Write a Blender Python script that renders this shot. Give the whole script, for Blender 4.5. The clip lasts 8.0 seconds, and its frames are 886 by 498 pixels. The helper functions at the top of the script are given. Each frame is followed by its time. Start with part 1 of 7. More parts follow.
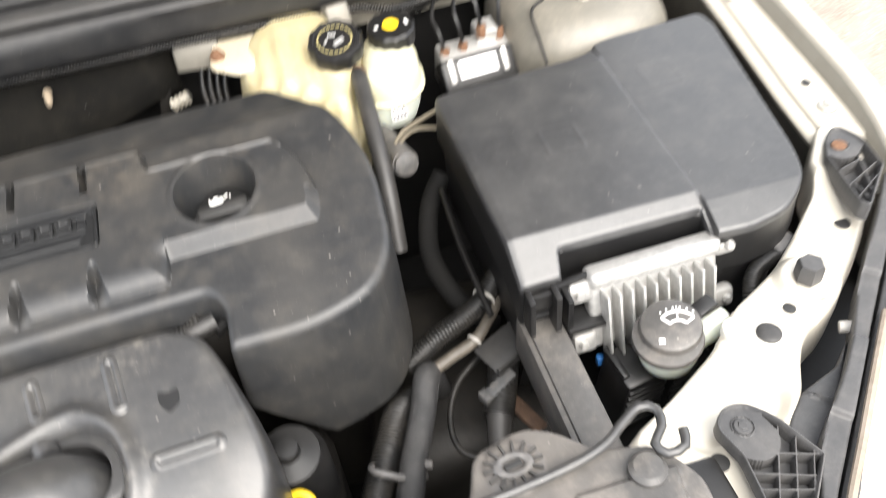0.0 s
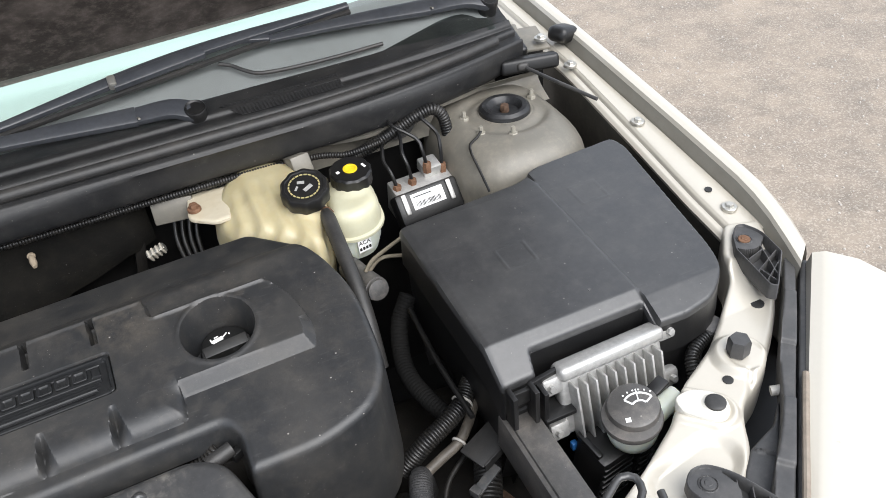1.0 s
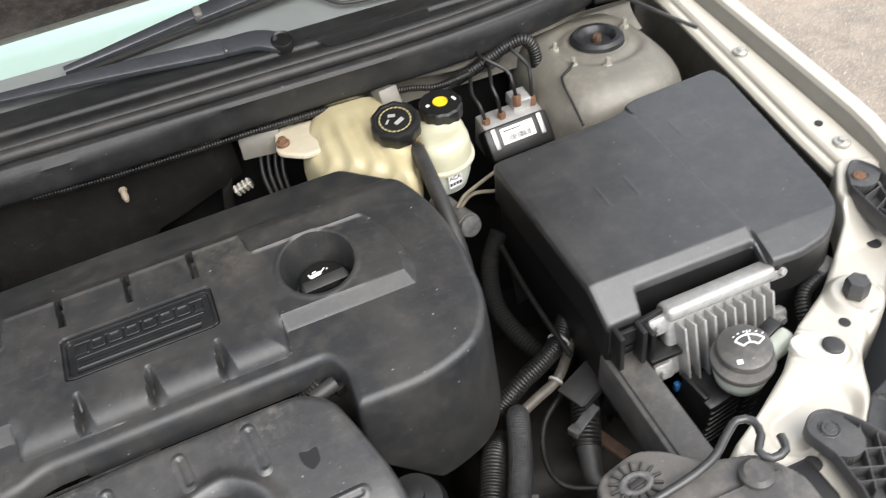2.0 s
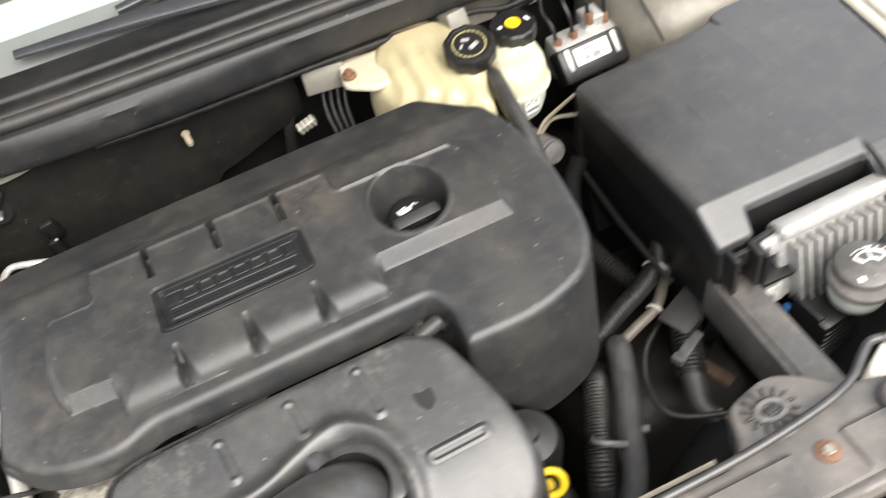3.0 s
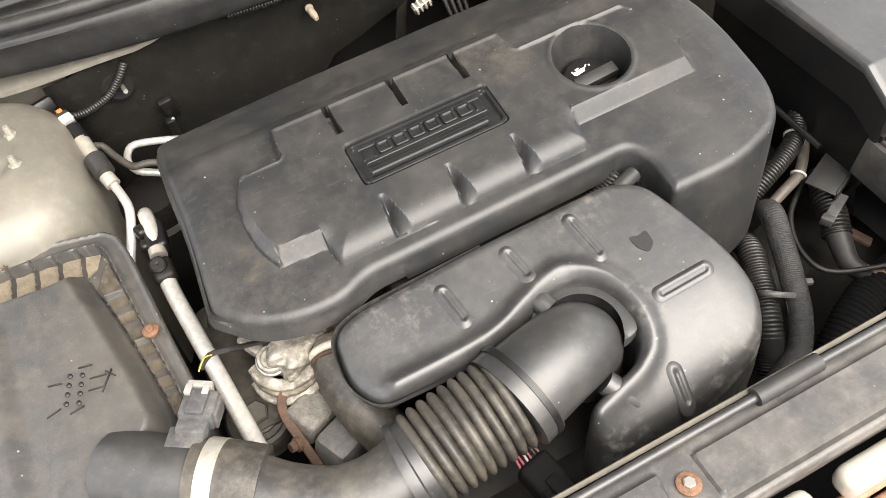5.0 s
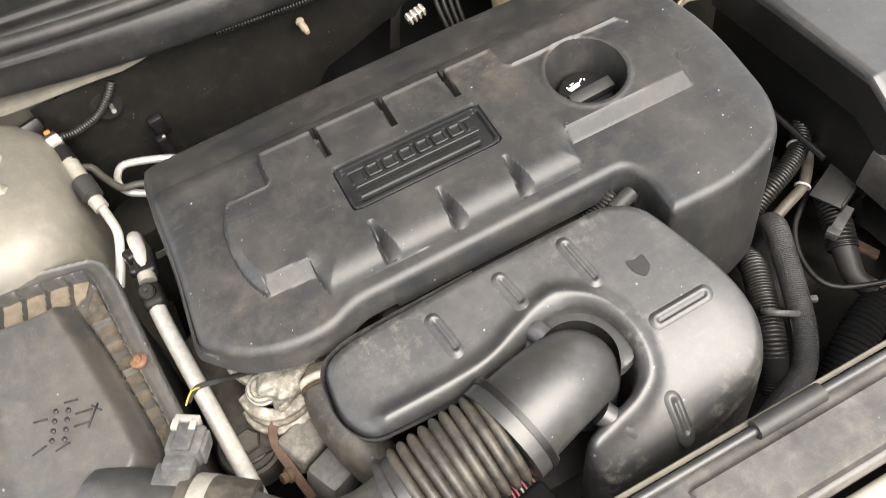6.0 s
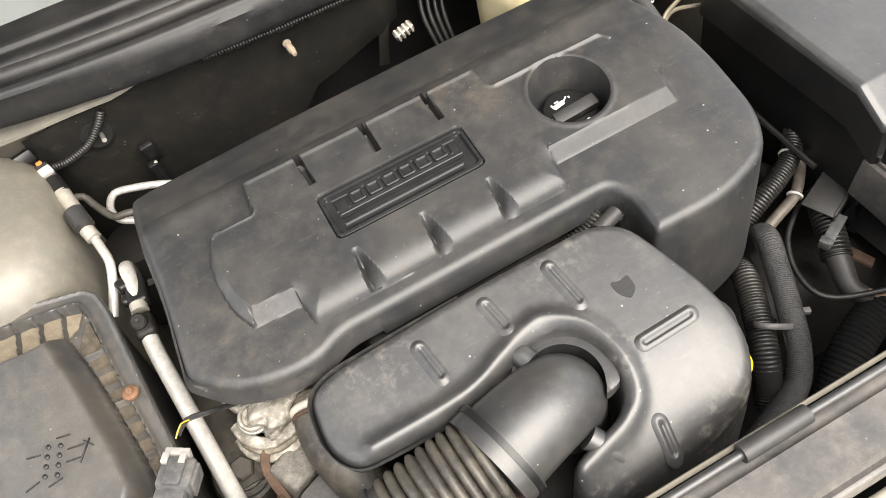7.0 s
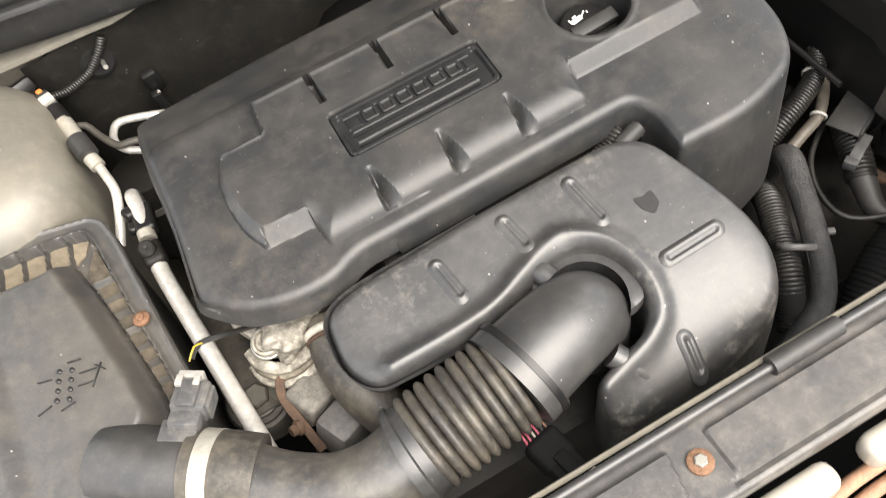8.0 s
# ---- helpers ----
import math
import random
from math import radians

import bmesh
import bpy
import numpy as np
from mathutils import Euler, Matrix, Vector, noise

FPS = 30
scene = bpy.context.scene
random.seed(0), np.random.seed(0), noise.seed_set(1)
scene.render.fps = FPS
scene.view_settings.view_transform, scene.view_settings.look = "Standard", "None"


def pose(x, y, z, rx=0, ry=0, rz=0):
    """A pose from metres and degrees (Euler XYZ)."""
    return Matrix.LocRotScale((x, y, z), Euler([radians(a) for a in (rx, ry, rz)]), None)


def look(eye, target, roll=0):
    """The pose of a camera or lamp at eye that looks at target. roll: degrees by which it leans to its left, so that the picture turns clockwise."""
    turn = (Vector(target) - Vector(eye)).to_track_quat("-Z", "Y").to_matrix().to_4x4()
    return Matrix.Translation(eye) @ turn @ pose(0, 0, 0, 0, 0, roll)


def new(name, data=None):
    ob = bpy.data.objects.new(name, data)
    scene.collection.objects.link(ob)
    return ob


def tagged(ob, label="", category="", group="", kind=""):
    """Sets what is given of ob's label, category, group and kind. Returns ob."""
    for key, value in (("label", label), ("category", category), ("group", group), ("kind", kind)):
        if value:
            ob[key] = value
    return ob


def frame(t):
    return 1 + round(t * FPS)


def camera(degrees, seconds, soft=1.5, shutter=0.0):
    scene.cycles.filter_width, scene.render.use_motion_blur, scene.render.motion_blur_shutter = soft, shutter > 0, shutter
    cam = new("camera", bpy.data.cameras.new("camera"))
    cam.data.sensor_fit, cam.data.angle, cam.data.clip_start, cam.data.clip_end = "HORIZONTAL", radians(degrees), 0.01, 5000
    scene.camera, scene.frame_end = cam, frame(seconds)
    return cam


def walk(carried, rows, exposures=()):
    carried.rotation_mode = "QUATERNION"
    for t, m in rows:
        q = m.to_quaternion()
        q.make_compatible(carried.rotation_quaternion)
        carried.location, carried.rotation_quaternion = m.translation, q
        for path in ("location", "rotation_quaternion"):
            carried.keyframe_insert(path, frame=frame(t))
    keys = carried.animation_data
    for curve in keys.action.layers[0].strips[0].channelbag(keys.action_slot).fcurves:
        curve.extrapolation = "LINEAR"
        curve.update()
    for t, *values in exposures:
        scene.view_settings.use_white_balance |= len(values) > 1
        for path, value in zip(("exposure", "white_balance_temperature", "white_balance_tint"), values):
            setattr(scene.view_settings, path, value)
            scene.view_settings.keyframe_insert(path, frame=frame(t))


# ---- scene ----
cam = camera(57.4, 8.0, soft=0.5, shutter=0.5)
PATH = [
    (0, (0.181, -0.244, 1.45), (0.451, 1.124, 0.016), -6.9),
    (0.3, (0.104, -0.262, 1.495), (0.589, 1.168, 0.184), -6.7),
    (0.5, (0.08, -0.286, 1.515), (0.624, 1.158, 0.242), -7.0),
    (1, (0.091, -0.303, 1.535), (0.645, 1.167, 0.297), -6.2),
    (1.5, (0.094, -0.289, 1.53), (0.583, 1.181, 0.265), -6.6),
    (1.7, (0.067, -0.279, 1.523), (0.518, 1.178, 0.23), -7.4),
    (2.8, (0.007, -0.222, 1.517), (0.32, 1.146, 0.091), -13.0),
    (3, (-0.04, -0.205, 1.501), (0.277, 1.144, 0.059), -13.5),
    (3.5, (-0.249, -0.129, 1.46), (0.152, 1.125, -0.045), -15.0),
    (4, (-0.326, -0.134, 1.472), (0.12, 1.077, -0.056), -11.8),
    (4.5, (-0.334, -0.157, 1.479), (0.119, 1.052, -0.048), -9.2),
    (4.7, (-0.337, -0.162, 1.473), (0.113, 1.045, -0.057), -8.8),
    (5.8, (-0.31, -0.132, 1.474), (0.117, 1.044, -0.086), -9.3),
    (6, (-0.299, -0.131, 1.478), (0.112, 1.061, -0.075), -10.6),
    (6.5, (-0.263, -0.125, 1.488), (0.13, 1.08, -0.059), -13.3),
    (7, (-0.26, -0.125, 1.493), (0.111, 1.075, -0.064), -13.6),
    (7.5, (-0.282, -0.136, 1.485), (0.054, 1.05, -0.09), -14.2),
    (8, (-0.287, -0.131, 1.454), (0.037, 1.005, -0.16), -15.2),
]
walk(cam, [(t, look(eye, target, roll)) for t, eye, target, roll in PATH], [(0,1.55,6450,10),(0.3,1.25,6250,10),(0.6,0.78,6100,10),(1.0,0.56,6050,10),(1.7,0.62,6150,10),(2.8,1.15,6450,10),(3.5,1.35,6650,10),(4.5,1.42,6700,10),(8,1.42,6700,10)])

# ---- place ----
# Car axes: x to the car's left side, y from nose to windscreen, z up from the ground.

# ---- world, sun ----
world = bpy.data.worlds.new("overcast_sky")
scene.world = world
world.use_nodes = True
wn, wl = world.node_tree.nodes, world.node_tree.links
sky = wn.new("ShaderNodeTexSky")
sky.sky_type = "NISHITA"
sky.sun_disc = False
sky.sun_elevation, sky.sun_rotation = radians(50), radians(165)
sky.air_density, sky.dust_density, sky.ozone_density = 0.7, 6.0, 0.0
cloud = wn.new("ShaderNodeMix")                    # even cloud layer over the clear sky
cloud.data_type = "RGBA"
cloud.inputs["Factor"].default_value = 0.80
cloud.inputs["B"].default_value = (9.6, 9.8, 10.2, 1)
wl.new(sky.outputs[0], cloud.inputs["A"])
wl.new(cloud.outputs["Result"], wn["Background"].inputs[0])
wn["Background"].inputs[1].default_value = 0.105
sun = new("sun", bpy.data.lights.new("sun", "SUN"))
sun.data.energy, sun.data.angle, sun.data.color = 3.25, radians(58), (1.0, 0.95, 0.88)
sun.matrix_world = look((0.7, -2.3, 4.0), (0, 0.3, 0.9))


# ---- materials ----
def material(name, color, rough=0.5, metal=0.0, bump=0.0, bump_scale=400.0, dust=0.0, dust_color=(0.32, 0.28, 0.23), dust_scale=9.0,
             grime=0.0, grime_color=(0.02, 0.018, 0.016), coat=0.0, rough_var=0.08, spec=0.5, speck=0.0, vary=0.2):
    """Base colour with two scales of wear: broad dust or grime in patches, fine specks and grain relief."""
    m = bpy.data.materials.new(name)
    m.use_nodes = True
    n, l = m.node_tree.nodes, m.node_tree.links
    b = n["Principled BSDF"]
    b.inputs["Metallic"].default_value, b.inputs["Coat Weight"].default_value = metal, coat
    b.inputs["Specular IOR Level"].default_value = spec
    co = n.new("ShaderNodeTexCoord")

    def noise_tex(scale, detail=4.0, rough_=0.6):
        t = n.new("ShaderNodeTexNoise")
        t.inputs["Scale"].default_value, t.inputs["Detail"].default_value, t.inputs["Roughness"].default_value = scale, detail, rough_
        l.new(co.outputs["Object"], t.inputs["Vector"])
        return t.outputs["Fac"]

    def ramp(fac, lo, hi):
        r = n.new("ShaderNodeMapRange")
        r.inputs["From Min"].default_value, r.inputs["From Max"].default_value = lo, hi
        l.new(fac, r.inputs["Value"])
        return r.outputs[0]

    def mix(fac, a, c):
        x = n.new("ShaderNodeMix")
        x.data_type = "RGBA"
        l.new(fac, x.inputs["Factor"])
        for socket, v in ((x.inputs["A"], a), (x.inputs["B"], c)):
            if isinstance(v, tuple):
                socket.default_value = (*v, 1)
            else:
                l.new(v, socket)
        return x.outputs["Result"]

    def times(a, k):
        x = n.new("ShaderNodeMath")
        x.operation = "MULTIPLY"
        l.new(a, x.inputs[0])
        x.inputs[1].default_value = k
        return x.outputs[0]

    dark = tuple(c * (1 - vary) for c in color)
    light = tuple(min(1, c * (1 + 0.9 * vary)) for c in color)
    broad, fine = noise_tex(dust_scale), noise_tex(120.0, 6.0, 0.7)
    c = mix(ramp(fine, 0.3, 0.7), dark, light)
    if dust:
        c = mix(times(ramp(broad, 0.42, 0.78), dust), c, dust_color)
        film = noise_tex(dust_scale * 4.0, 10.0, 0.84)
        c = mix(times(ramp(film, 0.49, 0.66), 0.65 * dust), c, dust_color)
    if grime:
        c = mix(times(ramp(noise_tex(dust_scale * 2.3, 6.0, 0.7), 0.45, 0.7), grime), c, grime_color)
    if speck:
        dots = n.new("ShaderNodeTexVoronoi")                  # sparse crisp flecks of grit
        dots.inputs["Scale"].default_value = 62.0
        l.new(co.outputs["Object"], dots.inputs["Vector"])
        one = n.new("ShaderNodeSeparateColor")
        l.new(dots.outputs["Color"], one.inputs[0])
        both = n.new("ShaderNodeMath")
        both.operation = "MULTIPLY"
        l.new(ramp(dots.outputs["Distance"], 0.075, 0.045), both.inputs[0])
        l.new(ramp(one.outputs[0], 0.55, 0.9), both.inputs[1])
        c = mix(times(both.outputs[0], speck), c, (0.34, 0.32, 0.29))
        lay = n.new("ShaderNodeMapping")                      # faint scuffs, drawn out one way
        lay.inputs["Rotation"].default_value = (0, 0, 0.6)
        lay.inputs["Scale"].default_value = (26.0, 150.0, 60.0)
        l.new(co.outputs["Object"], lay.inputs["Vector"])
        scuff = n.new("ShaderNodeTexNoise")
        scuff.inputs["Scale"].default_value, scuff.inputs["Detail"].default_value, scuff.inputs["Roughness"].default_value = 1.0, 5.0, 0.7
        l.new(lay.outputs[0], scuff.inputs["Vector"])
        c = mix(times(ramp(scuff.outputs["Fac"], 0.60, 0.74), 0.30 * speck), c, (0.13, 0.125, 0.115))
        c = mix(times(ramp(noise_tex(520.0, 2.0, 0.7), 0.735, 0.775), 0.9 * speck), c, (0.45, 0.42, 0.37))
        c = mix(times(ramp(noise_tex(38.0, 8.0, 0.85), 0.60, 0.75), 0.25 * speck), c, (0.17, 0.155, 0.13))
    l.new(c, b.inputs["Base Color"])
    r = n.new("ShaderNodeMapRange")
    r.inputs["To Min"].default_value, r.inputs["To Max"].default_value = max(0.03, rough - rough_var), min(1, rough + rough_var)
    l.new(broad, r.inputs["Value"])
    l.new(r.outputs[0], b.inputs["Roughness"])
    if bump:
        bp = n.new("ShaderNodeBump")
        bp.inputs["Strength"].default_value, bp.inputs["Distance"].default_value = bump, 0.001
        l.new(noise_tex(bump_scale, 3.0), bp.inputs["Height"])
        l.new(bp.outputs[0], b.inputs["Normal"])
    return m


def soiled(m, spots, color, scale=55.0, lo=0.47, hi=0.62):
    """Lays ragged patches of settled dirt on a material: spots of (place in the object, radius, strength)."""
    n, l = m.node_tree.nodes, m.node_tree.links
    b = n["Principled BSDF"]
    co = n.new("ShaderNodeTexCoord")
    ragged = n.new("ShaderNodeTexNoise")
    ragged.inputs["Scale"].default_value, ragged.inputs["Detail"].default_value, ragged.inputs["Roughness"].default_value = scale, 9.0, 0.74
    l.new(co.outputs["Object"], ragged.inputs["Vector"])
    edge = n.new("ShaderNodeMapRange")
    edge.inputs["From Min"].default_value, edge.inputs["From Max"].default_value = lo, hi
    l.new(ragged.outputs["Fac"], edge.inputs["Value"])
    for at, radius, strength in spots:
        far = n.new("ShaderNodeVectorMath")
        far.operation = "DISTANCE"
        l.new(co.outputs["Object"], far.inputs[0])
        far.inputs[1].default_value = at
        fall = n.new("ShaderNodeMapRange")
        fall.inputs["From Min"].default_value, fall.inputs["From Max"].default_value = radius, 0.35 * radius
        fall.inputs["To Max"].default_value = strength
        l.new(far.outputs["Value"], fall.inputs["Value"])
        k = n.new("ShaderNodeMath")
        k.operation = "MULTIPLY"
        l.new(edge.outputs[0], k.inputs[0])
        l.new(fall.outputs[0], k.inputs[1])
        x = n.new("ShaderNodeMix")
        x.data_type = "RGBA"
        l.new(k.outputs[0], x.inputs["Factor"])
        l.new(b.inputs["Base Color"].links[0].from_socket, x.inputs["A"])
        x.inputs["B"].default_value = (*color, 1)
        l.new(x.outputs["Result"], b.inputs["Base Color"])
    return m


COVER = material("matt_black_plastic", (0.0165, 0.0173, 0.0185), 0.48, bump=0.14, bump_scale=420, spec=0.64, dust=0.48, dust_color=(0.066, 0.060, 0.051), dust_scale=9, speck=0.7)
soiled(COVER, [((0.045, 0.055, 0.23), 0.075, 0.42), ((0.17, 0.05, 0.23), 0.075, 0.22), ((-0.28, -0.08, 0.19), 0.075, 0.30), ((-0.22, -0.12, 0.18), 0.06, 0.25), ((-0.12, 0.13, 0.21), 0.09, 0.2)], (0.105, 0.090, 0.070), 38.0, 0.42, 0.66)
SATIN = material("satin_black_plastic", (0.029, 0.0292, 0.030), 0.39, spec=0.75, bump=0.10, bump_scale=300, dust=0.35, dust_color=(0.095, 0.088, 0.077), dust_scale=13, speck=0.75)
RESON = material("scuffed_black_plastic", (0.029, 0.0292, 0.030), 0.39, spec=0.75, bump=0.10, bump_scale=300, dust=0.35, dust_color=(0.095, 0.088, 0.077), dust_scale=13, speck=0.75)
soiled(RESON, [((0.135, -0.11, 0.07), 0.07, 0.9), ((0.075, -0.12, 0.07), 0.055, 0.55), ((-0.02, -0.115, 0.07), 0.05, 0.7), ((0.05, 0.095, 0.175), 0.06, 0.35), ((-0.15, 0.09, 0.16), 0.07, 0.35), ((0.05, -0.02, 0.14), 0.035, 0.5)], (0.20, 0.185, 0.16), 75.0, 0.50, 0.64)
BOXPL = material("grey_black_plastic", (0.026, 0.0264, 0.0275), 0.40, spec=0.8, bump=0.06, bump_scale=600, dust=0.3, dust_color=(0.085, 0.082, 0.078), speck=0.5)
AIRBOX = material("dusty_black_plastic", (0.046, 0.045, 0.0435), 0.42, spec=0.8, bump=0.2, bump_scale=500, dust=0.6, dust_color=(0.12, 0.105, 0.085), speck=0.8)
SHIELD = material("faded_black_plastic", (0.06, 0.058, 0.056), 0.40, bump=0.15, dust=0.5, dust_color=(0.22, 0.195, 0.17), speck=0.6)
# Dark plastic, and the near-black that stands for shade on walls and sheets.
DEEP = material("dark_plastic_and_shade", (0.007, 0.007, 0.0073), 0.42, bump=0.15, dust=0.2, dust_color=(0.035, 0.032, 0.028))
RUBBER = material("black_rubber", (0.026, 0.0255, 0.025), 0.5, bump=0.2, dust=0.3, dust_color=(0.09, 0.08, 0.07))
HOSE = material("ribbed_rubber_hose", (0.036, 0.033, 0.029), 0.5, bump=0.25, dust=0.8, dust_color=(0.125, 0.108, 0.083), dust_scale=25, speck=0.4)
LOOM = material("black_loom_tube", (0.009, 0.009, 0.009), 0.40, dust=0.35, dust_color=(0.06, 0.053, 0.044), dust_scale=20)
MAT = material("firewall_felt", (0.0055, 0.0052, 0.0044), 0.9, bump=0.8, bump_scale=260, dust=0.6, dust_color=(0.017, 0.015, 0.0112), dust_scale=14, speck=0.3, spec=0.2)
DULL = material("dull_black_tape_and_shade", (0.007, 0.007, 0.007), 0.8, spec=0.2, dust=0.15, dust_color=(0.02, 0.018, 0.015), dust_scale=20)
LINER = material("bonnet_felt", (0.05, 0.043, 0.038), 0.95, bump=1.0, bump_scale=160, dust=0.9, dust_color=(0.17, 0.145, 0.13), dust_scale=13, spec=0.15)
PAINT = material("champagne_paint", (0.50, 0.47, 0.405), 0.3, metal=0.2, coat=0.4, dust=0.15, dust_color=(0.5, 0.45, 0.37), rough_var=0.06, vary=0.02)
PRIMER = material("dusty_inner_paint", (0.155, 0.146, 0.124), 0.46, metal=0.1, dust=0.5, dust_color=(0.285, 0.258, 0.208), dust_scale=12, grime=0.12, grime_color=(0.2, 0.175, 0.14), vary=0.04)
ALLOY = material("cast_aluminium", (0.46, 0.455, 0.44), 0.45, metal=0.6, bump=0.3, bump_scale=300, dust=0.3, dust_color=(0.36, 0.34, 0.31))
TUBEAL = material("drawn_aluminium", (0.64, 0.625, 0.59), 0.32, metal=0.45, dust=0.4, dust_color=(0.42, 0.385, 0.33), dust_scale=20)
IRON = material("corroded_casting", (0.11, 0.095, 0.072), 0.7, metal=0.35, bump=0.9, bump_scale=120, dust=0.8, dust_color=(0.36, 0.32, 0.25), dust_scale=28, grime=0.7, grime_color=(0.05, 0.042, 0.035))
# Dirty metal; the shade of the gaps round the engine is put into its base.
BLOCK = material("darkened_engine_metal", (0.010, 0.009, 0.008), 0.6, metal=0.3, bump=0.8, bump_scale=90, dust=0.4, dust_color=(0.04, 0.034, 0.026), grime=0.7, grime_color=(0.008, 0.007, 0.006))
ZINC = material("zinc_steel", (0.55, 0.54, 0.5), 0.4, metal=0.8, dust=0.4, dust_color=(0.42, 0.38, 0.3), dust_scale=60)
OLDRUST = material("dark_rusty_steel", (0.07, 0.042, 0.028), 0.8, metal=0.2, bump=0.9, bump_scale=250, dust=0.7, dust_color=(0.14, 0.085, 0.052), dust_scale=90)
RUST = material("rusty_steel", (0.15, 0.075, 0.04), 0.75, metal=0.2, bump=0.9, bump_scale=350, dust=0.6, dust_color=(0.25, 0.15, 0.092), dust_scale=120)
LOCKGREY = material("pale_clip_plastic", (0.3, 0.29, 0.27), 0.5, dust=0.4, dust_color=(0.2, 0.18, 0.15), dust_scale=40)
GREYPLUG = material("grey_plug_plastic", (0.065, 0.066, 0.068), 0.45, dust=0.4, dust_color=(0.24, 0.22, 0.19), dust_scale=40)
CREAM = material("cream_plastic", (0.5, 0.47, 0.4), 0.5, dust=0.4, dust_color=(0.3, 0.26, 0.2), dust_scale=40)
YELLOW = material("yellow_plastic", (0.75, 0.52, 0.015), 0.4)
WHITE = material("white_label", (0.82, 0.82, 0.82), 0.5)
INK = material("black_print", (0.02, 0.02, 0.02), 0.5)
PRINT = material("white_print", (0.8, 0.8, 0.78), 0.5)
GREYP = material("grey_print", (0.3, 0.3, 0.29), 0.5)
BLUE = material("blue_plastic", (0.02, 0.10, 0.28), 0.4)
ORANGE = material("orange_plastic", (0.75, 0.2, 0.05), 0.4)
CONN = material("grey_connector", (0.085, 0.083, 0.082), 0.5, dust=0.4, dust_color=(0.2, 0.18, 0.155), dust_scale=30)
LOCK = material("pale_lock_clip", (0.42, 0.405, 0.375), 0.5, dust=0.3)
BOTTLE = material("translucent_white_plastic", (0.64, 0.68, 0.60), 0.35, vary=0.03, dust=0.3, dust_color=(0.55, 0.55, 0.42))
BOTTLE.node_tree.nodes["Principled BSDF"].inputs["Subsurface Weight"].default_value = 0.3
BOTTLE.node_tree.nodes["Principled BSDF"].inputs["Subsurface Radius"].default_value = (0.01, 0.008, 0.005)
TANK = material("yellowed_translucent_plastic", (0.44, 0.39, 0.245), 0.36, dust=0.5, dust_color=(0.40, 0.33, 0.17), dust_scale=16, vary=0.03)
TANK.node_tree.nodes["Principled BSDF"].inputs["Subsurface Weight"].default_value = 0.2
TANK.node_tree.nodes["Principled BSDF"].inputs["Subsurface Radius"].default_value = (0.015, 0.01, 0.004)
GLASS = bpy.data.materials.new("windscreen_glass")
GLASS.use_nodes = True
gn, gl = GLASS.node_tree.nodes, GLASS.node_tree.links
clear, gloss, fres, blend = gn.new("ShaderNodeBsdfTransparent"), gn.new("ShaderNodeBsdfGlossy"), gn.new("ShaderNodeFresnel"), gn.new("ShaderNodeMixShader")
clear.inputs[0].default_value, gloss.inputs["Roughness"].default_value = (0.86, 0.96, 0.93, 1), 0.03
gl.new(fres.outputs[0], blend.inputs[0])
gl.new(clear.outputs[0], blend.inputs[1])
gl.new(gloss.outputs[0], blend.inputs[2])
gl.new(blend.outputs[0], gn["Material Output"].inputs[0])


def asphalt():
    m = material("worn_asphalt", (0.225, 0.19, 0.155), 0.85, bump=1.0, bump_scale=70, dust=0.8, dust_color=(0.31, 0.26, 0.205), dust_scale=2.6, grime=0.6, grime_color=(0.12, 0.108, 0.095), spec=0.3)
    n, l = m.node_tree.nodes, m.node_tree.links
    b = n["Principled BSDF"]
    old = b.inputs["Base Color"].links[0].from_socket
    co = n.new("ShaderNodeTexCoord")
    vor = n.new("ShaderNodeTexVoronoi")
    vor.inputs["Scale"].default_value = 210.0
    l.new(co.outputs["Object"], vor.inputs["Vector"])
    hsv = n.new("ShaderNodeSeparateColor")
    l.new(vor.outputs["Color"], hsv.inputs[0])
    mr = n.new("ShaderNodeMapRange")
    mr.inputs["From Min"].default_value, mr.inputs["From Max"].default_value = 0.60, 1.0
    mr.inputs["To Max"].default_value = 0.32
    l.new(hsv.outputs[0], mr.inputs["Value"])
    mx = n.new("ShaderNodeMix")
    mx.data_type = "RGBA"
    l.new(mr.outputs[0], mx.inputs["Factor"])
    l.new(old, mx.inputs["A"])
    mx.inputs["B"].default_value = (0.56, 0.51, 0.44, 1)
    l.new(mx.outputs["Result"], b.inputs["Base Color"])
    return m


ASPHALT = asphalt()
# Inner wing paint darkened to carry the shade down inside the bay.
APRON = material("shaded_apron_paint", (0.05, 0.047, 0.040), 0.55, dust=0.5, dust_color=(0.10, 0.092, 0.075), dust_scale=18, grime=0.5)
# Wing paint greyed down: the gutter wall's shade is put into the colour.
GUTTER = material("shaded_gutter_paint", (0.24, 0.23, 0.20), 0.5, dust=0.5, dust_color=(0.17, 0.155, 0.13), dust_scale=30, vary=0.06)

# ---- mesh helpers ----
ORIGIN = {}


def thing(name, at, label, category, group="", kind=""):
    ob = new(name)
    ob.empty_display_size = 0.02
    ob.location = at
    ORIGIN[ob.name] = Vector(at)
    return tagged(ob, label, category, group, kind)


def join(*geos):
    verts, faces = [], []
    for v, f in geos:
        k = len(verts)
        verts.extend(tuple(p) for p in v)
        faces.extend(tuple(i + k for i in q) for q in f)
    return verts, faces


def moved(geo, m):
    return [m @ Vector(p) for p in geo[0]], geo[1]


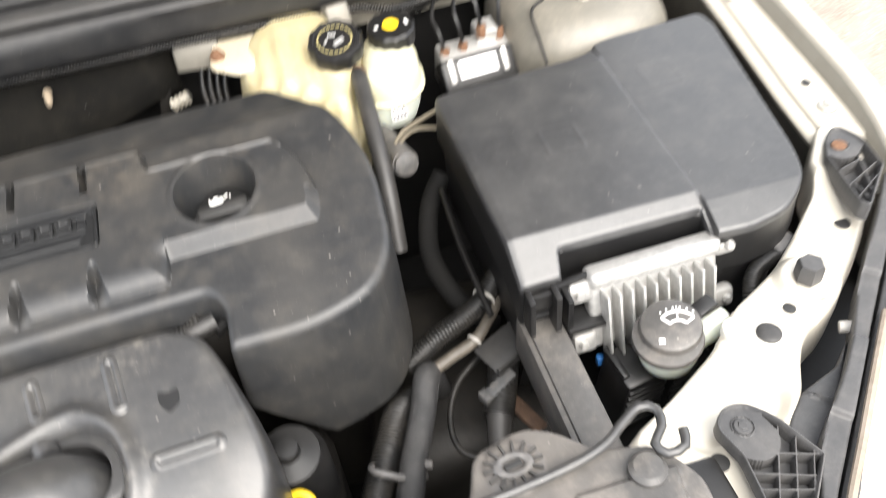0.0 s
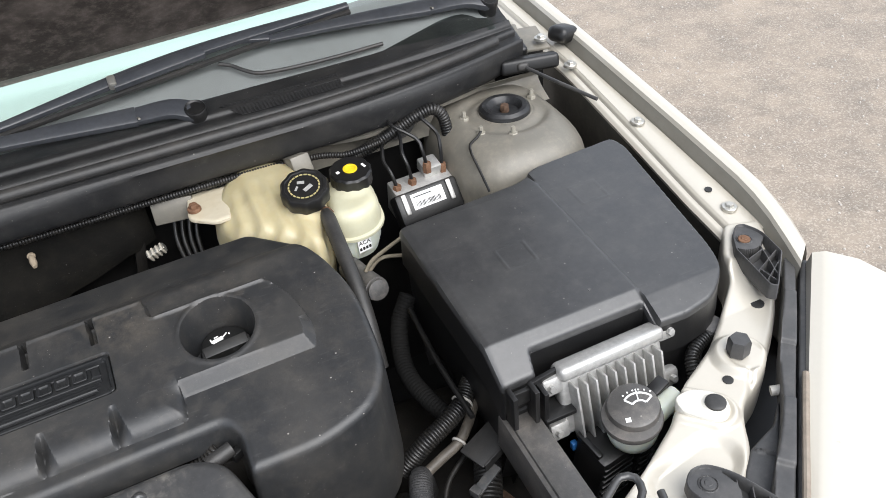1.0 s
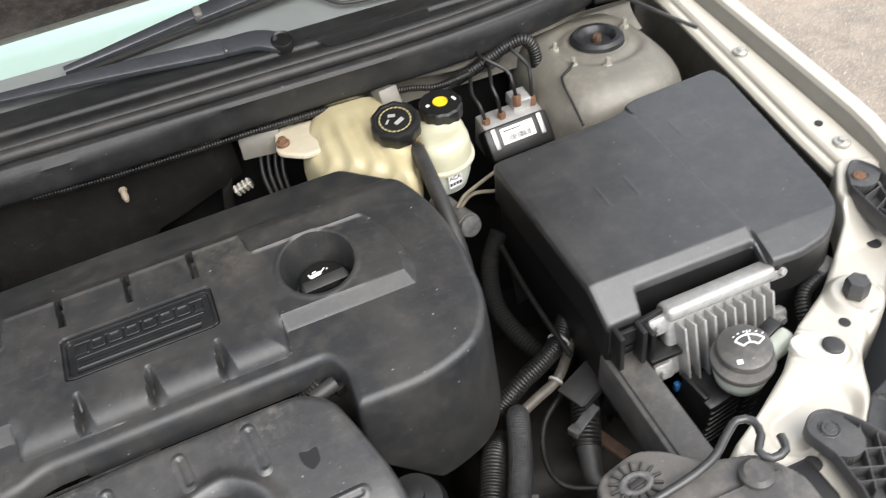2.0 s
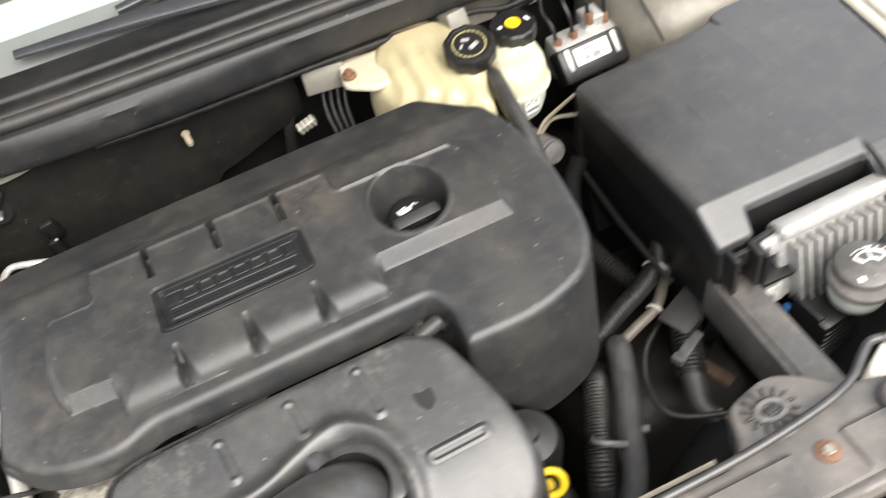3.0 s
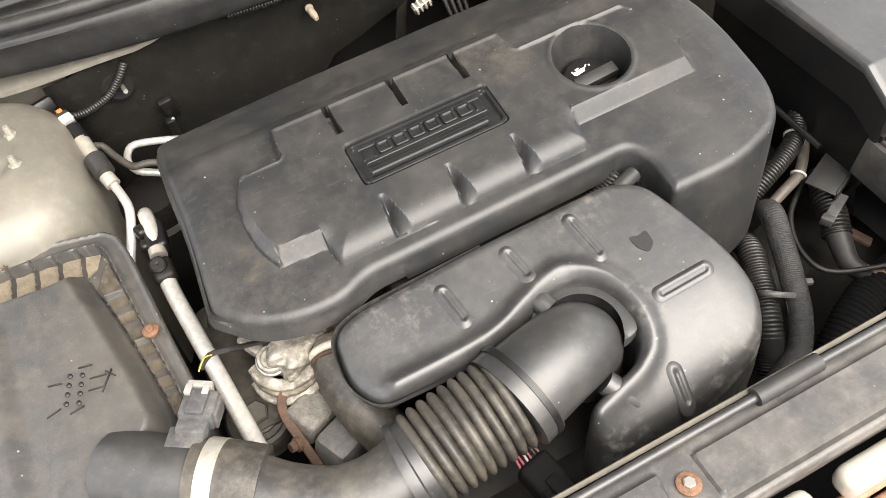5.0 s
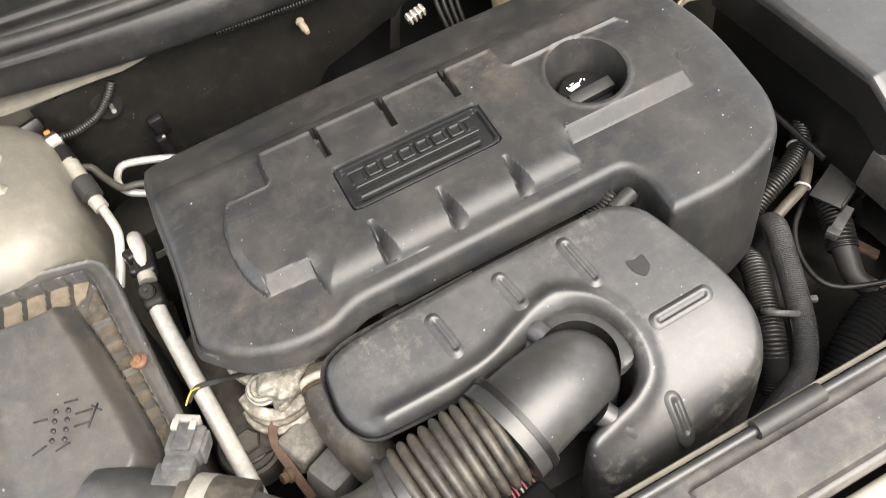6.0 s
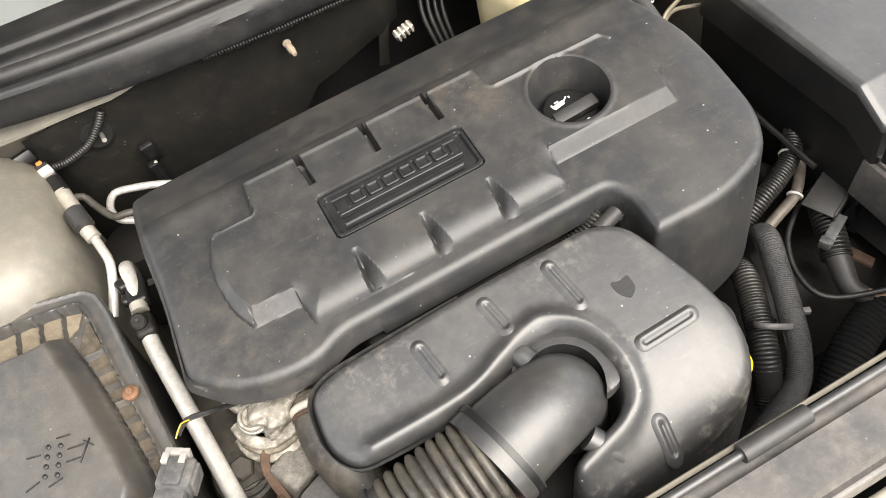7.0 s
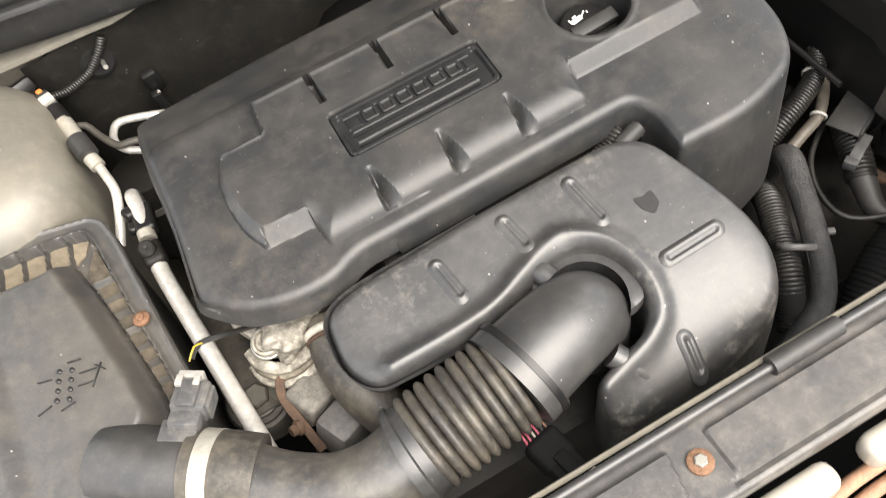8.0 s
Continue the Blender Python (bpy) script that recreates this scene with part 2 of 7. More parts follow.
def part(name, geo, mat, parent=None, label="", sharp=38):
    """Links verts and faces, given in the world, as one mesh object under parent."""
    o = ORIGIN[parent.name] if parent else Vector((0, 0, 0))
    me = bpy.data.meshes.new(name)
    me.from_pydata([(p[0] - o[0], p[1] - o[1], p[2] - o[2]) for p in geo[0]], [], [tuple(f) for f in geo[1]])
    me.polygons.foreach_set("use_smooth", [True] * len(me.polygons))
    me.set_sharp_from_angle(angle=radians(sharp))
    me.materials.append(mat)
    me.validate()
    ob = new(name, me)
    if parent:
        ob.parent = parent
    ORIGIN[ob.name] = o
    return tagged(ob, label)


def alone(name, geo, mat, label, category, group="", kind="", sharp=38):
    """A thing that is one mesh."""
    return tagged(part(name, geo, mat, None, "", sharp), label, category, group, kind)


def from_bm(bm):
    bm.verts.index_update()
    geo = [v.co.copy() for v in bm.verts], [[v.index for v in f.verts] for f in bm.faces]
    bm.free()
    return geo


def rbox(size, m=Matrix(), bevel=0.003, seg=2, taper=1.0):
    """A box with rounded edges, centred; taper narrows its top."""
    bm = bmesh.new()
    bmesh.ops.create_cube(bm, size=1)
    for v in bm.verts:
        k = taper if v.co.z > 0 else 1
        v.co = Vector((v.co.x * size[0] * k, v.co.y * size[1] * k, v.co.z * size[2]))
    if bevel:
        bmesh.ops.bevel(bm, geom=list(bm.edges), offset=min(bevel, 0.45 * min(size)), segments=seg, affect="EDGES", profile=0.5)
    return moved(from_bm(bm), m)


def lathe(profile, n=24, m=Matrix(), wave=None):
    """Turns (radius, height) pairs round z; wave(angle) scales the radius."""
    verts, faces = [], []
    for r, z in profile:
        for i in range(n):
            a = 2 * math.pi * i / n
            k = r * (wave(a) if wave else 1)
            verts.append((k * math.cos(a), k * math.sin(a), z))
    for j in range(len(profile) - 1):
        for i in range(n):
            a, b = j * n + i, j * n + (i + 1) % n
            faces.append((a, b, b + n, a + n))
    faces.append(tuple(range(n))[::-1])
    faces.append(tuple(range((len(profile) - 1) * n, len(profile) * n)))
    return moved((verts, faces), m)


def spline(pts, step=0.006):
    """A smooth line through the points (Catmull-Rom), evenly divided."""
    p = [np.array(q, float) for q in pts]
    p = [2 * p[0] - p[1], *p, 2 * p[-1] - p[-2]]
    out = []
    for a, b, c, d in zip(p, p[1:], p[2:], p[3:]):
        k = max(2, int(np.linalg.norm(c - b) / step))
        for i in range(k):
            t = i / k
            out.append(0.5 * (2 * b + (c - a) * t + (2 * a - 5 * b + 4 * c - d) * t * t + (3 * b - a - 3 * c + d) * t ** 3))
    out.append(p[-2])
    return out


def tube(pts, r, n=12, step=0.006, rib=0.0, pitch=0.006, smooth=True, ends=True):
    """A round bar or hose along pts; r a radius or a function of the share of the length; rib: depth of its corrugation."""
    line = spline(pts, min(step, pitch / 10) if rib else step) if smooth else [np.array(q, float) for q in pts]
    verts, faces = [], []
    up = np.array((0.13, 0.21, 0.97))
    run, total = 0.0, sum(np.linalg.norm(b - a) for a, b in zip(line, line[1:]))
    for i, p in enumerate(line):
        d = line[min(i + 1, len(line) - 1)] - line[max(i - 1, 0)]
        d = d / (np.linalg.norm(d) + 1e-9)
        up = up - d * (up @ d)
        if np.linalg.norm(up) < 1e-3:
            up = np.cross(d, (1, 0, 0))
        up /= np.linalg.norm(up)
        side = np.cross(d, up)
        if i:
            run += np.linalg.norm(p - line[i - 1])
        rad = r(run / total) if callable(r) else r
        if rib:
            rad += rib * (2 * math.sqrt(max(0.0, 1 - (2 * (run / pitch % 1) - 1) ** 2)) - 1)
        for k in range(n):
            a = 2 * math.pi * k / n
            verts.append(p + rad * (math.cos(a) * up + math.sin(a) * side))
    for i in range(len(line) - 1):
        for k in range(n):
            a, b = i * n + k, i * n + (k + 1) % n
            faces.append((a, a + n, b + n, b))
    if ends:
        faces.append(tuple(range(n)))
        faces.append(tuple(range((len(line) - 1) * n, len(line) * n))[::-1])
    return verts, faces


def rounded(pts, radii, n=5):
    """A polygon with its corners rounded; radii one number or one a corner."""
    out, k = [], len(pts)
    for i in range(k):
        p, a, b = (np.array(pts[j % k], float) for j in (i, i - 1, i + 1))
        r = radii if not isinstance(radii, (list, tuple)) else radii[i]
        u, v = (a - p) / np.linalg.norm(a - p), (b - p) / np.linalg.norm(b - p)
        cut = min(r, 0.48 * np.linalg.norm(a - p), 0.48 * np.linalg.norm(b - p))
        if r <= 0:
            out.append(p)
            continue
        s, e = p + u * cut, p + v * cut
        for j in range(n + 1):
            t = j / n
            out.append((1 - t) ** 2 * s + 2 * t * (1 - t) * p + t * t * e)
    return [tuple(q) for q in out]


def sd_poly(x, y, pts):
    """Signed distance to a polygon, negative inside."""
    d = np.full(x.shape, 1e9)
    inside = np.zeros(x.shape, bool)
    for (ax, ay), (bx, by) in zip(pts, pts[1:] + pts[:1]):
        ex, ey = bx - ax, by - ay
        wx, wy = x - ax, y - ay
        t = np.clip((wx * ex + wy * ey) / (ex * ex + ey * ey + 1e-12), 0, 1)
        d = np.minimum(d, np.hypot(wx - ex * t, wy - ey * t))
        cross = (ay > y) != (by > y)
        with np.errstate(divide="ignore", invalid="ignore"):
            xi = ax + (y - ay) / (by - ay) * ex if by != ay else np.full(x.shape, 1e9)
        inside ^= cross & (x < xi)
    return np.where(inside, -d, d)


def sd_bar(x, y, a, b, r):
    """Signed distance to a round-ended bar from a to b."""
    ex, ey = b[0] - a[0], b[1] - a[1]
    t = np.clip(((x - a[0]) * ex + (y - a[1]) * ey) / (ex * ex + ey * ey + 1e-12), 0, 1)
    return np.hypot(x - a[0] - ex * t, y - a[1] - ey * t) - r


def ease(d, w):
    """1 well inside (d < -w), 0 at the edge, with a smooth slope between."""
    t = np.clip(-d / w, 0, 1)
    return t * t * (3 - 2 * t)


def plate(outline, height, step=0.004, fillet=0.006, skirt=((0.0, -0.03),), rings=()):
    """A moulded or pressed sheet over an outline in plan: a fine grid whose border lies on the outline, with a rounded edge
    and a skirt of rings (outward offset, drop below the edge; a drop may be a function of x, y that gives the ring's height);
    rings: (x, y, radius) of round steps on which the grid is laid."""
    px, py = [p[0] for p in outline], [p[1] for p in outline]
    xs = np.arange(min(px) - step, max(px) + 2 * step, step)
    ys = np.arange(min(py) - step, max(py) + 2 * step, step)
    x, y = np.meshgrid(xs, ys)
    for cx, cy, r in rings:
        q = np.hypot(x - cx, y - cy)
        k = np.where(np.abs(q - r) < 0.55 * step, r / np.maximum(q, 1e-6), 1)
        x, y = cx + (x - cx) * k, cy + (y - cy) * k
    sd = lambda u, v: sd_poly(u, v, outline)
    d = sd(x, y)
    e = 1e-4
    for _ in range(3):
        gx, gy = (sd(x + e, y) - sd(x - e, y)) / (2 * e), (sd(x, y + e) - sd(x, y - e)) / (2 * e)
        out = (d > 0) & (d < 3 * step)
        x = np.where(out, x - d * gx, x)
        y = np.where(out, y - d * gy, y)
        d = np.where(out, sd(x, y), d)
    near = d < 0.6 * step
    inner = d < -1e-5
    z = height(x, y)
    if fillet:
        q = np.clip(d + fillet, 0, fillet)
        z = z - (fillet - np.sqrt(np.maximum(fillet ** 2 - q ** 2, 0)))
    ny, nx = x.shape
    cell = (near[:-1, :-1] & near[1:, :-1] & near[:-1, 1:] & near[1:, 1:]) & (inner[:-1, :-1] | inner[1:, :-1] | inner[:-1, 1:] | inner[1:, 1:])
    ids = -np.ones(x.shape, int)
    used = np.zeros(x.shape, bool)
    for a, b in ((0, 0), (0, 1), (1, 0), (1, 1)):
        used[a:ny - 1 + a, b:nx - 1 + b] |= cell
    ids[used] = np.arange(used.sum())
    verts = np.stack((x[used], y[used], z[used]), 1)
    jj, ii = np.nonzero(cell)
    quads = np.stack((ids[jj, ii], ids[jj, ii + 1], ids[jj + 1, ii + 1], ids[jj + 1, ii]), 1)
    edges = set()
    for q in quads.tolist():
        for a, b in zip(q, q[1:] + q[:1]):
            if (b, a) in edges:
                edges.remove((b, a))
            else:
                edges.add((a, b))
    rim = sorted({v for ab in edges for v in ab})
    index = {v: i for i, v in enumerate(rim)}
    bx, by, bz = verts[rim].T
    gx, gy = (sd(bx + e, by) - sd(bx - e, by)) / (2 * e), (sd(bx, by + e) - sd(bx, by - e)) / (2 * e)
    g = np.hypot(gx, gy) + 1e-9
    gx, gy = gx / g, gy / g
    rings, faces = [verts], quads.tolist()
    last = rim
    for off, drop in skirt:
        base = sum(len(r) for r in rings)
        rz = drop(bx, by) if callable(drop) else bz + drop
        rings.append(np.stack((bx + gx * off, by + gy * off, rz), 1))
        ring = list(range(base, base + len(rim)))
        for a, b in edges:
            faces.append((last[index[b]], last[index[a]], ring[index[a]], ring[index[b]]))
        last = ring
    return np.concatenate(rings).tolist(), faces


def ribbon(pts, w, t, n=12, step=0.008):
    """A flat-oval bar along pts, w wide across and t thick; both numbers or functions of the share of the length."""
    line = spline(pts, step)
    verts, faces = [], []
    for i, p in enumerate(line):
        d = line[min(i + 1, len(line) - 1)] - line[max(i - 1, 0)]
        d /= np.linalg.norm(d)
        side = np.cross(d, (0, -0.4, 0.92))
        side /= np.linalg.norm(side)
        up = np.cross(side, d)
        u = i / (len(line) - 1)
        ww, tt = (k(u) if callable(k) else k for k in (w, t))
        for k in range(n):
            a = 2 * math.pi * k / n
            c, s = math.cos(a), math.sin(a)
            verts.append(p + 0.5 * ww * math.copysign(abs(c) ** 0.6, c) * side + 0.5 * tt * math.copysign(abs(s) ** 0.6, s) * up)
    for i in range(len(line) - 1):
        for k in range(n):
            a, b = i * n + k, i * n + (k + 1) % n
            faces.append((a, b, b + n, a + n))
    faces.append(tuple(range(n))[::-1])
    faces.append(tuple(range((len(line) - 1) * n, len(line) * n)))
    return verts, faces


def hexbolt(at, r=0.007, h=0.006, washer=0.0, normal=(0, 0, 1)):
    """A hexagon head on an optional washer, standing on the point at."""
    m = Matrix.Translation(at) @ Vector(normal).to_track_quat("Z", "Y").to_matrix().to_4x4()
    head = lathe([(r, 0.0015), (r, h * 0.8), (r * 0.85, h), (r * 0.3, h)], 6, m)
    if not washer:
        return join(head, lathe([(r * 1.02, -0.004), (r * 1.02, 0.0015)], 12, m))
    return join(head, lathe([(washer, -0.003), (washer, 0.001), (washer * 0.9, 0.002), (r, 0.0022)], 20, m))


def torus(R, r, m=Matrix(), n=28, k=10):
    return moved(([((R + r * math.cos(b)) * math.cos(a), (R + r * math.cos(b)) * math.sin(a), r * math.sin(b))
                   for a in (2 * math.pi * i / n for i in range(n)) for b in (2 * math.pi * j / k for j in range(k))],
                  [(i * k + j, ((i + 1) % n) * k + j, ((i + 1) % n) * k + (j + 1) % k, i * k + (j + 1) % k) for i in range(n) for j in range(k)]), m)


def facing(at, normal, spin=0.0):
    """The pose of a flat thing at a place whose z axis is normal, and whose y axis points to the rear as far as it can."""
    z = Vector(normal).normalized()
    y = (Vector((0, 1, 0)) - z * z.y).normalized()
    x = y.cross(z)
    return Matrix.Translation(at) @ Matrix((x, y, z)).transposed().to_4x4() @ pose(0, 0, 0, 0, 0, spin)


def sheet(nu, nv, f):
    """A surface from f(u, v), both 0 to 1."""
    verts = [f(i / nu, j / nv) for j in range(nv + 1) for i in range(nu + 1)]
    faces = [(j * (nu + 1) + i, j * (nu + 1) + i + 1, (j + 1) * (nu + 1) + i + 1, (j + 1) * (nu + 1) + i) for j in range(nv) for i in range(nu)]
    return verts, faces


def used(verts, faces):
    """Only the vertices that the faces use."""
    keep = sorted({i for f in faces for i in f})
    at = {k: i for i, k in enumerate(keep)}
    return [verts[k] for k in keep], [tuple(at[i] for i in f) for f in faces]


def lerp(a, b, t):
    return a + (b - a) * t


def along(xs, vs):
    """A function that runs straight from value to value."""
    return lambda t: float(np.interp(t, xs, vs))


# ---- ground ----
def ground():
    geo = sheet(60, 60, lambda u, v: (math.copysign(abs(2 * u - 1) ** 3, u - 0.5) * 160, math.copysign(abs(2 * v - 1) ** 3, v - 0.5) * 160, 0.0))
    alone("ground", geo, ASPHALT, "worn grey-brown asphalt parking surface with pale aggregate", "ground", kind="structure")
    rng = random.Random(4)
    verts, faces = [], []
    for _ in range(3500):
        x, y, s = rng.uniform(1.0, 3.6), rng.uniform(-0.3, 3.4), rng.choice((0.002, 0.0025, 0.003, 0.004, 0.006))
        k = len(verts)
        a0 = rng.uniform(0, 6)
        for i in range(5):
            a = a0 + i * 1.257
            verts.append((x + s * math.cos(a) * rng.uniform(0.7, 1.1), y + s * math.sin(a) * rng.uniform(0.7, 1.1), -0.001))
        for i in range(5):
            v = verts[k + i]
            verts.append((lerp(v[0], x, 0.35), lerp(v[1], y, 0.35), s * rng.uniform(0.5, 0.8)))
        faces += [(k + i, k + (i + 1) % 5, k + 5 + (i + 1) % 5, k + 5 + i) for i in range(5)] + [tuple(range(k + 5, k + 10))]
    gravel = material("pale_gravel", (0.42, 0.39, 0.35), 0.8, dust=0.5, dust_color=(0.25, 0.22, 0.2), dust_scale=60)
    alone("loose_gravel", (verts, faces), gravel, "loose pale gravel grains scattered over the asphalt", "gravel", kind="stuff", sharp=10)


ground()

# ---- the car's body ----
BEND = lambda x: 0.5 * max(0.0, abs(x - 0.018) - 0.25) ** 2        # how the scuttle sweeps back at its ends
MID = 0.018                       # the car's middle plane
car = thing("car", (MID, 0.9, 0.0), "champagne-painted car with its bonnet raised, standing on asphalt", "car")
RAIL = along([0.0, 0.13, 0.24, 0.317, 0.42, 0.6, 0.78, 1.1], [0.81, 0.822, 0.824, 0.85, 0.866, 0.89, 0.915, 0.955])   # height of the wing's inner rail by y


def mirrored(geo):
    return [(2 * MID - p[0], p[1], p[2]) for p in geo[0]], [f[::-1] for f in geo[1]]


def wing(gutter=False):
    """Outer wing panel: gutter wall, rolled lip, crown and side."""
    prof = [(0.784, -0.008), (0.795, -0.008), (0.798, 0.006), (0.800, 0.017), (0.803, 0.023), (0.812, 0.025), (0.824, 0.022), (0.834, 0.012), (0.841, -0.008), (0.848, -0.06), (0.856, -0.2), (0.862, -0.32), (0.86, -0.5)]

    def f(u, v):
        k = v * (len(prof) - 1)
        i = min(int(k), len(prof) - 2)
        x = lerp(prof[i][0], prof[i + 1][0], k - i)
        z = lerp(prof[i][1], prof[i + 1][1], k - i)
        y = lerp(0.250 + 0.030 * min(1, max(0, x - 0.80) / 0.035), 1.25, u)        # slanting cut at the tip
        x = x - 0.16 * max(0, 0.385 - y) - 0.05 * max(0, 0.37 - y) * min(1, max(0, x - 0.79) / 0.05)
        return x - 0.022 * max(0, y - 0.55) ** 1.3, y, RAIL(y) + z
    v, q = sheet(26, 36, f)
    cut = 26 * 9                                             # the first quarter of the profile is the gutter's wall
    return used(v, q[:cut] if gutter else q[cut:])


part("wing", wing(), PAINT, car, "champagne painted front wing with a rolled gutter lip")
part("wing", mirrored(wing()), PAINT, car)
part("gutter_wall", wing(True), GUTTER, car, "grey wall of the wing gutter, shade put into its colour")
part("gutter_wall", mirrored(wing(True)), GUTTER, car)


def rail(side, apron=False):
    """Bolted flange along the top of the inner wing, with its down-turned inner edge and apron."""
    def f(u, v):
        y = lerp(0.33, 1.05, u)
        prof = [(0.796, -0.012), (0.793, -0.003), (0.789, 0.0), (0.752, 0.0), (0.747, -0.003), (0.745, -0.008), (0.738, -0.009), (0.733, -0.013), (0.736, -0.03), (0.738, -0.4)]
        k = v * (len(prof) - 1)
        i = min(int(k), len(prof) - 2)
        x, z = lerp(prof[i][0], prof[i + 1][0], k - i), lerp(prof[i][1], prof[i + 1][1], k - i)
        x += 0.020 * min(1.0, max(0.0, (y - 0.42) / 0.35)) * min(1.0, max(0.0, (0.789 - x) / 0.04))      # narrows to the rear
        return x - 0.022 * max(0, y - 0.55) ** 1.3, y, RAIL(y) + z
    v, q = sheet(24, 27, f)
    cut = 24 * 22                                            # below this the apron hangs in the bay
    geo = used(v, q[cut:] if apron else q[:cut])
    return geo if side > 0 else mirrored(geo)


part("inner_wing", rail(1), PAINT, car, "painted inner wing flange with bolts")
part("inner_wing", rail(-1), PAINT, car)
part("apron", rail(1, True), APRON, car, "inner wing apron, shade put into its paint")
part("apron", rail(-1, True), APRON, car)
for y in (0.379, 0.594, 0.775):
    part("wing_bolt", hexbolt((0.770 - 0.01 * (y > 0.7), y, RAIL(y) + 0.003), 0.006, 0.006, 0.011), ZINC, car, "zinc wing bolt on a washer")
for x, y in ((0.768, 0.421), (0.7, 0.505), (0.668, 0.62)):
    part("hole", lathe([(0.0052, -0.001), (0.0052, 0.0012)], 16, facing((x, y, RAIL(y) + 0.001) if x > 0.75 else (x, y, 0.80), (0, -0.1, 1) if x > 0.75 else (-1, 0, 0))), INK, car, "drilled hole")


WORNRUBBER = material("worn_black_rubber", (0.012, 0.012, 0.013), 0.42, bump=0.5, bump_scale=180, dust=0.5, dust_color=(0.05, 0.052, 0.055), dust_scale=35)
CLAMPED = material("painted_stud_steel", (0.30, 0.285, 0.24), 0.5, metal=0.2, dust=0.5, dust_color=(0.2, 0.18, 0.14), dust_scale=80)
DULLZINC = material("dull_zinc", (0.26, 0.25, 0.22), 0.45, metal=0.4, dust=0.5, dust_color=(0.2, 0.18, 0.15), dust_scale=60)


def tower(side):
    out = rounded([(0.485, 0.585), (0.712, 0.585), (0.712, 0.86), (0.485, 0.86)], [0.12, 0.1, 0.08, 0.12], 8)

    def h(x, y):
        r = np.hypot(x - 0.61, (y - 0.73))
        top = 0.896 - 0.28 * np.maximum(0, r - 0.075) ** 1.25 * 1.2
        return top - 0.004 * np.exp(-((r - 0.062) / 0.008) ** 2) - 0.022 * ease(np.hypot(x - 0.612, y - 0.732) - 0.0435, 0.006)
    geo = plate(out, h, 0.004, 0.05, ((0.004, -0.05), (0.009, -0.14), (0.014, -0.3)))
    if side > 0:
        return geo
    v, f = mirrored(geo)
    return [(p[0] - 0.004, p[1] - 0.04, p[2]) for p in v], f


for s in (1, -1):
    cx, cy = (0.612, 0.732) if s > 0 else (2 * MID - 0.614, 0.690)
    t = part("strut_tower", tower(s), PRIMER, car, "dusty painted suspension strut tower", sharp=50)
    part("opening_rim", torus(0.0435, 0.0035, pose(cx, cy, 0.893)), PRIMER, t, "rolled painted rim")
    part("strut_mount", lathe([(0.041, -0.012), (0.042, 0.000), (0.041, 0.008), (0.036, 0.0125), (0.029, 0.012), (0.024, 0.007), (0.022, 0.001), (0.010, 0.0005)], 36, pose(cx, cy, 0.894), lambda a: 1 + 0.012 * math.cos(7 * a)), WORNRUBBER, t, "worn black rubber strut mount")
    part("strut_nut", hexbolt((cx, cy, 0.897), 0.0075, 0.009), OLDRUST, t, "rusty strut rod nut")
    for dx, dy in ((-0.066, 0.013), (-0.064, -0.043), (-0.022, -0.070), (0.060, 0.020)):
        part("stud_nut", join(hexbolt((cx + dx * s, cy + dy, 0.889), 0.0078, 0.008, 0.0105), lathe([(0.0038, 0), (0.0038, 0.016), (0.003, 0.018)], 8, pose(cx + dx * s, cy + dy, 0.889))), CLAMPED, t, "dull zinc stud nut")


def headlamp_panel():
    """Pressed shelf between wing rail and front crossmember."""
    out = rounded([(0.745, 0.36), (0.795, 0.345), (0.758, 0.266), (0.714, 0.219), (0.690, 0.196), (0.667, 0.178), (0.646, 0.158), (0.628, 0.146), (0.604, 0.136), (0.585, 0.124), (0.570, 0.103), (0.557, 0.078), (0.526, 0.050), (0.47, -0.02), (0.41, -0.03), (0.38, 0.075), (0.44, 0.105), (0.50, 0.14), (0.545, 0.178), (0.608, 0.211), (0.649, 0.243), (0.695, 0.281), (0.708, 0.315)], 0.012, 4)

    def h(x, y):
        z = np.interp(y, [-0.03, 0.13, 0.24, 0.317, 0.42], [0.806, 0.821, 0.824, 0.852, 0.866])
        z = z + 0.009 * ease(np.hypot(x - 0.627, y - 0.181) - 0.036, 0.010) - 0.004 * ease(np.hypot(x - 0.632, y - 0.176) - 0.025, 0.006)   # dished seats round the fixings
        z = z - 0.010 * ease(sd_bar(x, y, (0.46, 0.075), (0.515, 0.085), 0.034), 0.016)
        z = z - 0.006 * ease(sd_bar(x, y, (0.59, 0.115), (0.62, 0.155), 0.008), 0.012)
        z = z + 0.006 * ease(sd_bar(x, y, (0.552, 0.130), (0.53, 0.15), 0.027), 0.006) - 0.003 * ease(sd_bar(x, y, (0.552, 0.130), (0.52, 0.16), 0.019), 0.004)
        z = z + 0.008 * ease(sd_bar(x, y, (0.71, 0.30), (0.40, 0.085), 0.014), 0.02)
        return z
    return plate(out, h, 0.0016, 0.007, ((0.001, -0.02), (0.0, -0.06)))


shelf = part("headlamp_panel", headlamp_panel(), PAINT, car, "cream painted headlamp mounting panel")
for x, y, r in ((0.704, 0.240, 0.0085), (0.592, 0.159, 0.0062), (0.452, 0.038, 0.0085)):
    z = float(np.interp(y, [-0.03, 0.13, 0.24, 0.317], [0.806, 0.821, 0.824, 0.852]))
    part("hole", lathe([(r, -0.002), (r, 0.0012), (r * 0.9, 0.0014)], 20, pose(x, y, z)), INK, shelf, "dark round hole")


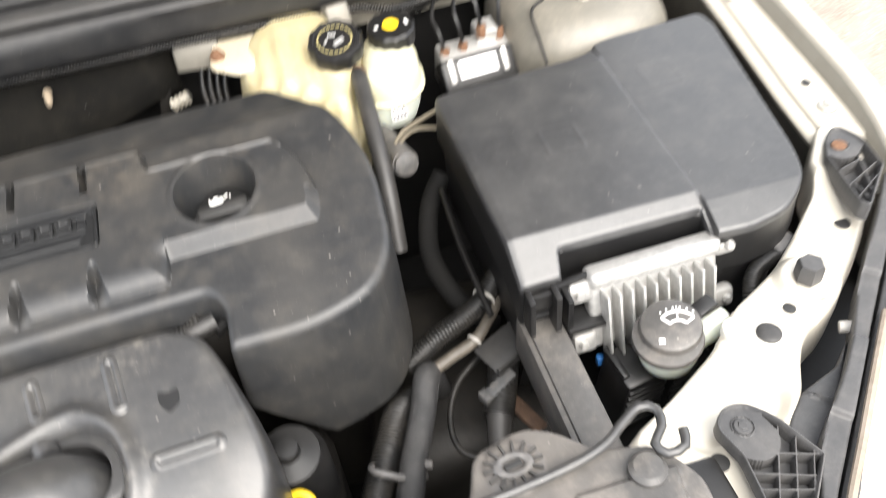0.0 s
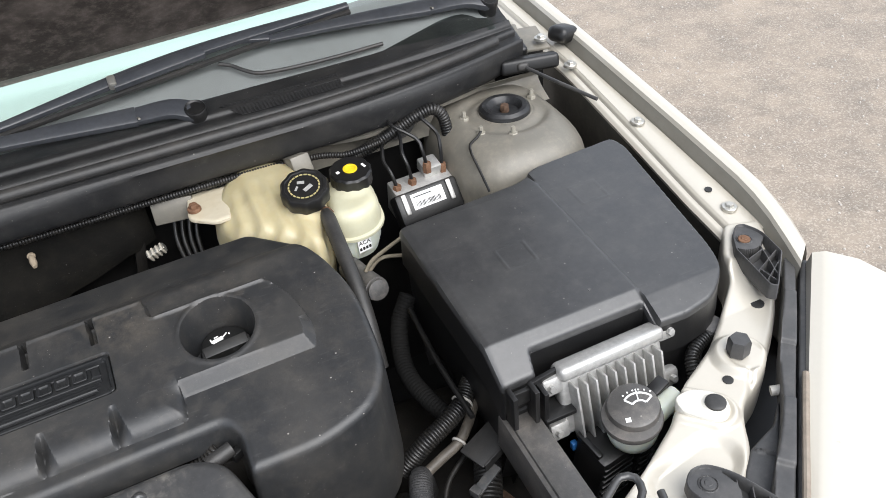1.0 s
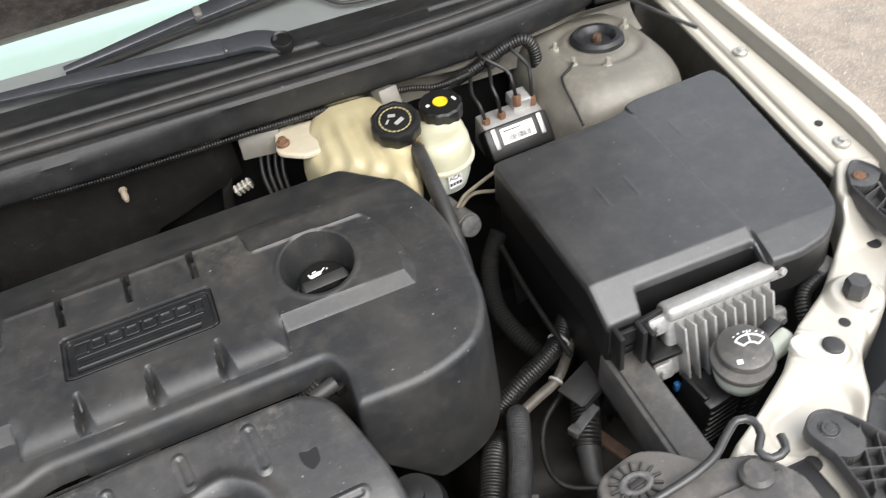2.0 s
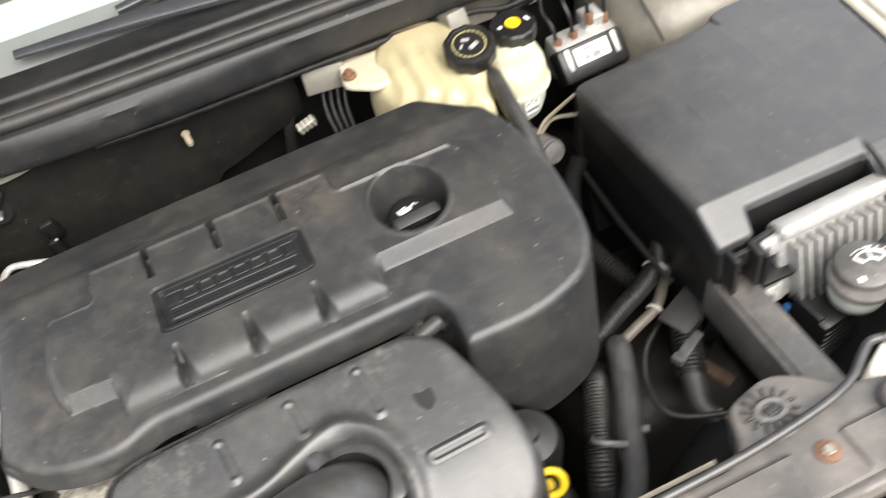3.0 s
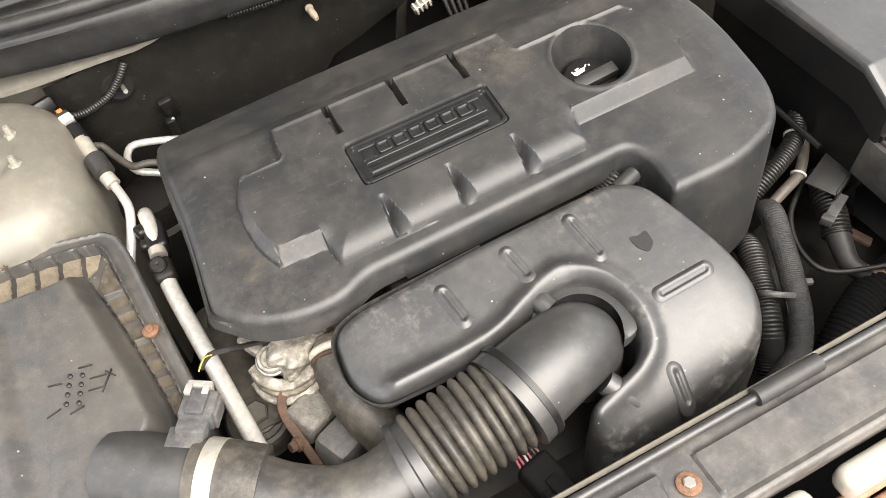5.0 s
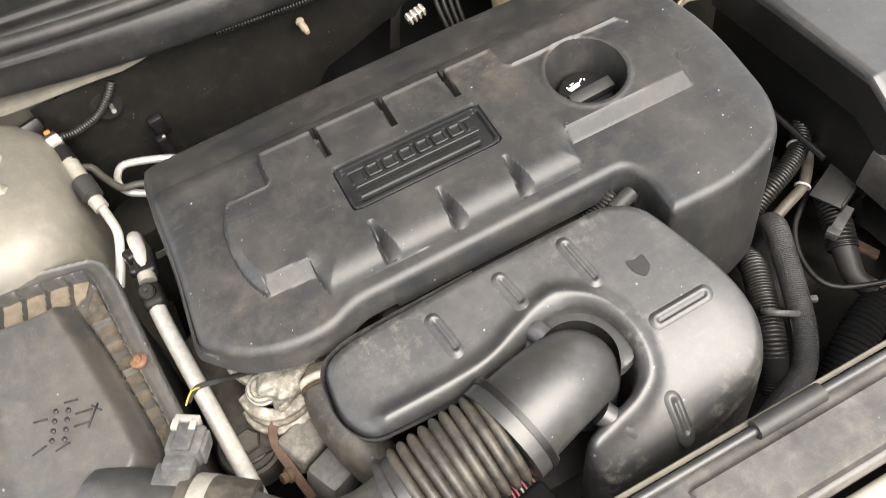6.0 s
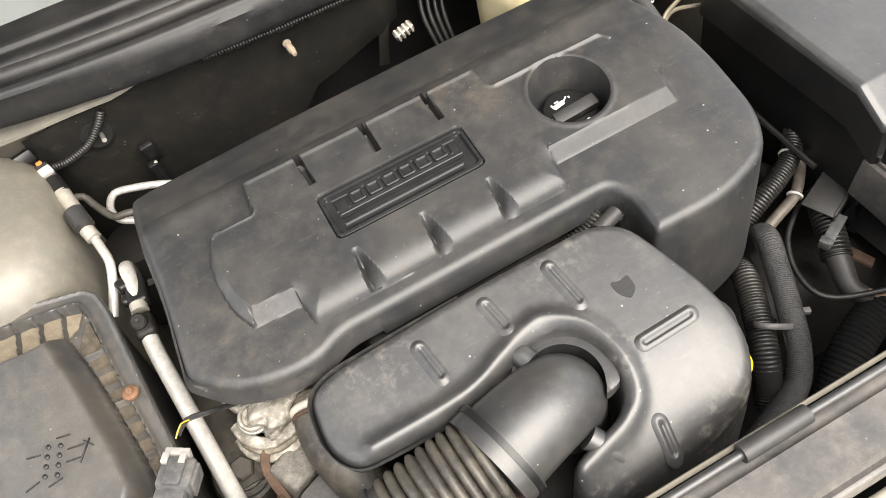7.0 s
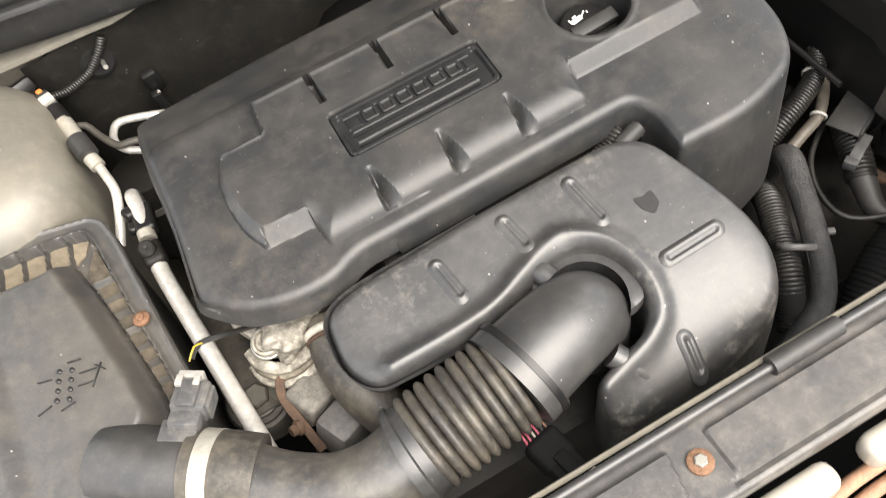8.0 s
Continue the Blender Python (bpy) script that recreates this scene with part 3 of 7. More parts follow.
def wall(x0, x1, z0, z1, y, bow=0.0, nu=30, nv=8):
    """An upright sheet across the car."""
    return sheet(nu, nv, lambda u, v: (lerp(x0, x1, u), y + bow * math.sin(3.1 * v) + 0.004 * math.sin(17 * u), lerp(z1, z0, v)))


# Near-black colour stands for the shade in the cavity behind the engine.
part("bulkhead", wall(-0.70, 0.74, 0.3, 0.93, 0.835), DEEP, car, "bulkhead, coloured near-black as shade")
part("scuttle_panel", sheet(30, 8, lambda u, v: (lerp(0.055, 0.72, u), 0.775 + 0.04 * math.sin(math.pi * v), lerp(0.925, 0.865, v))), PRIMER, car, "painted scuttle panel")
part("scuttle_panel", sheet(14, 8, lambda u, v: (lerp(-0.72, -0.44, u), 0.80 + 0.02 * math.sin(math.pi * v), lerp(0.925, 0.70, v))), PRIMER, car)


def lip():
    """Painted edge of the scuttle under the trim, seen over the felt."""
    def f(u, v):
        x = lerp(-0.74, 0.64, u)
        drop = 0.016 * math.exp(-((x + 0.56) / 0.10) ** 2) + 0.003 * math.sin(23 * x)
        yy, zz = ((0.757, 0.900), (0.750, 0.903), (0.750, 0.909), (0.765, 0.914), (0.795, 0.925))[int(round(v * 4))]
        back = 0.022 * min(1, max(0, (x + 0.34) / 0.06)) * min(1, max(0, (0.40 - x) / 0.1))      # tucked under the trim in the middle
        return x, yy + BEND(x) + back, zz - drop + 0.3 * back
    return sheet(60, 4, f)


part("scuttle_edge", lip(), PRIMER, car, "painted sheet-metal scuttle edge")


def front_corner():
    """Bumper cover's painted corner outside the headlamp seal."""
    def f(u, v):
        p0 = np.array((lerp(0.800, 0.40, u), lerp(0.262, -0.155, u)))
        out = np.array((0.78, -0.62))
        s = [0.0, 0.004, 0.02, 0.06, 0.11, 0.145, 0.16, 0.165, 0.15]
        dz = [-0.02, 0.0, 0.004, -0.004, -0.03, -0.08, -0.16, -0.3, -0.5]
        k = v * 8
        q = p0 + out * np.interp(k, range(9), s)
        return q[0], q[1], lerp(0.852, 0.80, u) + float(np.interp(k, range(9), dz))
    return sheet(24, 24, f)


part("bumper_cover", front_corner(), PAINT, car, "cream painted bumper cover corner")
part("bumper_cover", mirrored(front_corner()), PAINT, car)


# ---- scuttle trim, screen, wipers, bonnet ----
def scuttle():
    """Moulded trim under the windscreen: front face, ledge for the seal, ribbed top."""
    prof = [(0.758, 0.914), (0.748, 0.916), (0.741, 0.921), (0.738, 0.930), (0.737, 0.962), (0.741, 0.969), (0.748, 0.972), (0.753, 0.969), (0.757, 0.965), (0.786, 0.967), (0.790, 0.974), (0.797, 0.978), (0.812, 0.977),
            (0.816, 0.983), (0.822, 0.985), (0.826, 0.981), (0.835, 0.982), (0.848, 0.984), (0.856, 0.986), (0.862, 0.987), (0.866, 0.985), (0.868, 0.978)]

    def f(u, v):
        k = v * (len(prof) - 1)
        i = min(int(k), len(prof) - 2)
        x = lerp(-0.74, 0.690, u)
        sag = -0.012 * max(0, abs(x - MID) - 0.35) ** 1.2
        yy = lerp(prof[i][0], prof[i + 1][0], k - i) + BEND(x) * (1 - v)
        wav = 0.004 * math.sin(9 * x) * (k < 4)
        back = 0.040 * min(1.0, max(0.0, (x - 0.46) / 0.14)) * max(0.0, (v - 0.6) / 0.4)      # reaches further under the screen at its end
        return x, yy + wav + back, lerp(prof[i][1], prof[i + 1][1], k - i) + sag + 0.45 * back
    return sheet(70, 60, f)


TRIM = material("scuttle_trim", (0.010, 0.0103, 0.0110), 0.50, bump=0.2, bump_scale=400, dust=0.4, dust_color=(0.044, 0.041, 0.037), dust_scale=10, speck=0.5)
trim = thing("scuttle_trim", (MID, 0.80, 0.89), "dusty black plastic scuttle trim below the windscreen", "car trim")
part("trim_panel", scuttle(), TRIM, trim)
part("bonnet_seal", join(tube([(lerp(-0.74, 0.65, u), 0.772 + 0.8 * BEND(lerp(-0.74, 0.65, u)), 0.970 - 0.012 * max(0, abs(lerp(-0.74, 0.65, u) - MID) - 0.35) ** 1.2) for u in np.linspace(0, 1, 24)], 0.0095, 12, 0.02)), RUBBER, trim, "black rubber bonnet seal")
for i in range(13):
    y = 0.797 + 0.0027 * i
    part("grille_slat", tube([(lerp(x0, x1, u), y + 0.62 * BEND(lerp(x0, x1, u)), 0.9795 + 0.0005 * i) for x0, x1 in ((0.215 - 0.002 * i, 0.375),) for u in (0, 0.5, 1)], 0.0008, 6, 0.05), DEEP, trim)
part("trim_end", rbox((0.022, 0.10, 0.040), pose(0.700, 0.868, 0.935, 8, 0, -8), 0.006, 3), DEEP, trim, "black end cap of the trim")
part("trim_end", rbox((0.100, 0.030, 0.024), pose(0.690, 0.792, 0.932, -14, 0, -12), 0.006, 3), DEEP, trim)
part("rod_socket", rbox((0.020, 0.016, 0.014), pose(0.674, 0.784, 0.934, -14, 0, -12), 0.005, 3), RUBBER, trim, "small rubber socket")

SCREEN_PANEL = material("pale_screen_panel", (0.60, 0.68, 0.655), 0.7, dust=0.1, dust_color=(0.5, 0.58, 0.55), vary=0.02)
BORDER = lambda x: 0.928 + 0.06 * min(1.0, max(0.0, (x + 0.1) / 0.6))       # where the printed border ends
screen = thing("windscreen", (MID, 0.93, 0.98), "raked windscreen with a pale backing behind the glass", "windscreen")


def raked(x0, x1, a, b, lift, n=24):
    """A strip of the screen's plane from depth a to depth b."""
    lo, hi = (k if callable(k) else (lambda x, k=k: k) for k in (a, b))
    return sheet(n, 6, lambda u, v: (lerp(x0, x1, u), lerp(lo(lerp(x0, x1, u)), hi(lerp(x0, x1, u)), v) - 0.05 * (lerp(x0, x1, u) - MID) ** 2, 0.986 + 0.52 * (lerp(lo(lerp(x0, x1, u)), hi(lerp(x0, x1, u)), v) - 0.885) + lift))


glass = part("glass", raked(-0.68, 0.66, 0.866, 1.6, 0.006), GLASS, screen, "clear green-tinted glass")
glass.visible_shadow = False
# Pale green-grey sheet just behind the glass.
part("backing", raked(-0.66, 0.64, lambda x: BORDER(x) - 0.004, 1.58, -0.012), SCREEN_PANEL, screen, "pale backing behind the glass")
# The border's grey is the sky's reflection put into its colour.
part("glass_border", raked(-0.68, 0.66, 0.866, BORDER, -0.004), material("grey_glass_border", (0.31, 0.29, 0.30), 0.35, dust=0.3, dust_color=(0.22, 0.205, 0.205), vary=0.03), screen, "printed border under the glass, greyed with painted sky reflection")


ARM = material("wiper_black", (0.045, 0.048, 0.055), 0.33, dust=0.2, dust_color=(0.1, 0.1, 0.1))


def wiper(pivot, knee, end, label, blade=None):
    """A flat tapering arm on a capped pivot; blade: the ends of its blade."""
    w = thing("wiper", pivot, label, "wiper", "windscreen wipers")
    p, k, e = (np.array(q) for q in (pivot, knee, end))
    part("pivot_cap", lathe([(0.016, -0.02), (0.0165, 0.0), (0.0160, 0.0085), (0.0145, 0.0105), (0.0125, 0.0095), (0.0115, 0.0085), (0.003, 0.0085)], 28, facing(pivot, (0, -0.4, 1))), DEEP, w, "round pivot nut cap")
    part("arm_base", ribbon([p, p * 0.6 + k * 0.4 + np.array((0, 0.004, 0.006)), k], lambda u: lerp(0.034, 0.03, u), lambda u: lerp(0.016, 0.012, u)), ARM, w)
    part("arm", ribbon([k, k * 0.5 + e * 0.5 + np.array((0, -0.004, 0.004)), e], lambda u: lerp(0.032, 0.013, u), lambda u: lerp(0.015, 0.008, u)), ARM, w, "tapering pressed arm")
    part("hinge_pin", lathe([(0.0018, -0.017), (0.0018, 0.017)], 8, Matrix.Translation(k) @ pose(0, 0, 0, 80, 0, 10)), DULLZINC, w)
    if blade:
        a, b = (np.array(q) for q in blade)
        part("blade", ribbon([a, a * 0.5 + b * 0.5 + np.array((0, 0.002, 0.012)), b], lambda u: 0.012 + 0.010 * math.sin(math.pi * u), 0.012), ARM, w, "black blade spine")
        part("blade_rubber", ribbon([a - (0, 0.010, 0.006), b - (0, 0.010, 0.006)], 0.008, 0.008, 8, 0.1), RUBBER, w, "black rubber lip")
        part("blade_bridge", ribbon([a * 0.66 + b * 0.34 + np.array((0, -0.004, 0.008)), a * 0.42 + b * 0.58 + np.array((0, -0.004, 0.011))], 0.024, 0.014), ARM, w, "blade carrier")
        part("carrier_clip", rbox((0.012, 0.02, 0.014), pose(*(a * 0.66 + b * 0.34 + np.array((0, -0.004, 0.012))), 20, 0, 0), 0.003), ZINC, w, "bright carrier clip")
    return w


wiper((0.155, 0.823, 0.990), (0.074, 0.847, 0.996), (-0.28, 0.870, 1.006), "black wiper arm lying across the windscreen's foot")
wiper((0.667, 0.885, 1.012), (0.565, 0.905, 1.022), (0.30, 0.918, 1.030), "black wiper with its long rubber blade on the windscreen", ((-0.14, 0.884, 1.010), (0.44, 0.942, 1.042)))
part("arm_crank", ribbon([(0.30, 0.918, 1.032), (0.265, 0.925, 1.036), (0.225, 0.934, 1.040)], 0.012, 0.010), ARM, bpy.data.objects["wiper.001"])

wh = thing("washer_hose", (0.28, 0.90, 1.0), "thin black washer hose lying on the windscreen's foot", "hose")
part("run", tube([(0.214, 0.914, 1.013), (0.231, 0.906, 1.009), (0.248, 0.891, 1.002), (0.269, 0.879, 0.997), (0.318, 0.873, 0.995), (0.392, 0.872, 0.994), (0.47, 0.875, 0.994)], 0.0032, 8), RUBBER, wh)


def bonnet():
    b = thing("bonnet", (MID, 0.95, 1.04), "raised champagne bonnet with a dark felt lining", "car bonnet")

    def f(lift, x0, x1, a, c):
        def g(u, v):
            x, s = lerp(x0, x1, u), lerp(a, c, v)
            return x, 0.950 - 0.62 * s, 1.056 + 0.035 * x + 0.785 * s + lift
        return g
    part("skin", sheet(20, 14, f(0.02, -0.70, 0.735, -0.01, 0.98)), PAINT, b)
    part("inner_frame", join(sheet(20, 14, f(0.0, -0.70, 0.735, -0.01, 0.98)), tube([f(0.004, -0.70, 0.735, -0.012, 0)(u, 0) for u in np.linspace(0, 1, 16)], 0.004, 8, 0.03)), material("bonnet_inner_paint", (0.16, 0.15, 0.13), 0.5, dust=0.3), b, "painted inner frame")
    part("felt_lining", sheet(30, 20, lambda u, v: Vector(f(-0.006, -0.64, 0.62, 0.014, 0.86)(u, v)) + Vector((0, 0, -0.01 * math.sin(math.pi * u) * math.sin(math.pi * v)))), LINER, b, "dark matted felt lining")


bonnet()

# ---- engine bay below ----
under = thing("undertray", (MID, 0.35, 0.0), "near-black sheets added for the shaded lower engine bay", "undertray", kind="structure")
# Added floor sheet; its near-black colour stands in for the bay's deep shade.
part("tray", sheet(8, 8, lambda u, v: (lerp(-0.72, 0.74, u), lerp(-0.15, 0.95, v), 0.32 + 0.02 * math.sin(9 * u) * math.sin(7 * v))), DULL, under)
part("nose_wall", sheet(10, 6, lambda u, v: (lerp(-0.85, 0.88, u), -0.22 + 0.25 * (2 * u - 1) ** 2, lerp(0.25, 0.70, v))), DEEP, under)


# ---- engine ----
def cover_plane(x, y):
    return 0.903 + 0.03 * (x + 0.12) + 0.19 * (y - 0.44)


PANEL = rounded([(-0.308, 0.471), (-0.263, 0.470), (-0.2595, 0.508), (0.016, 0.508), (0.020, 0.478), (0.156, 0.476), (0.177, 0.442), (0.185, 0.406), (0.184, 0.382), (0.178, 0.366),
                 (0.029, 0.367), (0.026, 0.338), (-0.255, 0.336), (-0.2585, 0.360), (-0.308, 0.363), (-0.318, 0.384), (-0.322, 0.412), (-0.3195, 0.448)],
                [0.006, 0.003, 0.003, 0.004, 0.004, 0.010, 0.02, 0.03, 0.02, 0.002, 0.003, 0.006, 0.006, 0.003, 0.002, 0.02, 0.02, 0.02], 4)
COVER_OUTLINE = rounded([(-0.372, 0.589), (-0.374, 0.45), (-0.384, 0.356), (-0.352, 0.322), (-0.318, 0.309), (-0.288, 0.305), (-0.262, 0.307), (-0.236, 0.318), (-0.20, 0.318), (0.060, 0.320),
                         (0.072, 0.300), (0.070, 0.254), (0.150, 0.252), (0.215, 0.272), (0.243, 0.318), (0.249, 0.40), (0.246, 0.445), (0.228, 0.505), (0.160, 0.600), (0.0, 0.602), (-0.2, 0.598)],
                        [0.008, 0.03, 0.008, 0.016, 0.02, 0.02, 0.012, 0.015, 0.02, 0.016, 0.012, 0.006, 0.03, 0.05, 0.05, 0.05, 0.03, 0.03, 0.012, 0.03, 0.03], 5)
WELL = (0.085, 0.428)


def engine_cover():
    c = thing("engine_cover", (-0.06, 0.44, 0.70), "large matt black plastic engine cover with a raised ribbed panel", "engine cover")

    def h(x, y):
        z = cover_plane(x, y)
        z = z - 0.34 * np.maximum(0, y - 0.512) * np.clip((y - 0.512) / 0.02, 0, 1)          # rear slope
        z = z - 0.55 * np.maximum(0, x - 0.205) ** 1.5
        z = z - 5.0 * np.maximum(0, -0.345 - x) ** 2
        z = z - 0.010 * ease(sd_bar(x, y, (-0.215, 0.300), (0.05, 0.302), 0.020), 0.012)      # rolled front shoulder
        p = -sd_poly(x, y, PANEL)
        crescent = (x < -0.2575) & (y < 0.475)
        chamfer = (x > 0.0275) & (y < 0.40)
        roll = (x >= -0.2575) & (x <= 0.0275) & (y < 0.39)
        wide = np.where(crescent, np.interp(y, [0.36, 0.41, 0.47], [0.0135, 0.0105, 0.0050]), np.where(chamfer, 0.0115, 0.0036))
        step = np.where(roll, np.sqrt(1 - (1 - np.clip(p / 0.024, 0, 1)) ** 2.3), np.where(crescent & (x < -0.3045), np.interp(p / wide, [0, 0.1, 1], [0, 0.36, 1]), np.clip(p / wide, 0, 1)))
        lip = 0.0011 * np.exp(-((p - 0.0050) / 0.0020) ** 2) * (y > 0.46) + 0.0013 * np.exp(-(sd_bar(x, y, (0.024, 0.4735), (0.150, 0.4715), 0.0) / 0.0022) ** 2)
        z = z + 0.0140 * step + lip
        for sx in (-0.196, -0.121, -0.0475):                                                  # rear slots
            z = z - 0.016 * ease(sd_poly(x, y, [(sx - 0.0045, 0.520), (sx - 0.002, 0.466), (sx + 0.0050, 0.466), (sx + 0.0045, 0.520)]), 0.0015)
        for sx in (-0.190, -0.1165, -0.0425):                                                 # front flutes: steep on one side, open on the other
            w = np.clip((0.379 - y) / 0.043, 0, 1)
            u = x - sx + 0.003 * w
            side = np.where(u < 0, -u / (0.0032 + 0.0012 * w), u / (0.0035 + 0.0125 * w))
            z = z - (0.0128 * step * np.clip(w * 3.0, 0, 1) + 0.001 * (w > 0)) * np.clip(1 - side, 0, 1) ** 0.8 * (y > 0.337)
        well = np.hypot(x - WELL[0], (y - WELL[1]))
        z = np.where(well < 0.0425, np.minimum(z, z - 0.050 * np.clip((0.0425 - well) / 0.0065, 0, 1)), z)
        z = z + 0.0010 * np.exp(-((well - 0.0455) / 0.003) ** 2)
        badge = sd_poly(x, y, rounded([(-0.200, 0.395), (-0.033, 0.395), (-0.033, 0.451), (-0.200, 0.451)], 0.008, 4))
        return z - 0.005 * ease(badge, 0.0012)

    def low(x, y):
        """Lower edge of the skirt: deep round the right-hand lobe, shallow elsewhere."""
        deep = np.interp(x, [-0.4, 0.03, 0.085, 0.14, 0.25], [0.0, 0.0, 0.55, 1.0, 1.0])
        fr = np.interp(y, [0.24, 0.35, 0.55, 0.64], [1.0, 0.9, 0.45, 0.3])
        return cover_plane(x, y) - 0.030 + 0.006 * (x < -0.2) - 0.34 * np.maximum(0, y - 0.512) - 0.142 * deep * fr
    geo = plate(COVER_OUTLINE, h, 0.0014, 0.009, ((0.002, lambda x, y: low(x, y) * 0.25 + 0.75 * (cover_plane(x, y) - 0.012 - 0.34 * np.maximum(0, y - 0.512))), (0.005, low), (0.002, low), (-0.001, lambda x, y: low(x, y) + 0.015)), ((WELL[0], WELL[1], 0.0425),))
    shell = part("shell", geo, COVER, c, sharp=22)
    shell.data.materials.append(LITSTRIP)                       # smooth moulded crescent at the end of the raised panel, paler to look lit
    mid = np.array([[p.center[0], p.center[1]] for p in shell.data.polygons]) + np.array(ORIGIN[shell.name][:2])
    depth = -sd_poly(mid[:, 0], mid[:, 1], PANEL)
    width = np.interp(mid[:, 1], [0.36, 0.41, 0.47], [0.0135, 0.0105, 0.0050])
    strip = (depth > 0) & (depth < width) & (mid[:, 0] < -0.3045) & (mid[:, 1] < 0.472)
    for p, on in zip(shell.data.polygons, strip):
        p.material_index = int(on)
    m = facing((-0.1165, 0.423, cover_plane(-0.1165, 0.423) + 0.0092), (-0.03, -0.19, 1))
    inner = [(-0.0765, -0.0205), (0.0765, -0.0205), (0.0765, 0.0205), (-0.0765, 0.0205)]

    def relief(x, y):
        d = sd_poly(x, y, rounded(inner, 0.004, 3))
        z = 0.0045 * ease(-d + 0.0005, 0.0016)
        for k in range(5):
            z = z + 0.0024 * ease(np.maximum(np.abs(y + 0.0022 + 0.0041 * k) - 0.0010, np.abs(x + 0.001 * k) - 0.070 + 0.0010 * k), 0.0006)
        z = z + 0.0022 * ease(np.maximum(np.abs(y - 0.0185) - 0.0006, np.abs(x) - 0.070), 0.0005)
        return z + 0.0018 * ease(sd_poly(x, y, [(-0.070, 0.003), (-0.056, 0.003), (-0.056, 0.0155), (-0.070, 0.0155)]), 0.001) + 0.0018 * ease(sd_poly(x, y, [(0.060, 0.003), (0.070, 0.003), (0.070, 0.0155), (0.060, 0.0155)]), 0.001)
    badge = part("badge", moved(plate(rounded([(-0.082, -0.0265), (0.082, -0.0265), (0.082, 0.0265), (-0.082, 0.0265)], 0.007, 4), relief, 0.00095, 0.0012, ((0.0, -0.006),)), m), BADGE, c, "dark oblong badge with raised lines")
    block = rounded([(-0.0078, -0.0072), (0.0078, -0.0072), (0.0078, 0.0072), (-0.0078, 0.0072)], 0.003, 3)
    ring = plate(block, lambda x, y: 0.0026 - 0.0020 * ease(sd_poly(x, y, block) + 0.0028, 0.0010), 0.0008, 0.0004, ((0.0, -0.003),))
    for i in range(6):                                                                        # plain raised blocks in place of the mark
        part("mark", moved(ring, m @ pose(-0.0445 + 0.0186 * i, 0.0098, 0.0012)), BADGE, badge, "plain raised block")
    k = facing((0.0875, 0.4325, 0.8755), (-0.02, -0.25, 1), 0)
    cap = part("oil_cap", lathe([(0.0295, -0.02), (0.0305, -0.004), (0.0305, 0.007), (0.0295, 0.0100), (0.0275, 0.0115), (0.012, 0.012), (0.002, 0.012)], 56, k, lambda a: 1 + 0.018 * (math.cos(18 * a) > 0.3)), CAPBLACK, c, "black ribbed oil filler cap")
    part("cap_grip", join(moved(rbox((0.057, 0.0125, 0.014), bevel=0.003), k @ pose(0.0, -0.007, 0.017, 6, 0, 3)), moved(rbox((0.052, 0.014, 0.004), bevel=0.0015), k @ pose(0.0, -0.007, 0.0245, 6, 0, 3))), GRIP, cap, "raised grip bar")
    can = join(moved(rbox((0.013, 0.005, 0.0006), bevel=0), pose(-0.001, 0, 0)), moved(rbox((0.008, 0.0015, 0.0006), bevel=0), pose(0.0085, 0.0018, 0, 0, 0, 28)), moved(rbox((0.005, 0.0014, 0.0006), bevel=0), pose(-0.001, 0.0045, 0)),
               moved(rbox((0.0016, 0.006, 0.0006), bevel=0), pose(-0.008, 0.002, 0)), moved(rbox((0.0016, 0.0022, 0.0006), bevel=0), pose(0.014, 0.001, 0)))
    part("oil_can_mark", moved(can, k @ pose(-0.006, 0.0125, 0.0128, 0, 0, 10)), PRINT, cap, "white oil can symbol")
    part("oil_book_mark", moved(rbox((0.008, 0.005, 0.0006), bevel=0), k @ pose(0.009, -0.0205, 0.0128, 0, 0, 10)), PRINT, cap, "small white handbook symbol")


CAPBLACK = material("dull_black_plastic", (0.007, 0.007, 0.007), 0.6, spec=0.25, dust=0.1, dust_color=(0.03, 0.028, 0.025))
GRIP = material("worn_black_plastic", (0.018, 0.018, 0.018), 0.5, dust=0.3, dust_color=(0.05, 0.047, 0.042), dust_scale=40)
BADGE = material("badge_plastic", (0.008, 0.0085, 0.0095), 0.40, dust=0.15, dust_color=(0.07, 0.07, 0.065))
# Cover plastic with extra dust tone and gloss, standing for sky light on the crescent.
LITSTRIP = material("satin_black_plastic", (0.0165, 0.0173, 0.0185), 0.38, spec=0.7, dust=0.7, dust_color=(0.066, 0.061, 0.054), dust_scale=14)
engine_cover()


def reson_z(x, y):
    base = 0.862 + 0.25 * (y - 0.224) + 0.05 * (x - 0.013)
    front = np.maximum(0, 0.185 - y)
    right = np.maximum(0, x - 0.045)
    left = np.maximum(0, -0.262 - x)
    return base - 3.6 * front ** 2 - 4.0 * right ** 2 - 3 * left ** 2


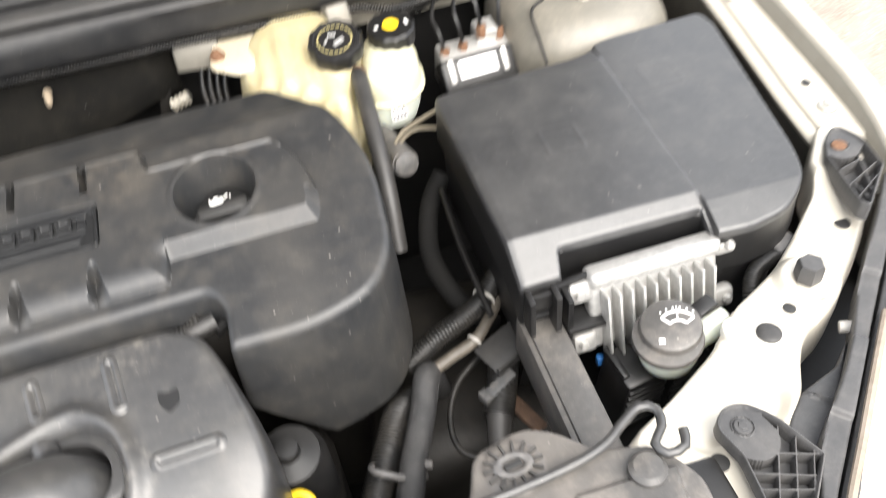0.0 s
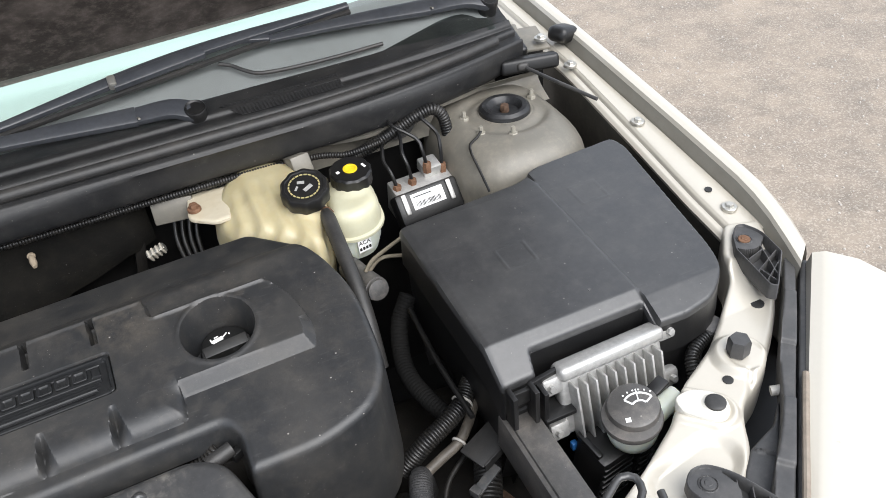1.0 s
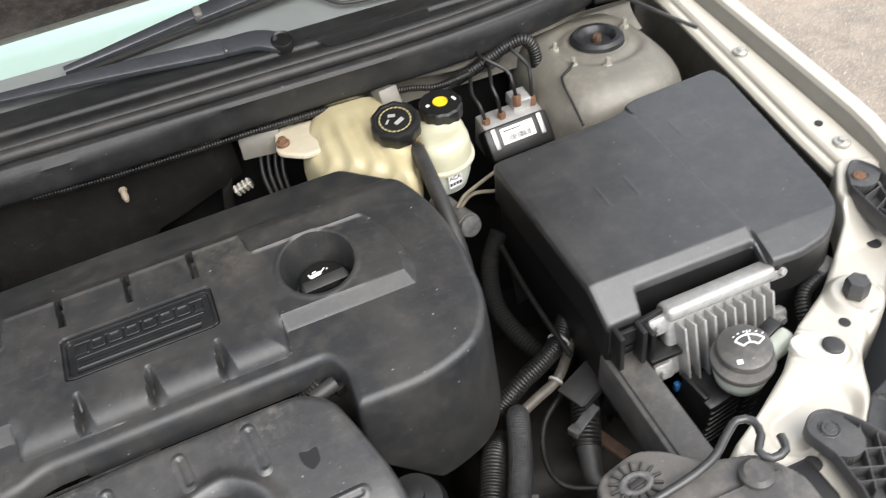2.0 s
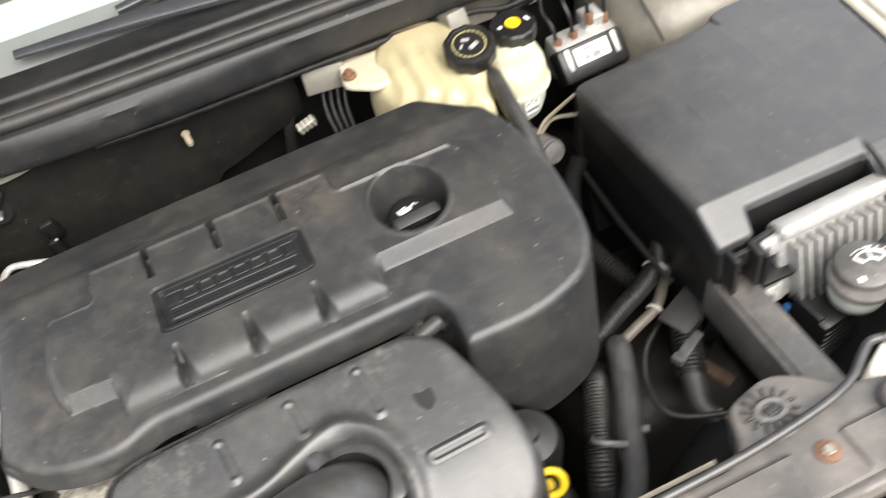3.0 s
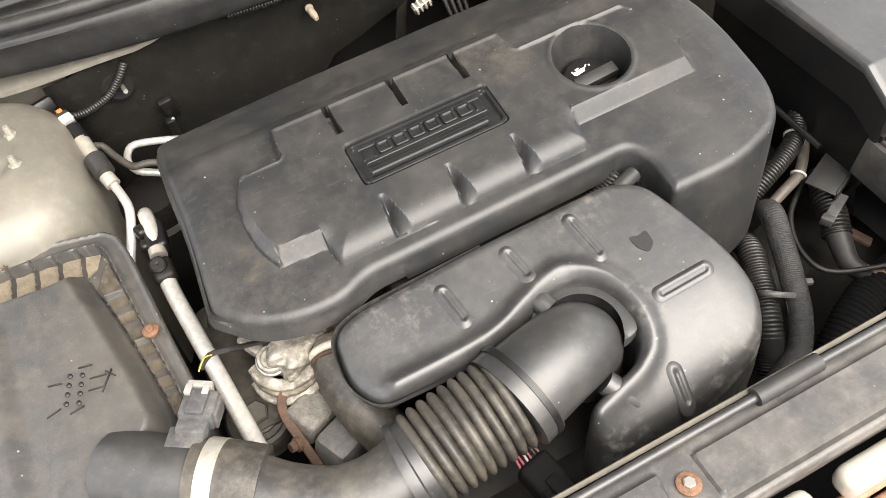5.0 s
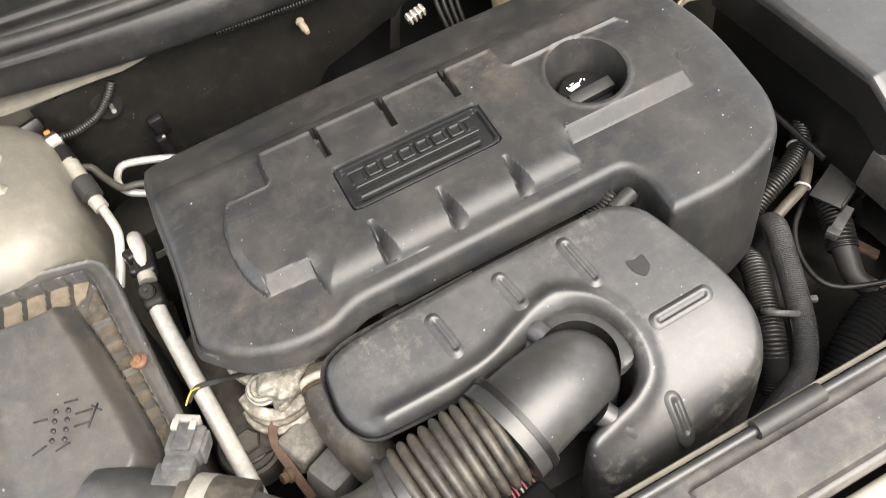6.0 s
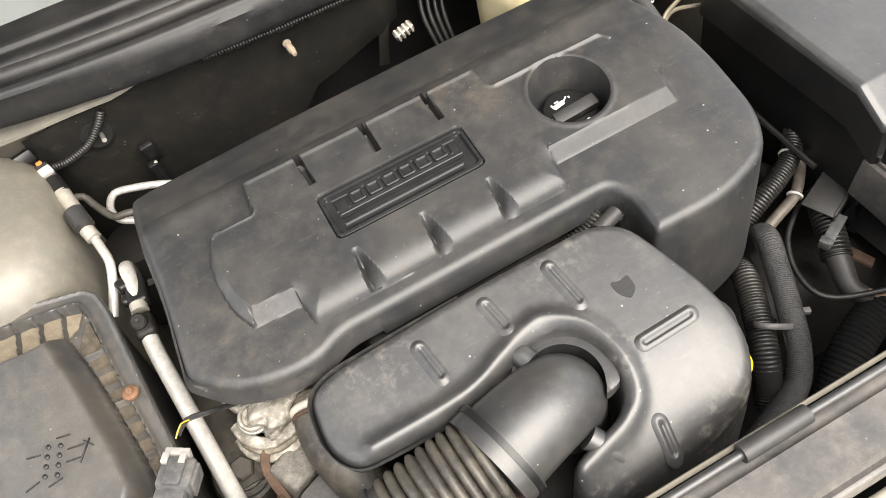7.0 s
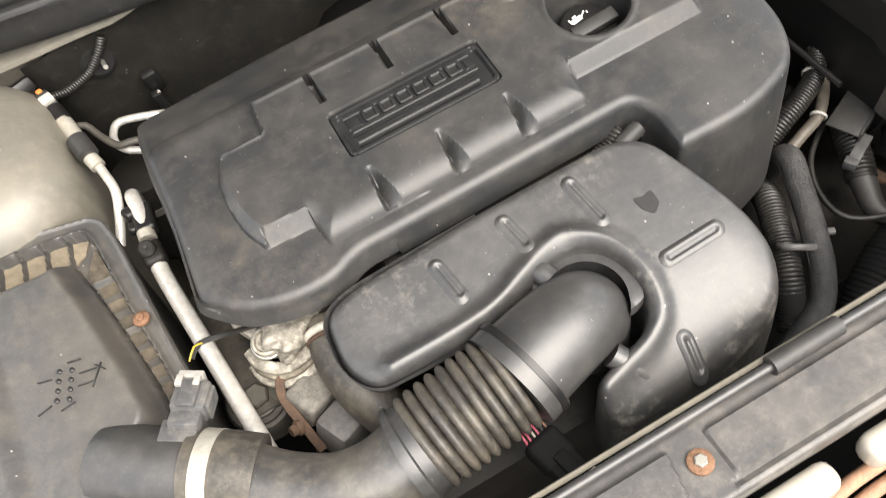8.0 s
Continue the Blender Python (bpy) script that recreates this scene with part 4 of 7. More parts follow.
def resonator():
    r = thing("intake_resonator", (-0.08, 0.2, 0.70), "satin black moulded air intake resonator with short ribs", "air intake")
    out = rounded([(-0.292, 0.285), (-0.297, 0.235), (-0.280, 0.205), (-0.225, 0.203), (-0.168, 0.204), (-0.130, 0.214), (-0.100, 0.223), (-0.068, 0.225), (-0.045, 0.210), (-0.036, 0.178), (-0.041, 0.150), (-0.058, 0.135), (-0.088, 0.129), (-0.116, 0.122),
                   (-0.118, 0.098), (-0.105, 0.083), (-0.04, 0.087), (0.03, 0.092), (0.068, 0.104), (0.088, 0.14), (0.082, 0.19), (0.066, 0.235), (0.05, 0.278), (0.02, 0.296), (-0.12, 0.298), (-0.26, 0.294)],
                  [0.02, 0.02, 0.016, 0.02, 0.02, 0.015, 0.015, 0.015, 0.02, 0.02, 0.015, 0.01, 0.01, 0.01, 0.01, 0.012, 0.03, 0.03, 0.03, 0.03, 0.03, 0.03, 0.02, 0.02, 0.03, 0.015], 4)
    arc = spline([(-0.26, 0.212), (-0.165, 0.213), (-0.121, 0.226), (-0.095, 0.235), (-0.069, 0.236), (-0.040, 0.213), (-0.028, 0.175), (-0.033, 0.142), (-0.053, 0.127), (-0.082, 0.119), (-0.11, 0.113)], 0.004)
    ribs = (((-0.178, 0.237), (-0.183, 0.270)), ((-0.1045, 0.2465), (-0.110, 0.275)), ((-0.033, 0.233), (-0.039, 0.2755)), ((-0.005, 0.1735), (0.047, 0.1745)), ((-0.0305, 0.0900), (-0.0288, 0.1140)))

    def h(x, y):
        z = reson_z(x, y)
        d = np.min([sd_bar(x, y, a, b, 0.0) for a, b in zip(arc, arc[1:])], 0)
        z = z + 0.0060 * np.exp(-(d / 0.0085) ** 2)
        return z

    def rib(a, b):
        """A raised bar with a groove along it, lying on the shell from a to b."""
        ex, ey = b[0] - a[0], b[1] - a[1]
        n = math.hypot(ex, ey)
        ex, ey = ex / n, ey / n
        cap = [(0.0085 * math.sin(t), -0.0085 * math.cos(t)) for t in np.linspace(0, math.pi, 9)]
        outline = [(n + p, q) for p, q in cap] + [(-p, -q) for p, q in cap]

        def bar(u, v):
            s = sd_bar(u, v, (0, 0), (n, 0), 0.0)
            g = sd_bar(u, v + 0.0012, (0.002, 0), (n - 0.002, 0), 0.0)
            return 0.0032 * np.clip((0.0085 - s) / 0.005, 0, 1) ** 0.8 - 0.0030 * np.exp(-(g / 0.0028) ** 2) - 0.0004
        v, f = plate(outline, bar, 0.00085, 0.0, ((0.0, -0.003),))
        wx, wy = np.array([a[0] + p[0] * ex - p[1] * ey for p in v]), np.array([a[1] + p[0] * ey + p[1] * ex for p in v])
        return list(zip(wx, wy, h(wx, wy) + np.array([p[2] for p in v]))), f

    def low(x, y):
        return np.where(x < -0.125, 0.836 + 0.25 * (y - 0.205), np.interp(y, [0.08, 0.13, 0.2, 0.3], [0.70, 0.70, 0.79, 0.82]))
    shell = part("shell", plate(out, h, 0.0016, 0.010, ((0.001, -0.006), (0.003, lambda x, y: low(x, y) * 0.5 + 0.5 * reson_z(x, y)), (0.004, low))), RESON, r, sharp=40)
    for a, b in ribs:
        part("rib", rib(a, b), SATIN, shell, "raised stiffening rib", sharp=60)
    # swan neck that leaves the mouth towards the hose
    pts = [(-0.084, 0.182, 0.770), (-0.085, 0.182, 0.798), (-0.091, 0.179, 0.820), (-0.108, 0.173, 0.832), (-0.138, 0.166, 0.832), (-0.168, 0.160, 0.826)]
    part("neck", tube(pts, lambda t: lerp(0.0385, 0.0455, t), 48, 0.003), SATIN, r, "satin black intake elbow")
    def collar(u, v):
        """Flat ring between the elbow and the shell's rolled edge, open towards the hose."""
        a = lerp(2.5, -0.85, u)
        q = lerp((0.036, 0.0460, 0.0485, 0.0485)[int(round(3 * v))], 0.038, max(0, u - 0.9) / 0.1)
        return -0.083 + q * math.cos(a), 0.182 + q * math.sin(a), 0.841 + 0.12 * q * math.sin(a) - (0.012 if v > 0.9 else 0.001 * (v > 0.6))
    part("neck_flange", sheet(40, 3, collar), SATIN, r, "flat ring round the elbow")
    part("shelf", rbox((0.052, 0.014, 0.004), pose(-0.158, 0.197, 0.834, 8, 0, -14), 0.001), SATIN, r)
    for a, b in (((-0.109, 0.236), (-0.100, 0.212)), ((-0.072, 0.112), (-0.090, 0.136))):
        z = float(reson_z(np.array(b[0]), np.array(b[1]))) - 0.010
        low_end = min(z, float(reson_z(np.array(a[0]), np.array(a[1]))) - 0.015)
        part("lug", tube([(*a, low_end), ((a[0] + b[0]) / 2, (a[1] + b[1]) / 2, (low_end + z) / 2 + 0.003), (*b, z + 0.001)], 0.0118, 20, 0.002), SATIN, r, "round moulded fixing lug")
    stain = rounded([(0.002, 0.222), (0.010, 0.212), (0.020, 0.219), (0.020, 0.234), (0.010, 0.231), (0.001, 0.235)], 0.004, 3)
    part("oil_stain", plate(stain, lambda x, y: reson_z(x, y) + 0.0007, 0.002, 0.0, ((0.0, -0.001),)), DEEP, r, "dark oil stain")


resonator()


CLAMP = material("dull_tin_clamp", (0.42, 0.40, 0.35), 0.45, metal=0.4, dust=0.5, dust_color=(0.34, 0.3, 0.24), dust_scale=40)


DUSTYPIPE = material("dusty_smooth_rubber", (0.036, 0.035, 0.034), 0.38, spec=0.8, dust=0.6, dust_color=(0.14, 0.125, 0.10), dust_scale=20, speck=0.7)


def intake_hose():
    h = thing("intake_hose", (-0.3, 0.18, 0.74), "dusty black intake hose with a ribbed bellows and clamps", "air hose")
    part("cuff", tube([(-0.158, 0.163, 0.827), (-0.178, 0.158, 0.824)], 0.0495, 36, 0.004), SATIN, h, "smooth rubber cuff")
    part("band", tube([(-0.160, 0.1625, 0.8268), (-0.166, 0.161, 0.826)], 0.0508, 36, 0.003), DEEP, h)
    part("bellows", tube([(-0.174, 0.1590, 0.825), (-0.20, 0.158, 0.821), (-0.235, 0.156, 0.816), (-0.268, 0.153, 0.811)], lambda t: lerp(0.0415, 0.0405, t), 48, 0.0025, rib=0.0050, pitch=0.0107), HOSE, h, "ribbed rubber bellows")
    part("collar", tube([(-0.263, 0.1533, 0.8115), (-0.272, 0.1525, 0.810), (-0.281, 0.152, 0.8088), (-0.284, 0.152, 0.8083)], lambda t: 0.0425 + 0.0028 * (t > 0.72), 40, 0.0015), SATIN, h, "lipped rubber collar")
    part("pipe", tube([(-0.276, 0.152, 0.808), (-0.300, 0.150, 0.804), (-0.325, 0.152, 0.801), (-0.353, 0.161, 0.799), (-0.387, 0.183, 0.80), (-0.415, 0.208, 0.803), (-0.436, 0.226, 0.807)], lambda t: 0.0365 - 0.003 * math.sin(math.pi * t), 36, 0.005), DUSTYPIPE, h, "smooth curved pipe")
    part("end_cuff", tube([(-0.403, 0.205, 0.802), (-0.428, 0.222, 0.808), (-0.452, 0.237, 0.8095)], 0.0385, 36, 0.004), HOSE, h, "dusty rubber end cuff")
    part("clamp", tube([(-0.431, 0.2235, 0.808), (-0.444, 0.232, 0.8095)], 0.0396, 36, 0.003), CLAMP, h, "pale metal hose clamp")
    part("sensor_tube", tube([(-0.445, 0.233, 0.8095), (-0.47, 0.25, 0.811), (-0.495, 0.268, 0.811), (-0.515, 0.282, 0.806)], lambda t: lerp(0.035, 0.040, t), 32, 0.005), SATIN, h, "black air flow sensor housing")
    # air flow sensor and plug
    q = pose(-0.4455, 0.263, 0.836, -10, 8, -30) @ Matrix.Scale(0.88, 4)
    s = part("flow_sensor", join(moved(rbox((0.038, 0.026, 0.014), bevel=0.003), q), moved(rbox((0.032, 0.022, 0.016), bevel=0.004), q @ pose(0.004, 0.012, 0.006))), GREYPLUG, h, "dark grey flow sensor")
    part("plug", join(moved(rbox((0.036, 0.034, 0.026), bevel=0.004), q @ pose(0.006, 0.034, 0.008)), moved(rbox((0.018, 0.030, 0.006), bevel=0.0015), q @ pose(0.006, 0.032, 0.023)), moved(rbox((0.004, 0.026, 0.022), bevel=0.001), q @ pose(0.025, 0.034, 0.006))), GREYPLUG, s, "grey plug")
    part("lock_clip", join(moved(rbox((0.026, 0.009, 0.020), bevel=0.0015), q @ pose(0.002, 0.056, 0.013)), *[moved(rbox((0.007, 0.012, 0.006), bevel=0.001), q @ pose(0.002 + dx, 0.046, 0.024)) for dx in (-0.009, 0.009)]), LOCKGREY, s, "pale grey locking clip")
    part("lead", tube([(-0.412, 0.322, 0.845), (-0.40, 0.333, 0.845), (-0.375, 0.335, 0.835), (-0.345, 0.345, 0.81), (-0.33, 0.352, 0.79)], 0.0027, 8), LOOM, s, "taped black lead")
    part("wire", tube([(-0.414, 0.318, 0.848), (-0.405, 0.327, 0.852), (-0.398, 0.331, 0.846)], 0.0008, 6), material("faded_yellow_wire", (0.42, 0.3, 0.03), 0.5), s, "thin yellow wire")


intake_hose()


def rusty_screw(at, r, parent, name, head):
    """A flat washer-headed screw: rusty flange and worn hexagon head."""
    w = part(name, lathe([(r, -0.002), (r, 0.0006), (r * 0.85, 0.0016), (r * 0.4, 0.0018)], 20, pose(*at)), RUST, parent, "rusty washer-headed screw")
    part("head", lathe([(r * 0.52, 0.0012), (r * 0.52, 0.0036), (r * 0.42, 0.0044), (r * 0.1, 0.0044)], 6, pose(*at)), head, w, "worn hexagon head")


DARKDUST = material("dark_road_dust", (0.06, 0.052, 0.042), 0.95, bump=0.8, bump_scale=200, dust=0.8, dust_color=(0.15, 0.125, 0.092), dust_scale=28, spec=0.1)
TANDUST = material("tan_road_dust", (0.17, 0.143, 0.105), 0.95, bump=0.8, bump_scale=200, dust=0.6, dust_color=(0.10, 0.085, 0.065), dust_scale=70, spec=0.1)


def air_box():
    a = thing("air_filter_box", (-0.58, 0.38, 0.55), "dusty black air filter box with a ribbed flange", "air filter box")
    out = rounded([(-0.457, 0.551), (-0.446, 0.540), (-0.440, 0.511), (-0.433, 0.416), (-0.426, 0.335), (-0.424, 0.29), (-0.50, 0.20), (-0.74, 0.20), (-0.74, 0.590), (-0.577, 0.571), (-0.505, 0.559)], [0.006, 0.006, 0.01, 0.02, 0.02, 0.02, 0.03, 0.02, 0.02, 0.02, 0.01], 4)
    inner = rounded([(-0.467, 0.537), (-0.461, 0.520), (-0.452, 0.43), (-0.442, 0.350), (-0.437, 0.30), (-0.52, 0.205), (-0.73, 0.205), (-0.73, 0.562), (-0.581, 0.546), (-0.49, 0.540)], 0.006, 3)
    lid = rounded([(-0.490, 0.508), (-0.485, 0.488), (-0.471, 0.428), (-0.458, 0.351), (-0.452, 0.30), (-0.535, 0.215), (-0.73, 0.215), (-0.73, 0.515), (-0.587, 0.505), (-0.517, 0.503)], [0.008, 0.02, 0.03, 0.02, 0.02, 0.03, 0.02, 0.02, 0.03, 0.02], 4)
    fl = lambda x, y: 0.818 + 0.15 * (y - 0.42) - 0.06 * (x + 0.443)

    def h(x, y):
        o, n, d = sd_poly(x, y, out), sd_poly(x, y, inner), sd_poly(x, y, lid)
        z = fl(x, y) + 0.004 + 0.002 * ease(-(o + 0.006), 0.004)
        z = z - 0.013 * ease(np.maximum(n + 0.001, -d - 0.002), 0.002)
        web = np.zeros_like(x)
        for i in range(7):                                       # webs across the moat between rim and lid
            web = np.maximum(web, np.exp(-((y - 0.345 - 0.0215 * i) / 0.0017) ** 2) * (x > -0.485))
            web = np.maximum(web, np.exp(-((x + 0.490 + 0.024 * i - 0.15 * (y - 0.52)) / 0.0017) ** 2) * (y > 0.495))
        z = z + 0.011 * web * (d > 0.0012) * (n < -0.001)
        z = z + 0.003 * np.exp(-(n / 0.0025) ** 2)
        return z + 0.026 * ease(d, 0.020) + 0.006 * ease(sd_poly(x, y, rounded([(-0.72, 0.24), (-0.575, 0.24), (-0.565, 0.47), (-0.72, 0.49)], 0.02)), 0.02)
    part("lid", plate(out, h, 0.0015, 0.003, ((0.0, -0.012), (-0.004, -0.03), (-0.01, -0.26))), AIRBOX, a, sharp=40)
    for strip, soil in zip(([(-0.60, 0.508), (-0.492, 0.508), (-0.478, 0.516), (-0.469, 0.532), (-0.49, 0.537), (-0.60, 0.545)], [(-0.483, 0.492), (-0.466, 0.520), (-0.454, 0.43), (-0.444, 0.350), (-0.440, 0.31), (-0.450, 0.31), (-0.457, 0.352), (-0.470, 0.43)]), (TANDUST, DARKDUST)):
        part("dust_deposit", plate(rounded(strip, 0.002, 2), lambda x, y: fl(x, y) - 0.0062 + 0.0007 * np.sin(260 * x) * np.sin(310 * y + 90 * x), 0.003, 0.0, ((0.0, -0.002),)), soil, a, "road dust lying in the moulded cells")
    for p in ((-0.561, 0.556, 0.8545), (-0.4465, 0.408, 0.8285)):
        rusty_screw((p[0], p[1], p[2] - 0.003), 0.0085, a, "lid_screw", RUST)
    # arrow and filter mark moulded in the lid, as plain bars
    m = facing((-0.5205, 0.3535, 0.8535), (0.06, -0.15, 1), -20)
    mark = [((0.013, 0.0014), (-0.019, 0.008, 8)), ((0.013, 0.0014), (0.006, 0.024, 10)), ((0.014, 0.0014), (-0.016, -0.020, 35)), ((0.014, 0.0014), (0.004, -0.019, 30)),
            ((0.016, 0.0014), (0.019, 0.0125, 12)), ((0.016, 0.0014), (0.019, 0.0005, 12)), ((0.024, 0.0016), (0.0275, 0.0075, 75)), ((0.012, 0.0014), (0.030, 0.0145, 150))]
    for (sx, sy), (px, py, rz) in mark:
        part("moulded_bar", moved(rbox((sx, sy, 0.0022), bevel=0.0006), m @ pose(px, py, 0, 0, 0, rz)), DEEP, a, "moulded bar")
    for i in range(4):
        for s in (-1, 1):
            part("moulded_dot", moved(lathe([(0.0024, -0.001), (0.0024, 0.0008), (0.0015, 0.0014)], 10), m @ pose(0.0055 * s - 0.001, 0.0155 - 0.0092 * i, 0)), DEEP, a, "moulded dot")


air_box()


def fuse_box():
    f = thing("fuse_box", (0.52, 0.4, 0.55), "large black plastic fuse box with a stepped lid", "fuse box")
    out = rounded([(0.340, 0.522), (0.53, 0.537), (0.560, 0.556), (0.70, 0.566), (0.706, 0.54), (0.672, 0.30), (0.660, 0.262), (0.628, 0.236), (0.585, 0.229), (0.545, 0.231), (0.546, 0.262), (0.393, 0.262), (0.387, 0.237), (0.345, 0.236)],
                  [0.006, 0.02, 0.02, 0.010, 0.02, 0.02, 0.02, 0.015, 0.006, 0.002, 0.003, 0.004, 0.003, 0.005], 4)

    def h(x, y):
        z = 0.903 + 0.055 * (y - 0.524)
        z = z - 0.0028 * np.clip((x - 0.547) / 0.003, 0, 1)
        z = z - 0.55 * np.maximum(0, 0.279 - y) * (x < 0.549)
        z = z - 0.35 * np.maximum(0, 0.265 - y) * (x >= 0.549)
        z = z - 0.25 * np.maximum(0, 0.352 - x) - 0.2 * np.maximum(0, y - 0.515) * (x < 0.55)
        for cx, cy in ((0.60, 0.47), (0.45, 0.40)):
            q = np.maximum(np.abs(x - cx), np.abs(y - cy))
            z = z + 0.0004 * (np.abs(q - 0.02) < 0.0012)
        return z
    def set_down(geo):
        """The box sits a little lower and further back than it is drawn above."""
        return [(p[0] + 0.0045 + 0.0136 * (p[0] - 0.34), p[1] + 0.010, p[2] - 0.010) for p in geo[0]], geo[1]
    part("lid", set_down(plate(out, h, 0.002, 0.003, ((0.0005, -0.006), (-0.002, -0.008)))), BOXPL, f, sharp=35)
    # Same plastic as the lid; the sides' shade is put into the colour.
    part("body", set_down(plate(out, lambda x, y: h(x, y) - 0.0075, 0.006, 0.0, ((0.0002, -0.012), (0.002, -0.047), (-0.004, -0.050), (-0.006, lambda x, y: np.interp(x, [0.34, 0.42, 0.7], [0.735, 0.74, 0.70])), (-0.03, lambda x, y: 0.66 + 0 * x)))), DEEP, f, "box sides, coloured near-black as if in shade", sharp=35)
    part("base_rail", tube([(0.335, 0.50, 0.775), (0.330, 0.40, 0.768), (0.333, 0.30, 0.758)], 0.004, 8), DEEP, f, "black base rail")
    part("latch", join(rbox((0.006, 0.02, 0.05), pose(0.352, 0.228, 0.835), 0.001), rbox((0.006, 0.02, 0.05), pose(0.378, 0.226, 0.835), 0.001), rbox((0.03, 0.006, 0.02), pose(0.365, 0.232, 0.845), 0.001)), DEEP, f, "black latch")
    part("scuff", rbox((0.004, 0.003, 0.0006), pose(0.497, 0.302, 0.8920, 3, 0, 20), 0), CONN, f, "pale scuff mark")


fuse_box()


def control_module():
    e = thing("control_module", (0.49, 0.235, 0.7), "finned cast aluminium engine control module", "control unit")
    m = pose(0.488, 0.236, 0.805, 74, 0, 1)            # plate leaning back against the fuse box
    part("case", moved(rbox((0.142, 0.092, 0.020), bevel=0.006, seg=3), m @ pose(0, 0, -0.004)), ALLOY, e)
    part("top_bar", moved(rbox((0.142, 0.018, 0.026), bevel=0.006, seg=3), m @ pose(0, 0.04, 0.002)), ALLOY, e)
    for i in range(10):
        part("fin", moved(rbox((0.0032, 0.076, 0.022), bevel=0.0012), m @ pose(-0.058 + 0.0128 * i, -0.012, 0.014)), ALLOY, e)
    for sx, sy in ((-0.079, 0.028), (0.079, 0.036), (-0.079, -0.034), (0.077, -0.03)):
        part("ear", join(moved(rbox((0.026, 0.024, 0.016), bevel=0.005), m @ pose(sx, sy, 0)), moved(hexbolt((0, 0, 0), 0.005, 0.005), m @ pose(sx * 1.04, sy, 0.008))), ALLOY, e, "bolted mounting ear")
    part("plug_lever", rbox((0.008, 0.008, 0.012), pose(0.423, 0.212, 0.748), 0.002), BLUE, e, "blue plug lever")
    for px, py, pz, w in ((0.452, 0.195, 0.715, 0.055), (0.505, 0.21, 0.70, 0.03)):
        plug_ = part("plug", rbox((w, 0.05, 0.10), pose(px, py, pz, 8, 0, 10), 0.008), DEEP, e, "black wiring plug")
        for i in range(7):
            part("rib", rbox((w * 0.86, 0.006, 0.004), pose(px + 0.004, py - 0.0275 + 0.0012 * i, pz + 0.034 - 0.012 * i, 8, 0, 10), 0.0012), DEEP, plug_)
        part("lever", rbox((0.008, 0.040, 0.007), pose(px - 0.5 * w + 0.006, py - 0.004, pz + 0.052, 8, 0, 10), 0.002), DEEP, plug_)


control_module()


def washer_filler():
    w = thing("washer_filler", (0.46, 0.16, 0.6), "white washer bottle neck with a black flip cap", "washer bottle")
    n = (-0.12, -0.1, 1)
    k = facing((0.474, 0.174, 0.820), n)
    neck = part("neck", join(lathe([(0.012, -0.058), (0.022, -0.054), (0.0275, -0.046), (0.0300, -0.034), (0.0300, -0.018), (0.028, -0.008)], 28, k), tube([(0.48, 0.17, 0.79), (0.515, 0.18, 0.79), (0.545, 0.185, 0.797)], 0.013, 12)), BOTTLE, w, "translucent white filler neck")
    cap = part("cap", join(lathe([(0.0300, -0.012), (0.0335, -0.009), (0.0345, -0.005), (0.0335, -0.001), (0.020, 0.001)], 40, k @ pose(-0.003, -0.003, 0)), lathe([(0.0300, -0.004), (0.0300, 0.004), (0.0285, 0.0080), (0.026, 0.0095), (0.001, 0.0095)], 40, k @ pose(0.002, 0.002, 0))), SHIELD, w, "grey-black round cap")
    part("cap_tab", moved(rbox((0.024, 0.016, 0.006), bevel=0.002), k @ pose(0.043, 0.014, -0.002, 0, 0, 18)), DEEP, cap)
    arc = [(0.016 * math.cos(a), 0.016 * math.sin(a) - 0.002, 0) for a in np.linspace(0.7, 2.44, 7)]
    arc2 = [(0.008 * math.cos(a), 0.008 * math.sin(a) - 0.002, 0) for a in np.linspace(0.7, 2.44, 5)]
    screenmark = join(tube(arc, 0.0009, 6), tube(arc2, 0.0009, 6), tube([arc[0], arc2[0]], 0.0009, 6), tube([arc[-1], arc2[-1]], 0.0009, 6), *[lathe([(0.0009, 0), (0.0009, 0.0006)], 6, pose(0.021 * math.cos(a), 0.021 * math.sin(a) - 0.004, 0)) for a in np.linspace(0.95, 2.2, 6)],
                      rbox((0.001, 0.012, 0.0008), pose(0, 0.012, 0), 0))
    part("screen_mark", moved(screenmark, k @ pose(0.007, -0.004, 0.0098, 0, 0, -20) @ Matrix.Diagonal((1.25, 1.25, 1, 1))), PRINT, cap, "white screen washer symbol")
    part("book_mark", moved(rbox((0.006, 0.0055, 0.0006), bevel=0), k @ pose(-0.014, -0.012, 0.0095, 0, 0, -20)), PRINT, cap, "small white symbol")


washer_filler()


LUG = material("pale_translucent_plastic", (0.52, 0.47, 0.36), 0.4, vary=0.04, dust=0.4, dust_color=(0.42, 0.34, 0.2), dust_scale=25)


